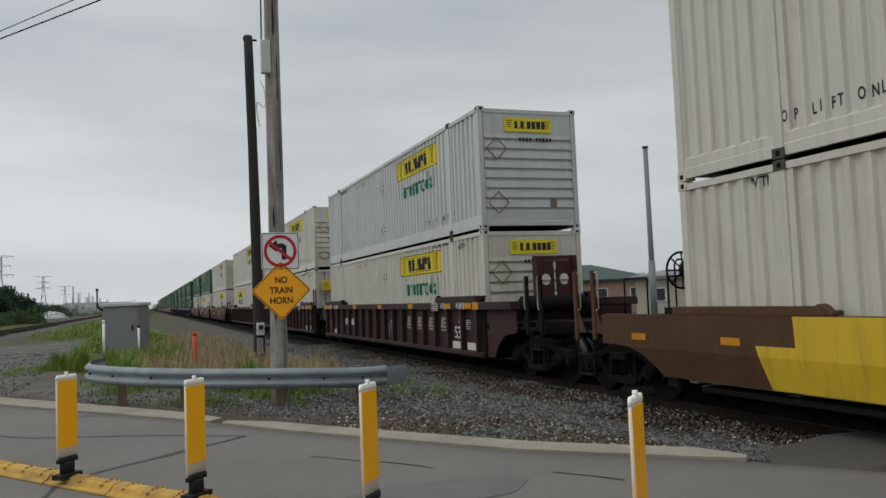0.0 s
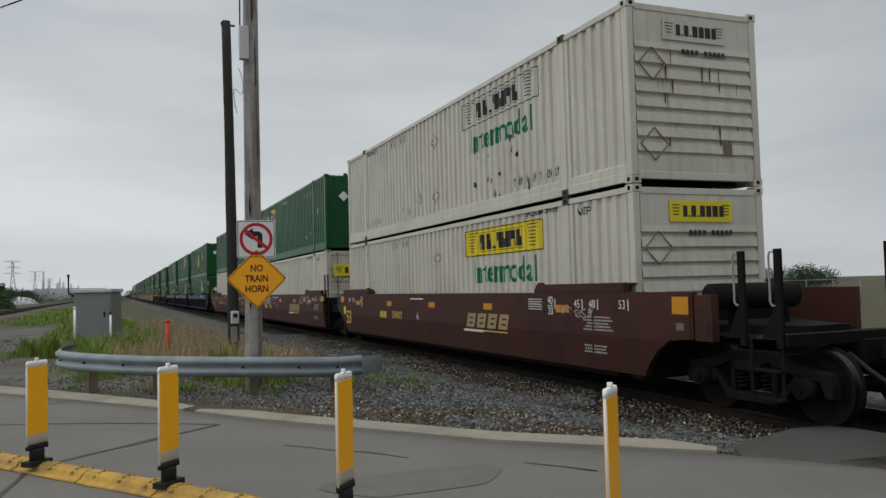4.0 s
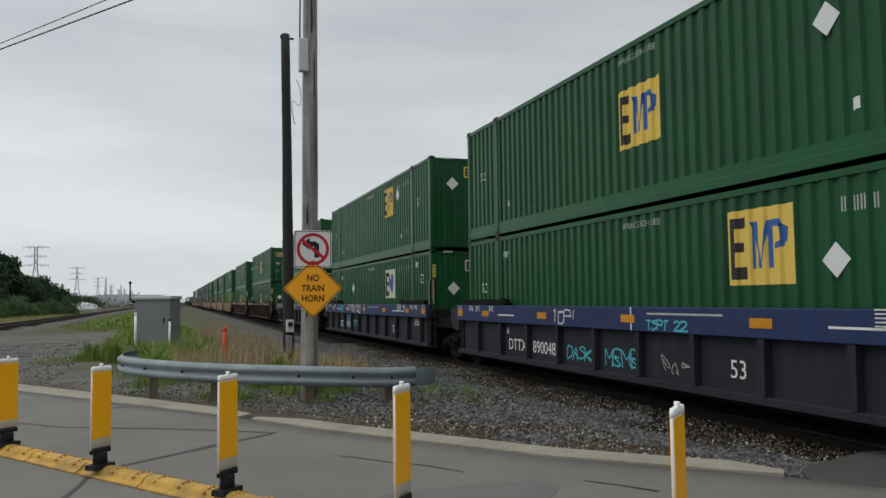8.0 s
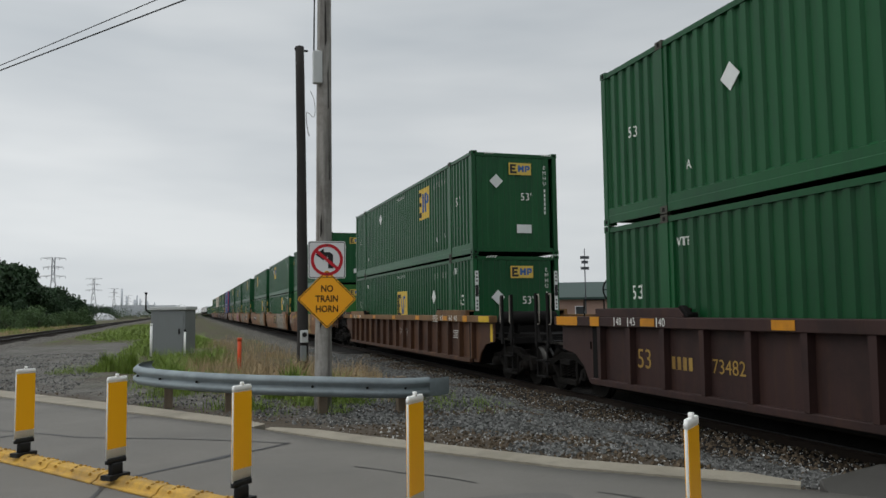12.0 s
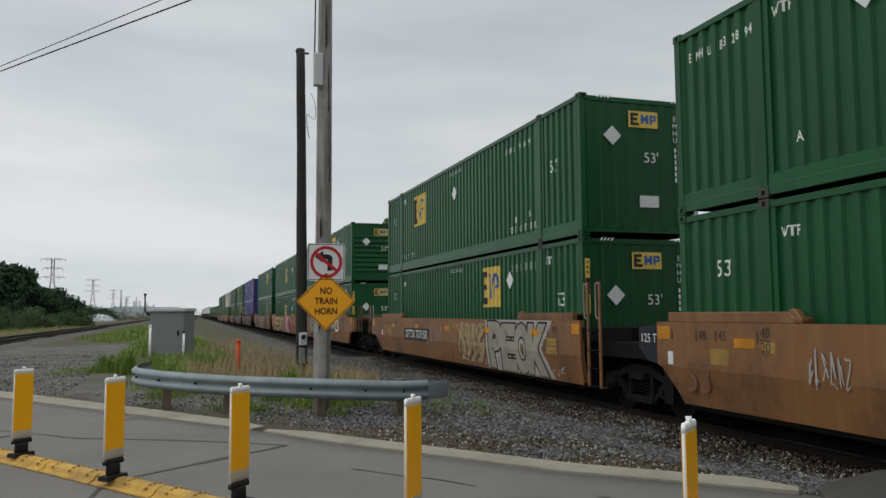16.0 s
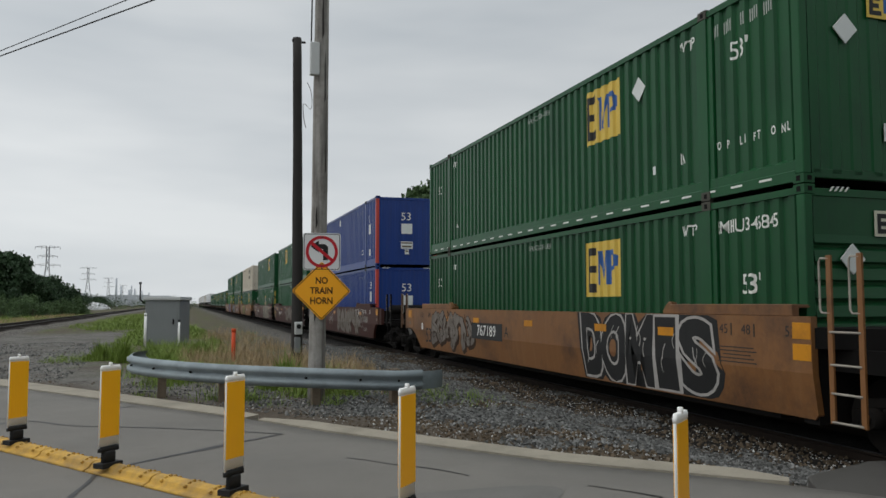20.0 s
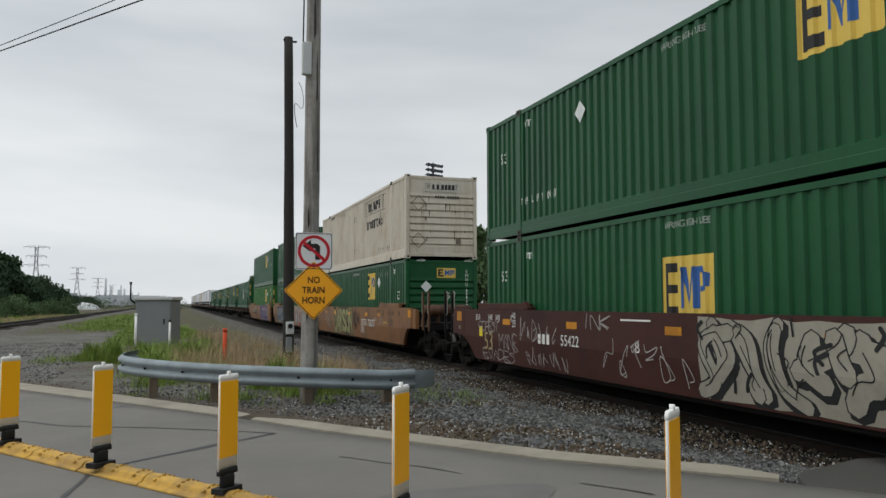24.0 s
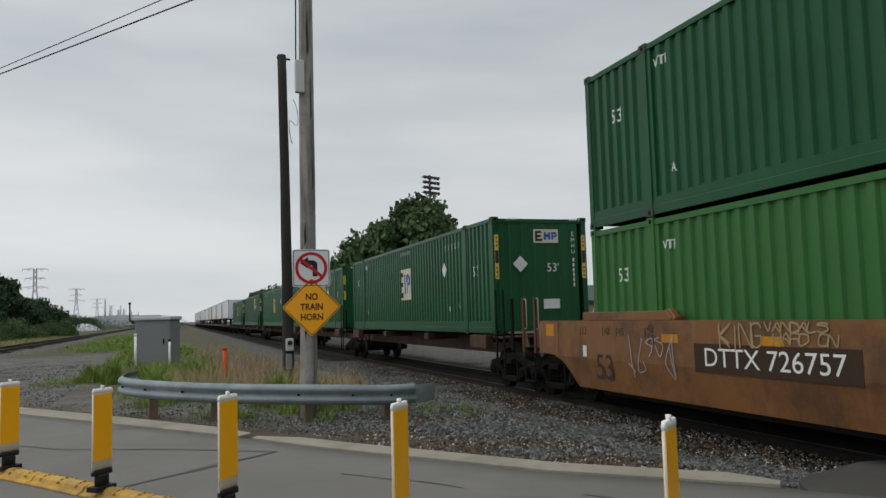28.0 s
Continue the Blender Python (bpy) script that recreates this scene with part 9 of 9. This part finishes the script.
def grass(name, label, mat, spots, n, h0, h1, seed, width=0.006, lean=0.4, patchy=0.0):
    rng = random.Random(seed)
    verts, faces = [], []
    k = 0
    while k < n:
        cx, cy, rx, ry = spots[k % len(spots)]
        a, r = rng.uniform(0, 6.283), rng.random() ** 0.6 * 1.25
        x, y = cx + rx * r * math.cos(a), cy + ry * r * math.sin(a)
        k += 1
        v = noise.noise((x * 1.1, y * 0.55, seed * 3.7))
        if v + rng.gauss(0, 0.22) < patchy or off_road(x, y) < 0.06:
            continue
        z = ground_height(x, y) - 0.02
        h = rng.uniform(h0, h1) * max(0.25, 1.1 - 0.6 * r) * (0.75 + 0.9 * max(v, -0.3))
        t = rng.uniform(0, 6.283)
        dx, dy = math.cos(t), math.sin(t)
        w = width * rng.uniform(0.6, 1.4) * (1 + y * 0.01)
        l2 = h * lean * rng.uniform(0.2, 1.6)
        b0 = len(verts)
        verts += [(x - dy * w, y + dx * w, z), (x + dy * w, y - dx * w, z), (x + dx * l2 * 0.35 + dy * w * 0.7, y + dy * l2 * 0.35 - dx * w * 0.7, z + h * 0.6), (x + dx * l2 * 0.35 - dy * w * 0.7, y + dy * l2 * 0.35 + dx * w * 0.7, z + h * 0.6), (x + dx * l2, y + dy * l2, z + h)]
        faces += [(b0, b0 + 1, b0 + 2, b0 + 3), (b0 + 3, b0 + 2, b0 + 4)]
    me = bpy.data.meshes.new(name)
    me.from_pydata(verts, [], faces)
    me.materials.append(mat)
    return tagged(put(name, me), label, "grass", kind="stuff")


grass("dry_grass", "tall dry straw-coloured grass around the poles", STRAW, [(2.2, 17.2, 1.6, 2.2), (1.2, 20.0, 1.6, 2.8), (3.0, 15.4, 1.0, 1.6), (0.6, 23.0, 1.4, 3.0), (3.0, 19.5, 1.1, 2.6), (2.0, 26.0, 1.6, 4.0), (1.8, 36.0, 1.6, 6.0)], 23000, 0.12, 0.8, 3, 0.004, 0.45, 0.02)
grass("green_grass", "green weeds and grass behind the guard rail", BLADE, [(0.4, 17.0, 1.2, 1.8), (-0.4, 20.5, 1.0, 2.0), (0.4, 28.0, 1.0, 4.0), (1.4, 14.6, 1.2, 0.9), (-0.2, 17.5, 0.9, 1.6), (2.8, 14.1, 1.0, 0.6), (-0.9, 27.5, 0.9, 2.5), (0.9, 32.0, 0.9, 3.0)], 17000, 0.15, 0.7, 4, 0.005, 0.7, 0.06)
grass("tall_weeds", "tall leafy green weeds before the signal cabinet", BLADE, [(-0.9, 24.5, 0.35, 0.5), (-0.1, 24.8, 0.3, 0.5), (-1.5, 23.2, 0.3, 0.4), (0.5, 26.0, 0.5, 0.8), (-2.3, 24.6, 0.3, 0.4), (1.9, 15.2, 0.5, 0.4), (-0.3, 20.0, 0.4, 0.5)], 5000, 0.35, 0.95, 9, 0.009, 0.35, -0.6)
grass("weed_clumps", "low green weeds by the guard rail posts", BLADE, [(1.5, 12.9, 0.5, 0.3), (2.0, 12.7, 0.4, 0.25), (0.7, 13.6, 0.5, 0.3), (-2.7, 24.3, 0.9, 0.9), (4.6, 12.3, 0.9, 0.7), (-0.4, 14.6, 0.5, 0.3), (2.3, 13.5, 0.6, 0.3), (-1.8, 23.4, 0.7, 0.9), (3.9, 14.6, 0.7, 1.6)], 5000, 0.08, 0.36, 5, 0.005, 0.9, 0.0)
grass("meadow", "bright green rough grass between the tracks", BLADE, [(-4.8, 66.0, 2.2, 14.0), (-1.9, 38.0, 0.7, 8.0), (-5.0, 95.0, 2.4, 25.0), (-16.5, 75.0, 3.0, 30.0), (-17.0, 110.0, 4.0, 30.0), (-1.6, 52.0, 2.0, 6.0), (-3.6, 57.0, 2.0, 6.0), (0.2, 44.0, 0.9, 6.0)], 46000, 0.12, 0.6, 6, 0.009, 0.9, -0.02)
grass("pale_grass", "pale dry grass along the far side of the second track", STRAW, [(-14.6, 60.0, 1.4, 26.0), (-14.8, 100.0, 1.6, 30.0)], 9000, 0.15, 0.5, 8, 0.010, 0.8, -0.1)


# ---- everything that moves ----
def motions():
    for ob, x, front, z in MOVERS:
        walk(ob, [(t, pose(x, front - s, z)) for t, s in TRAVEL])


motions()
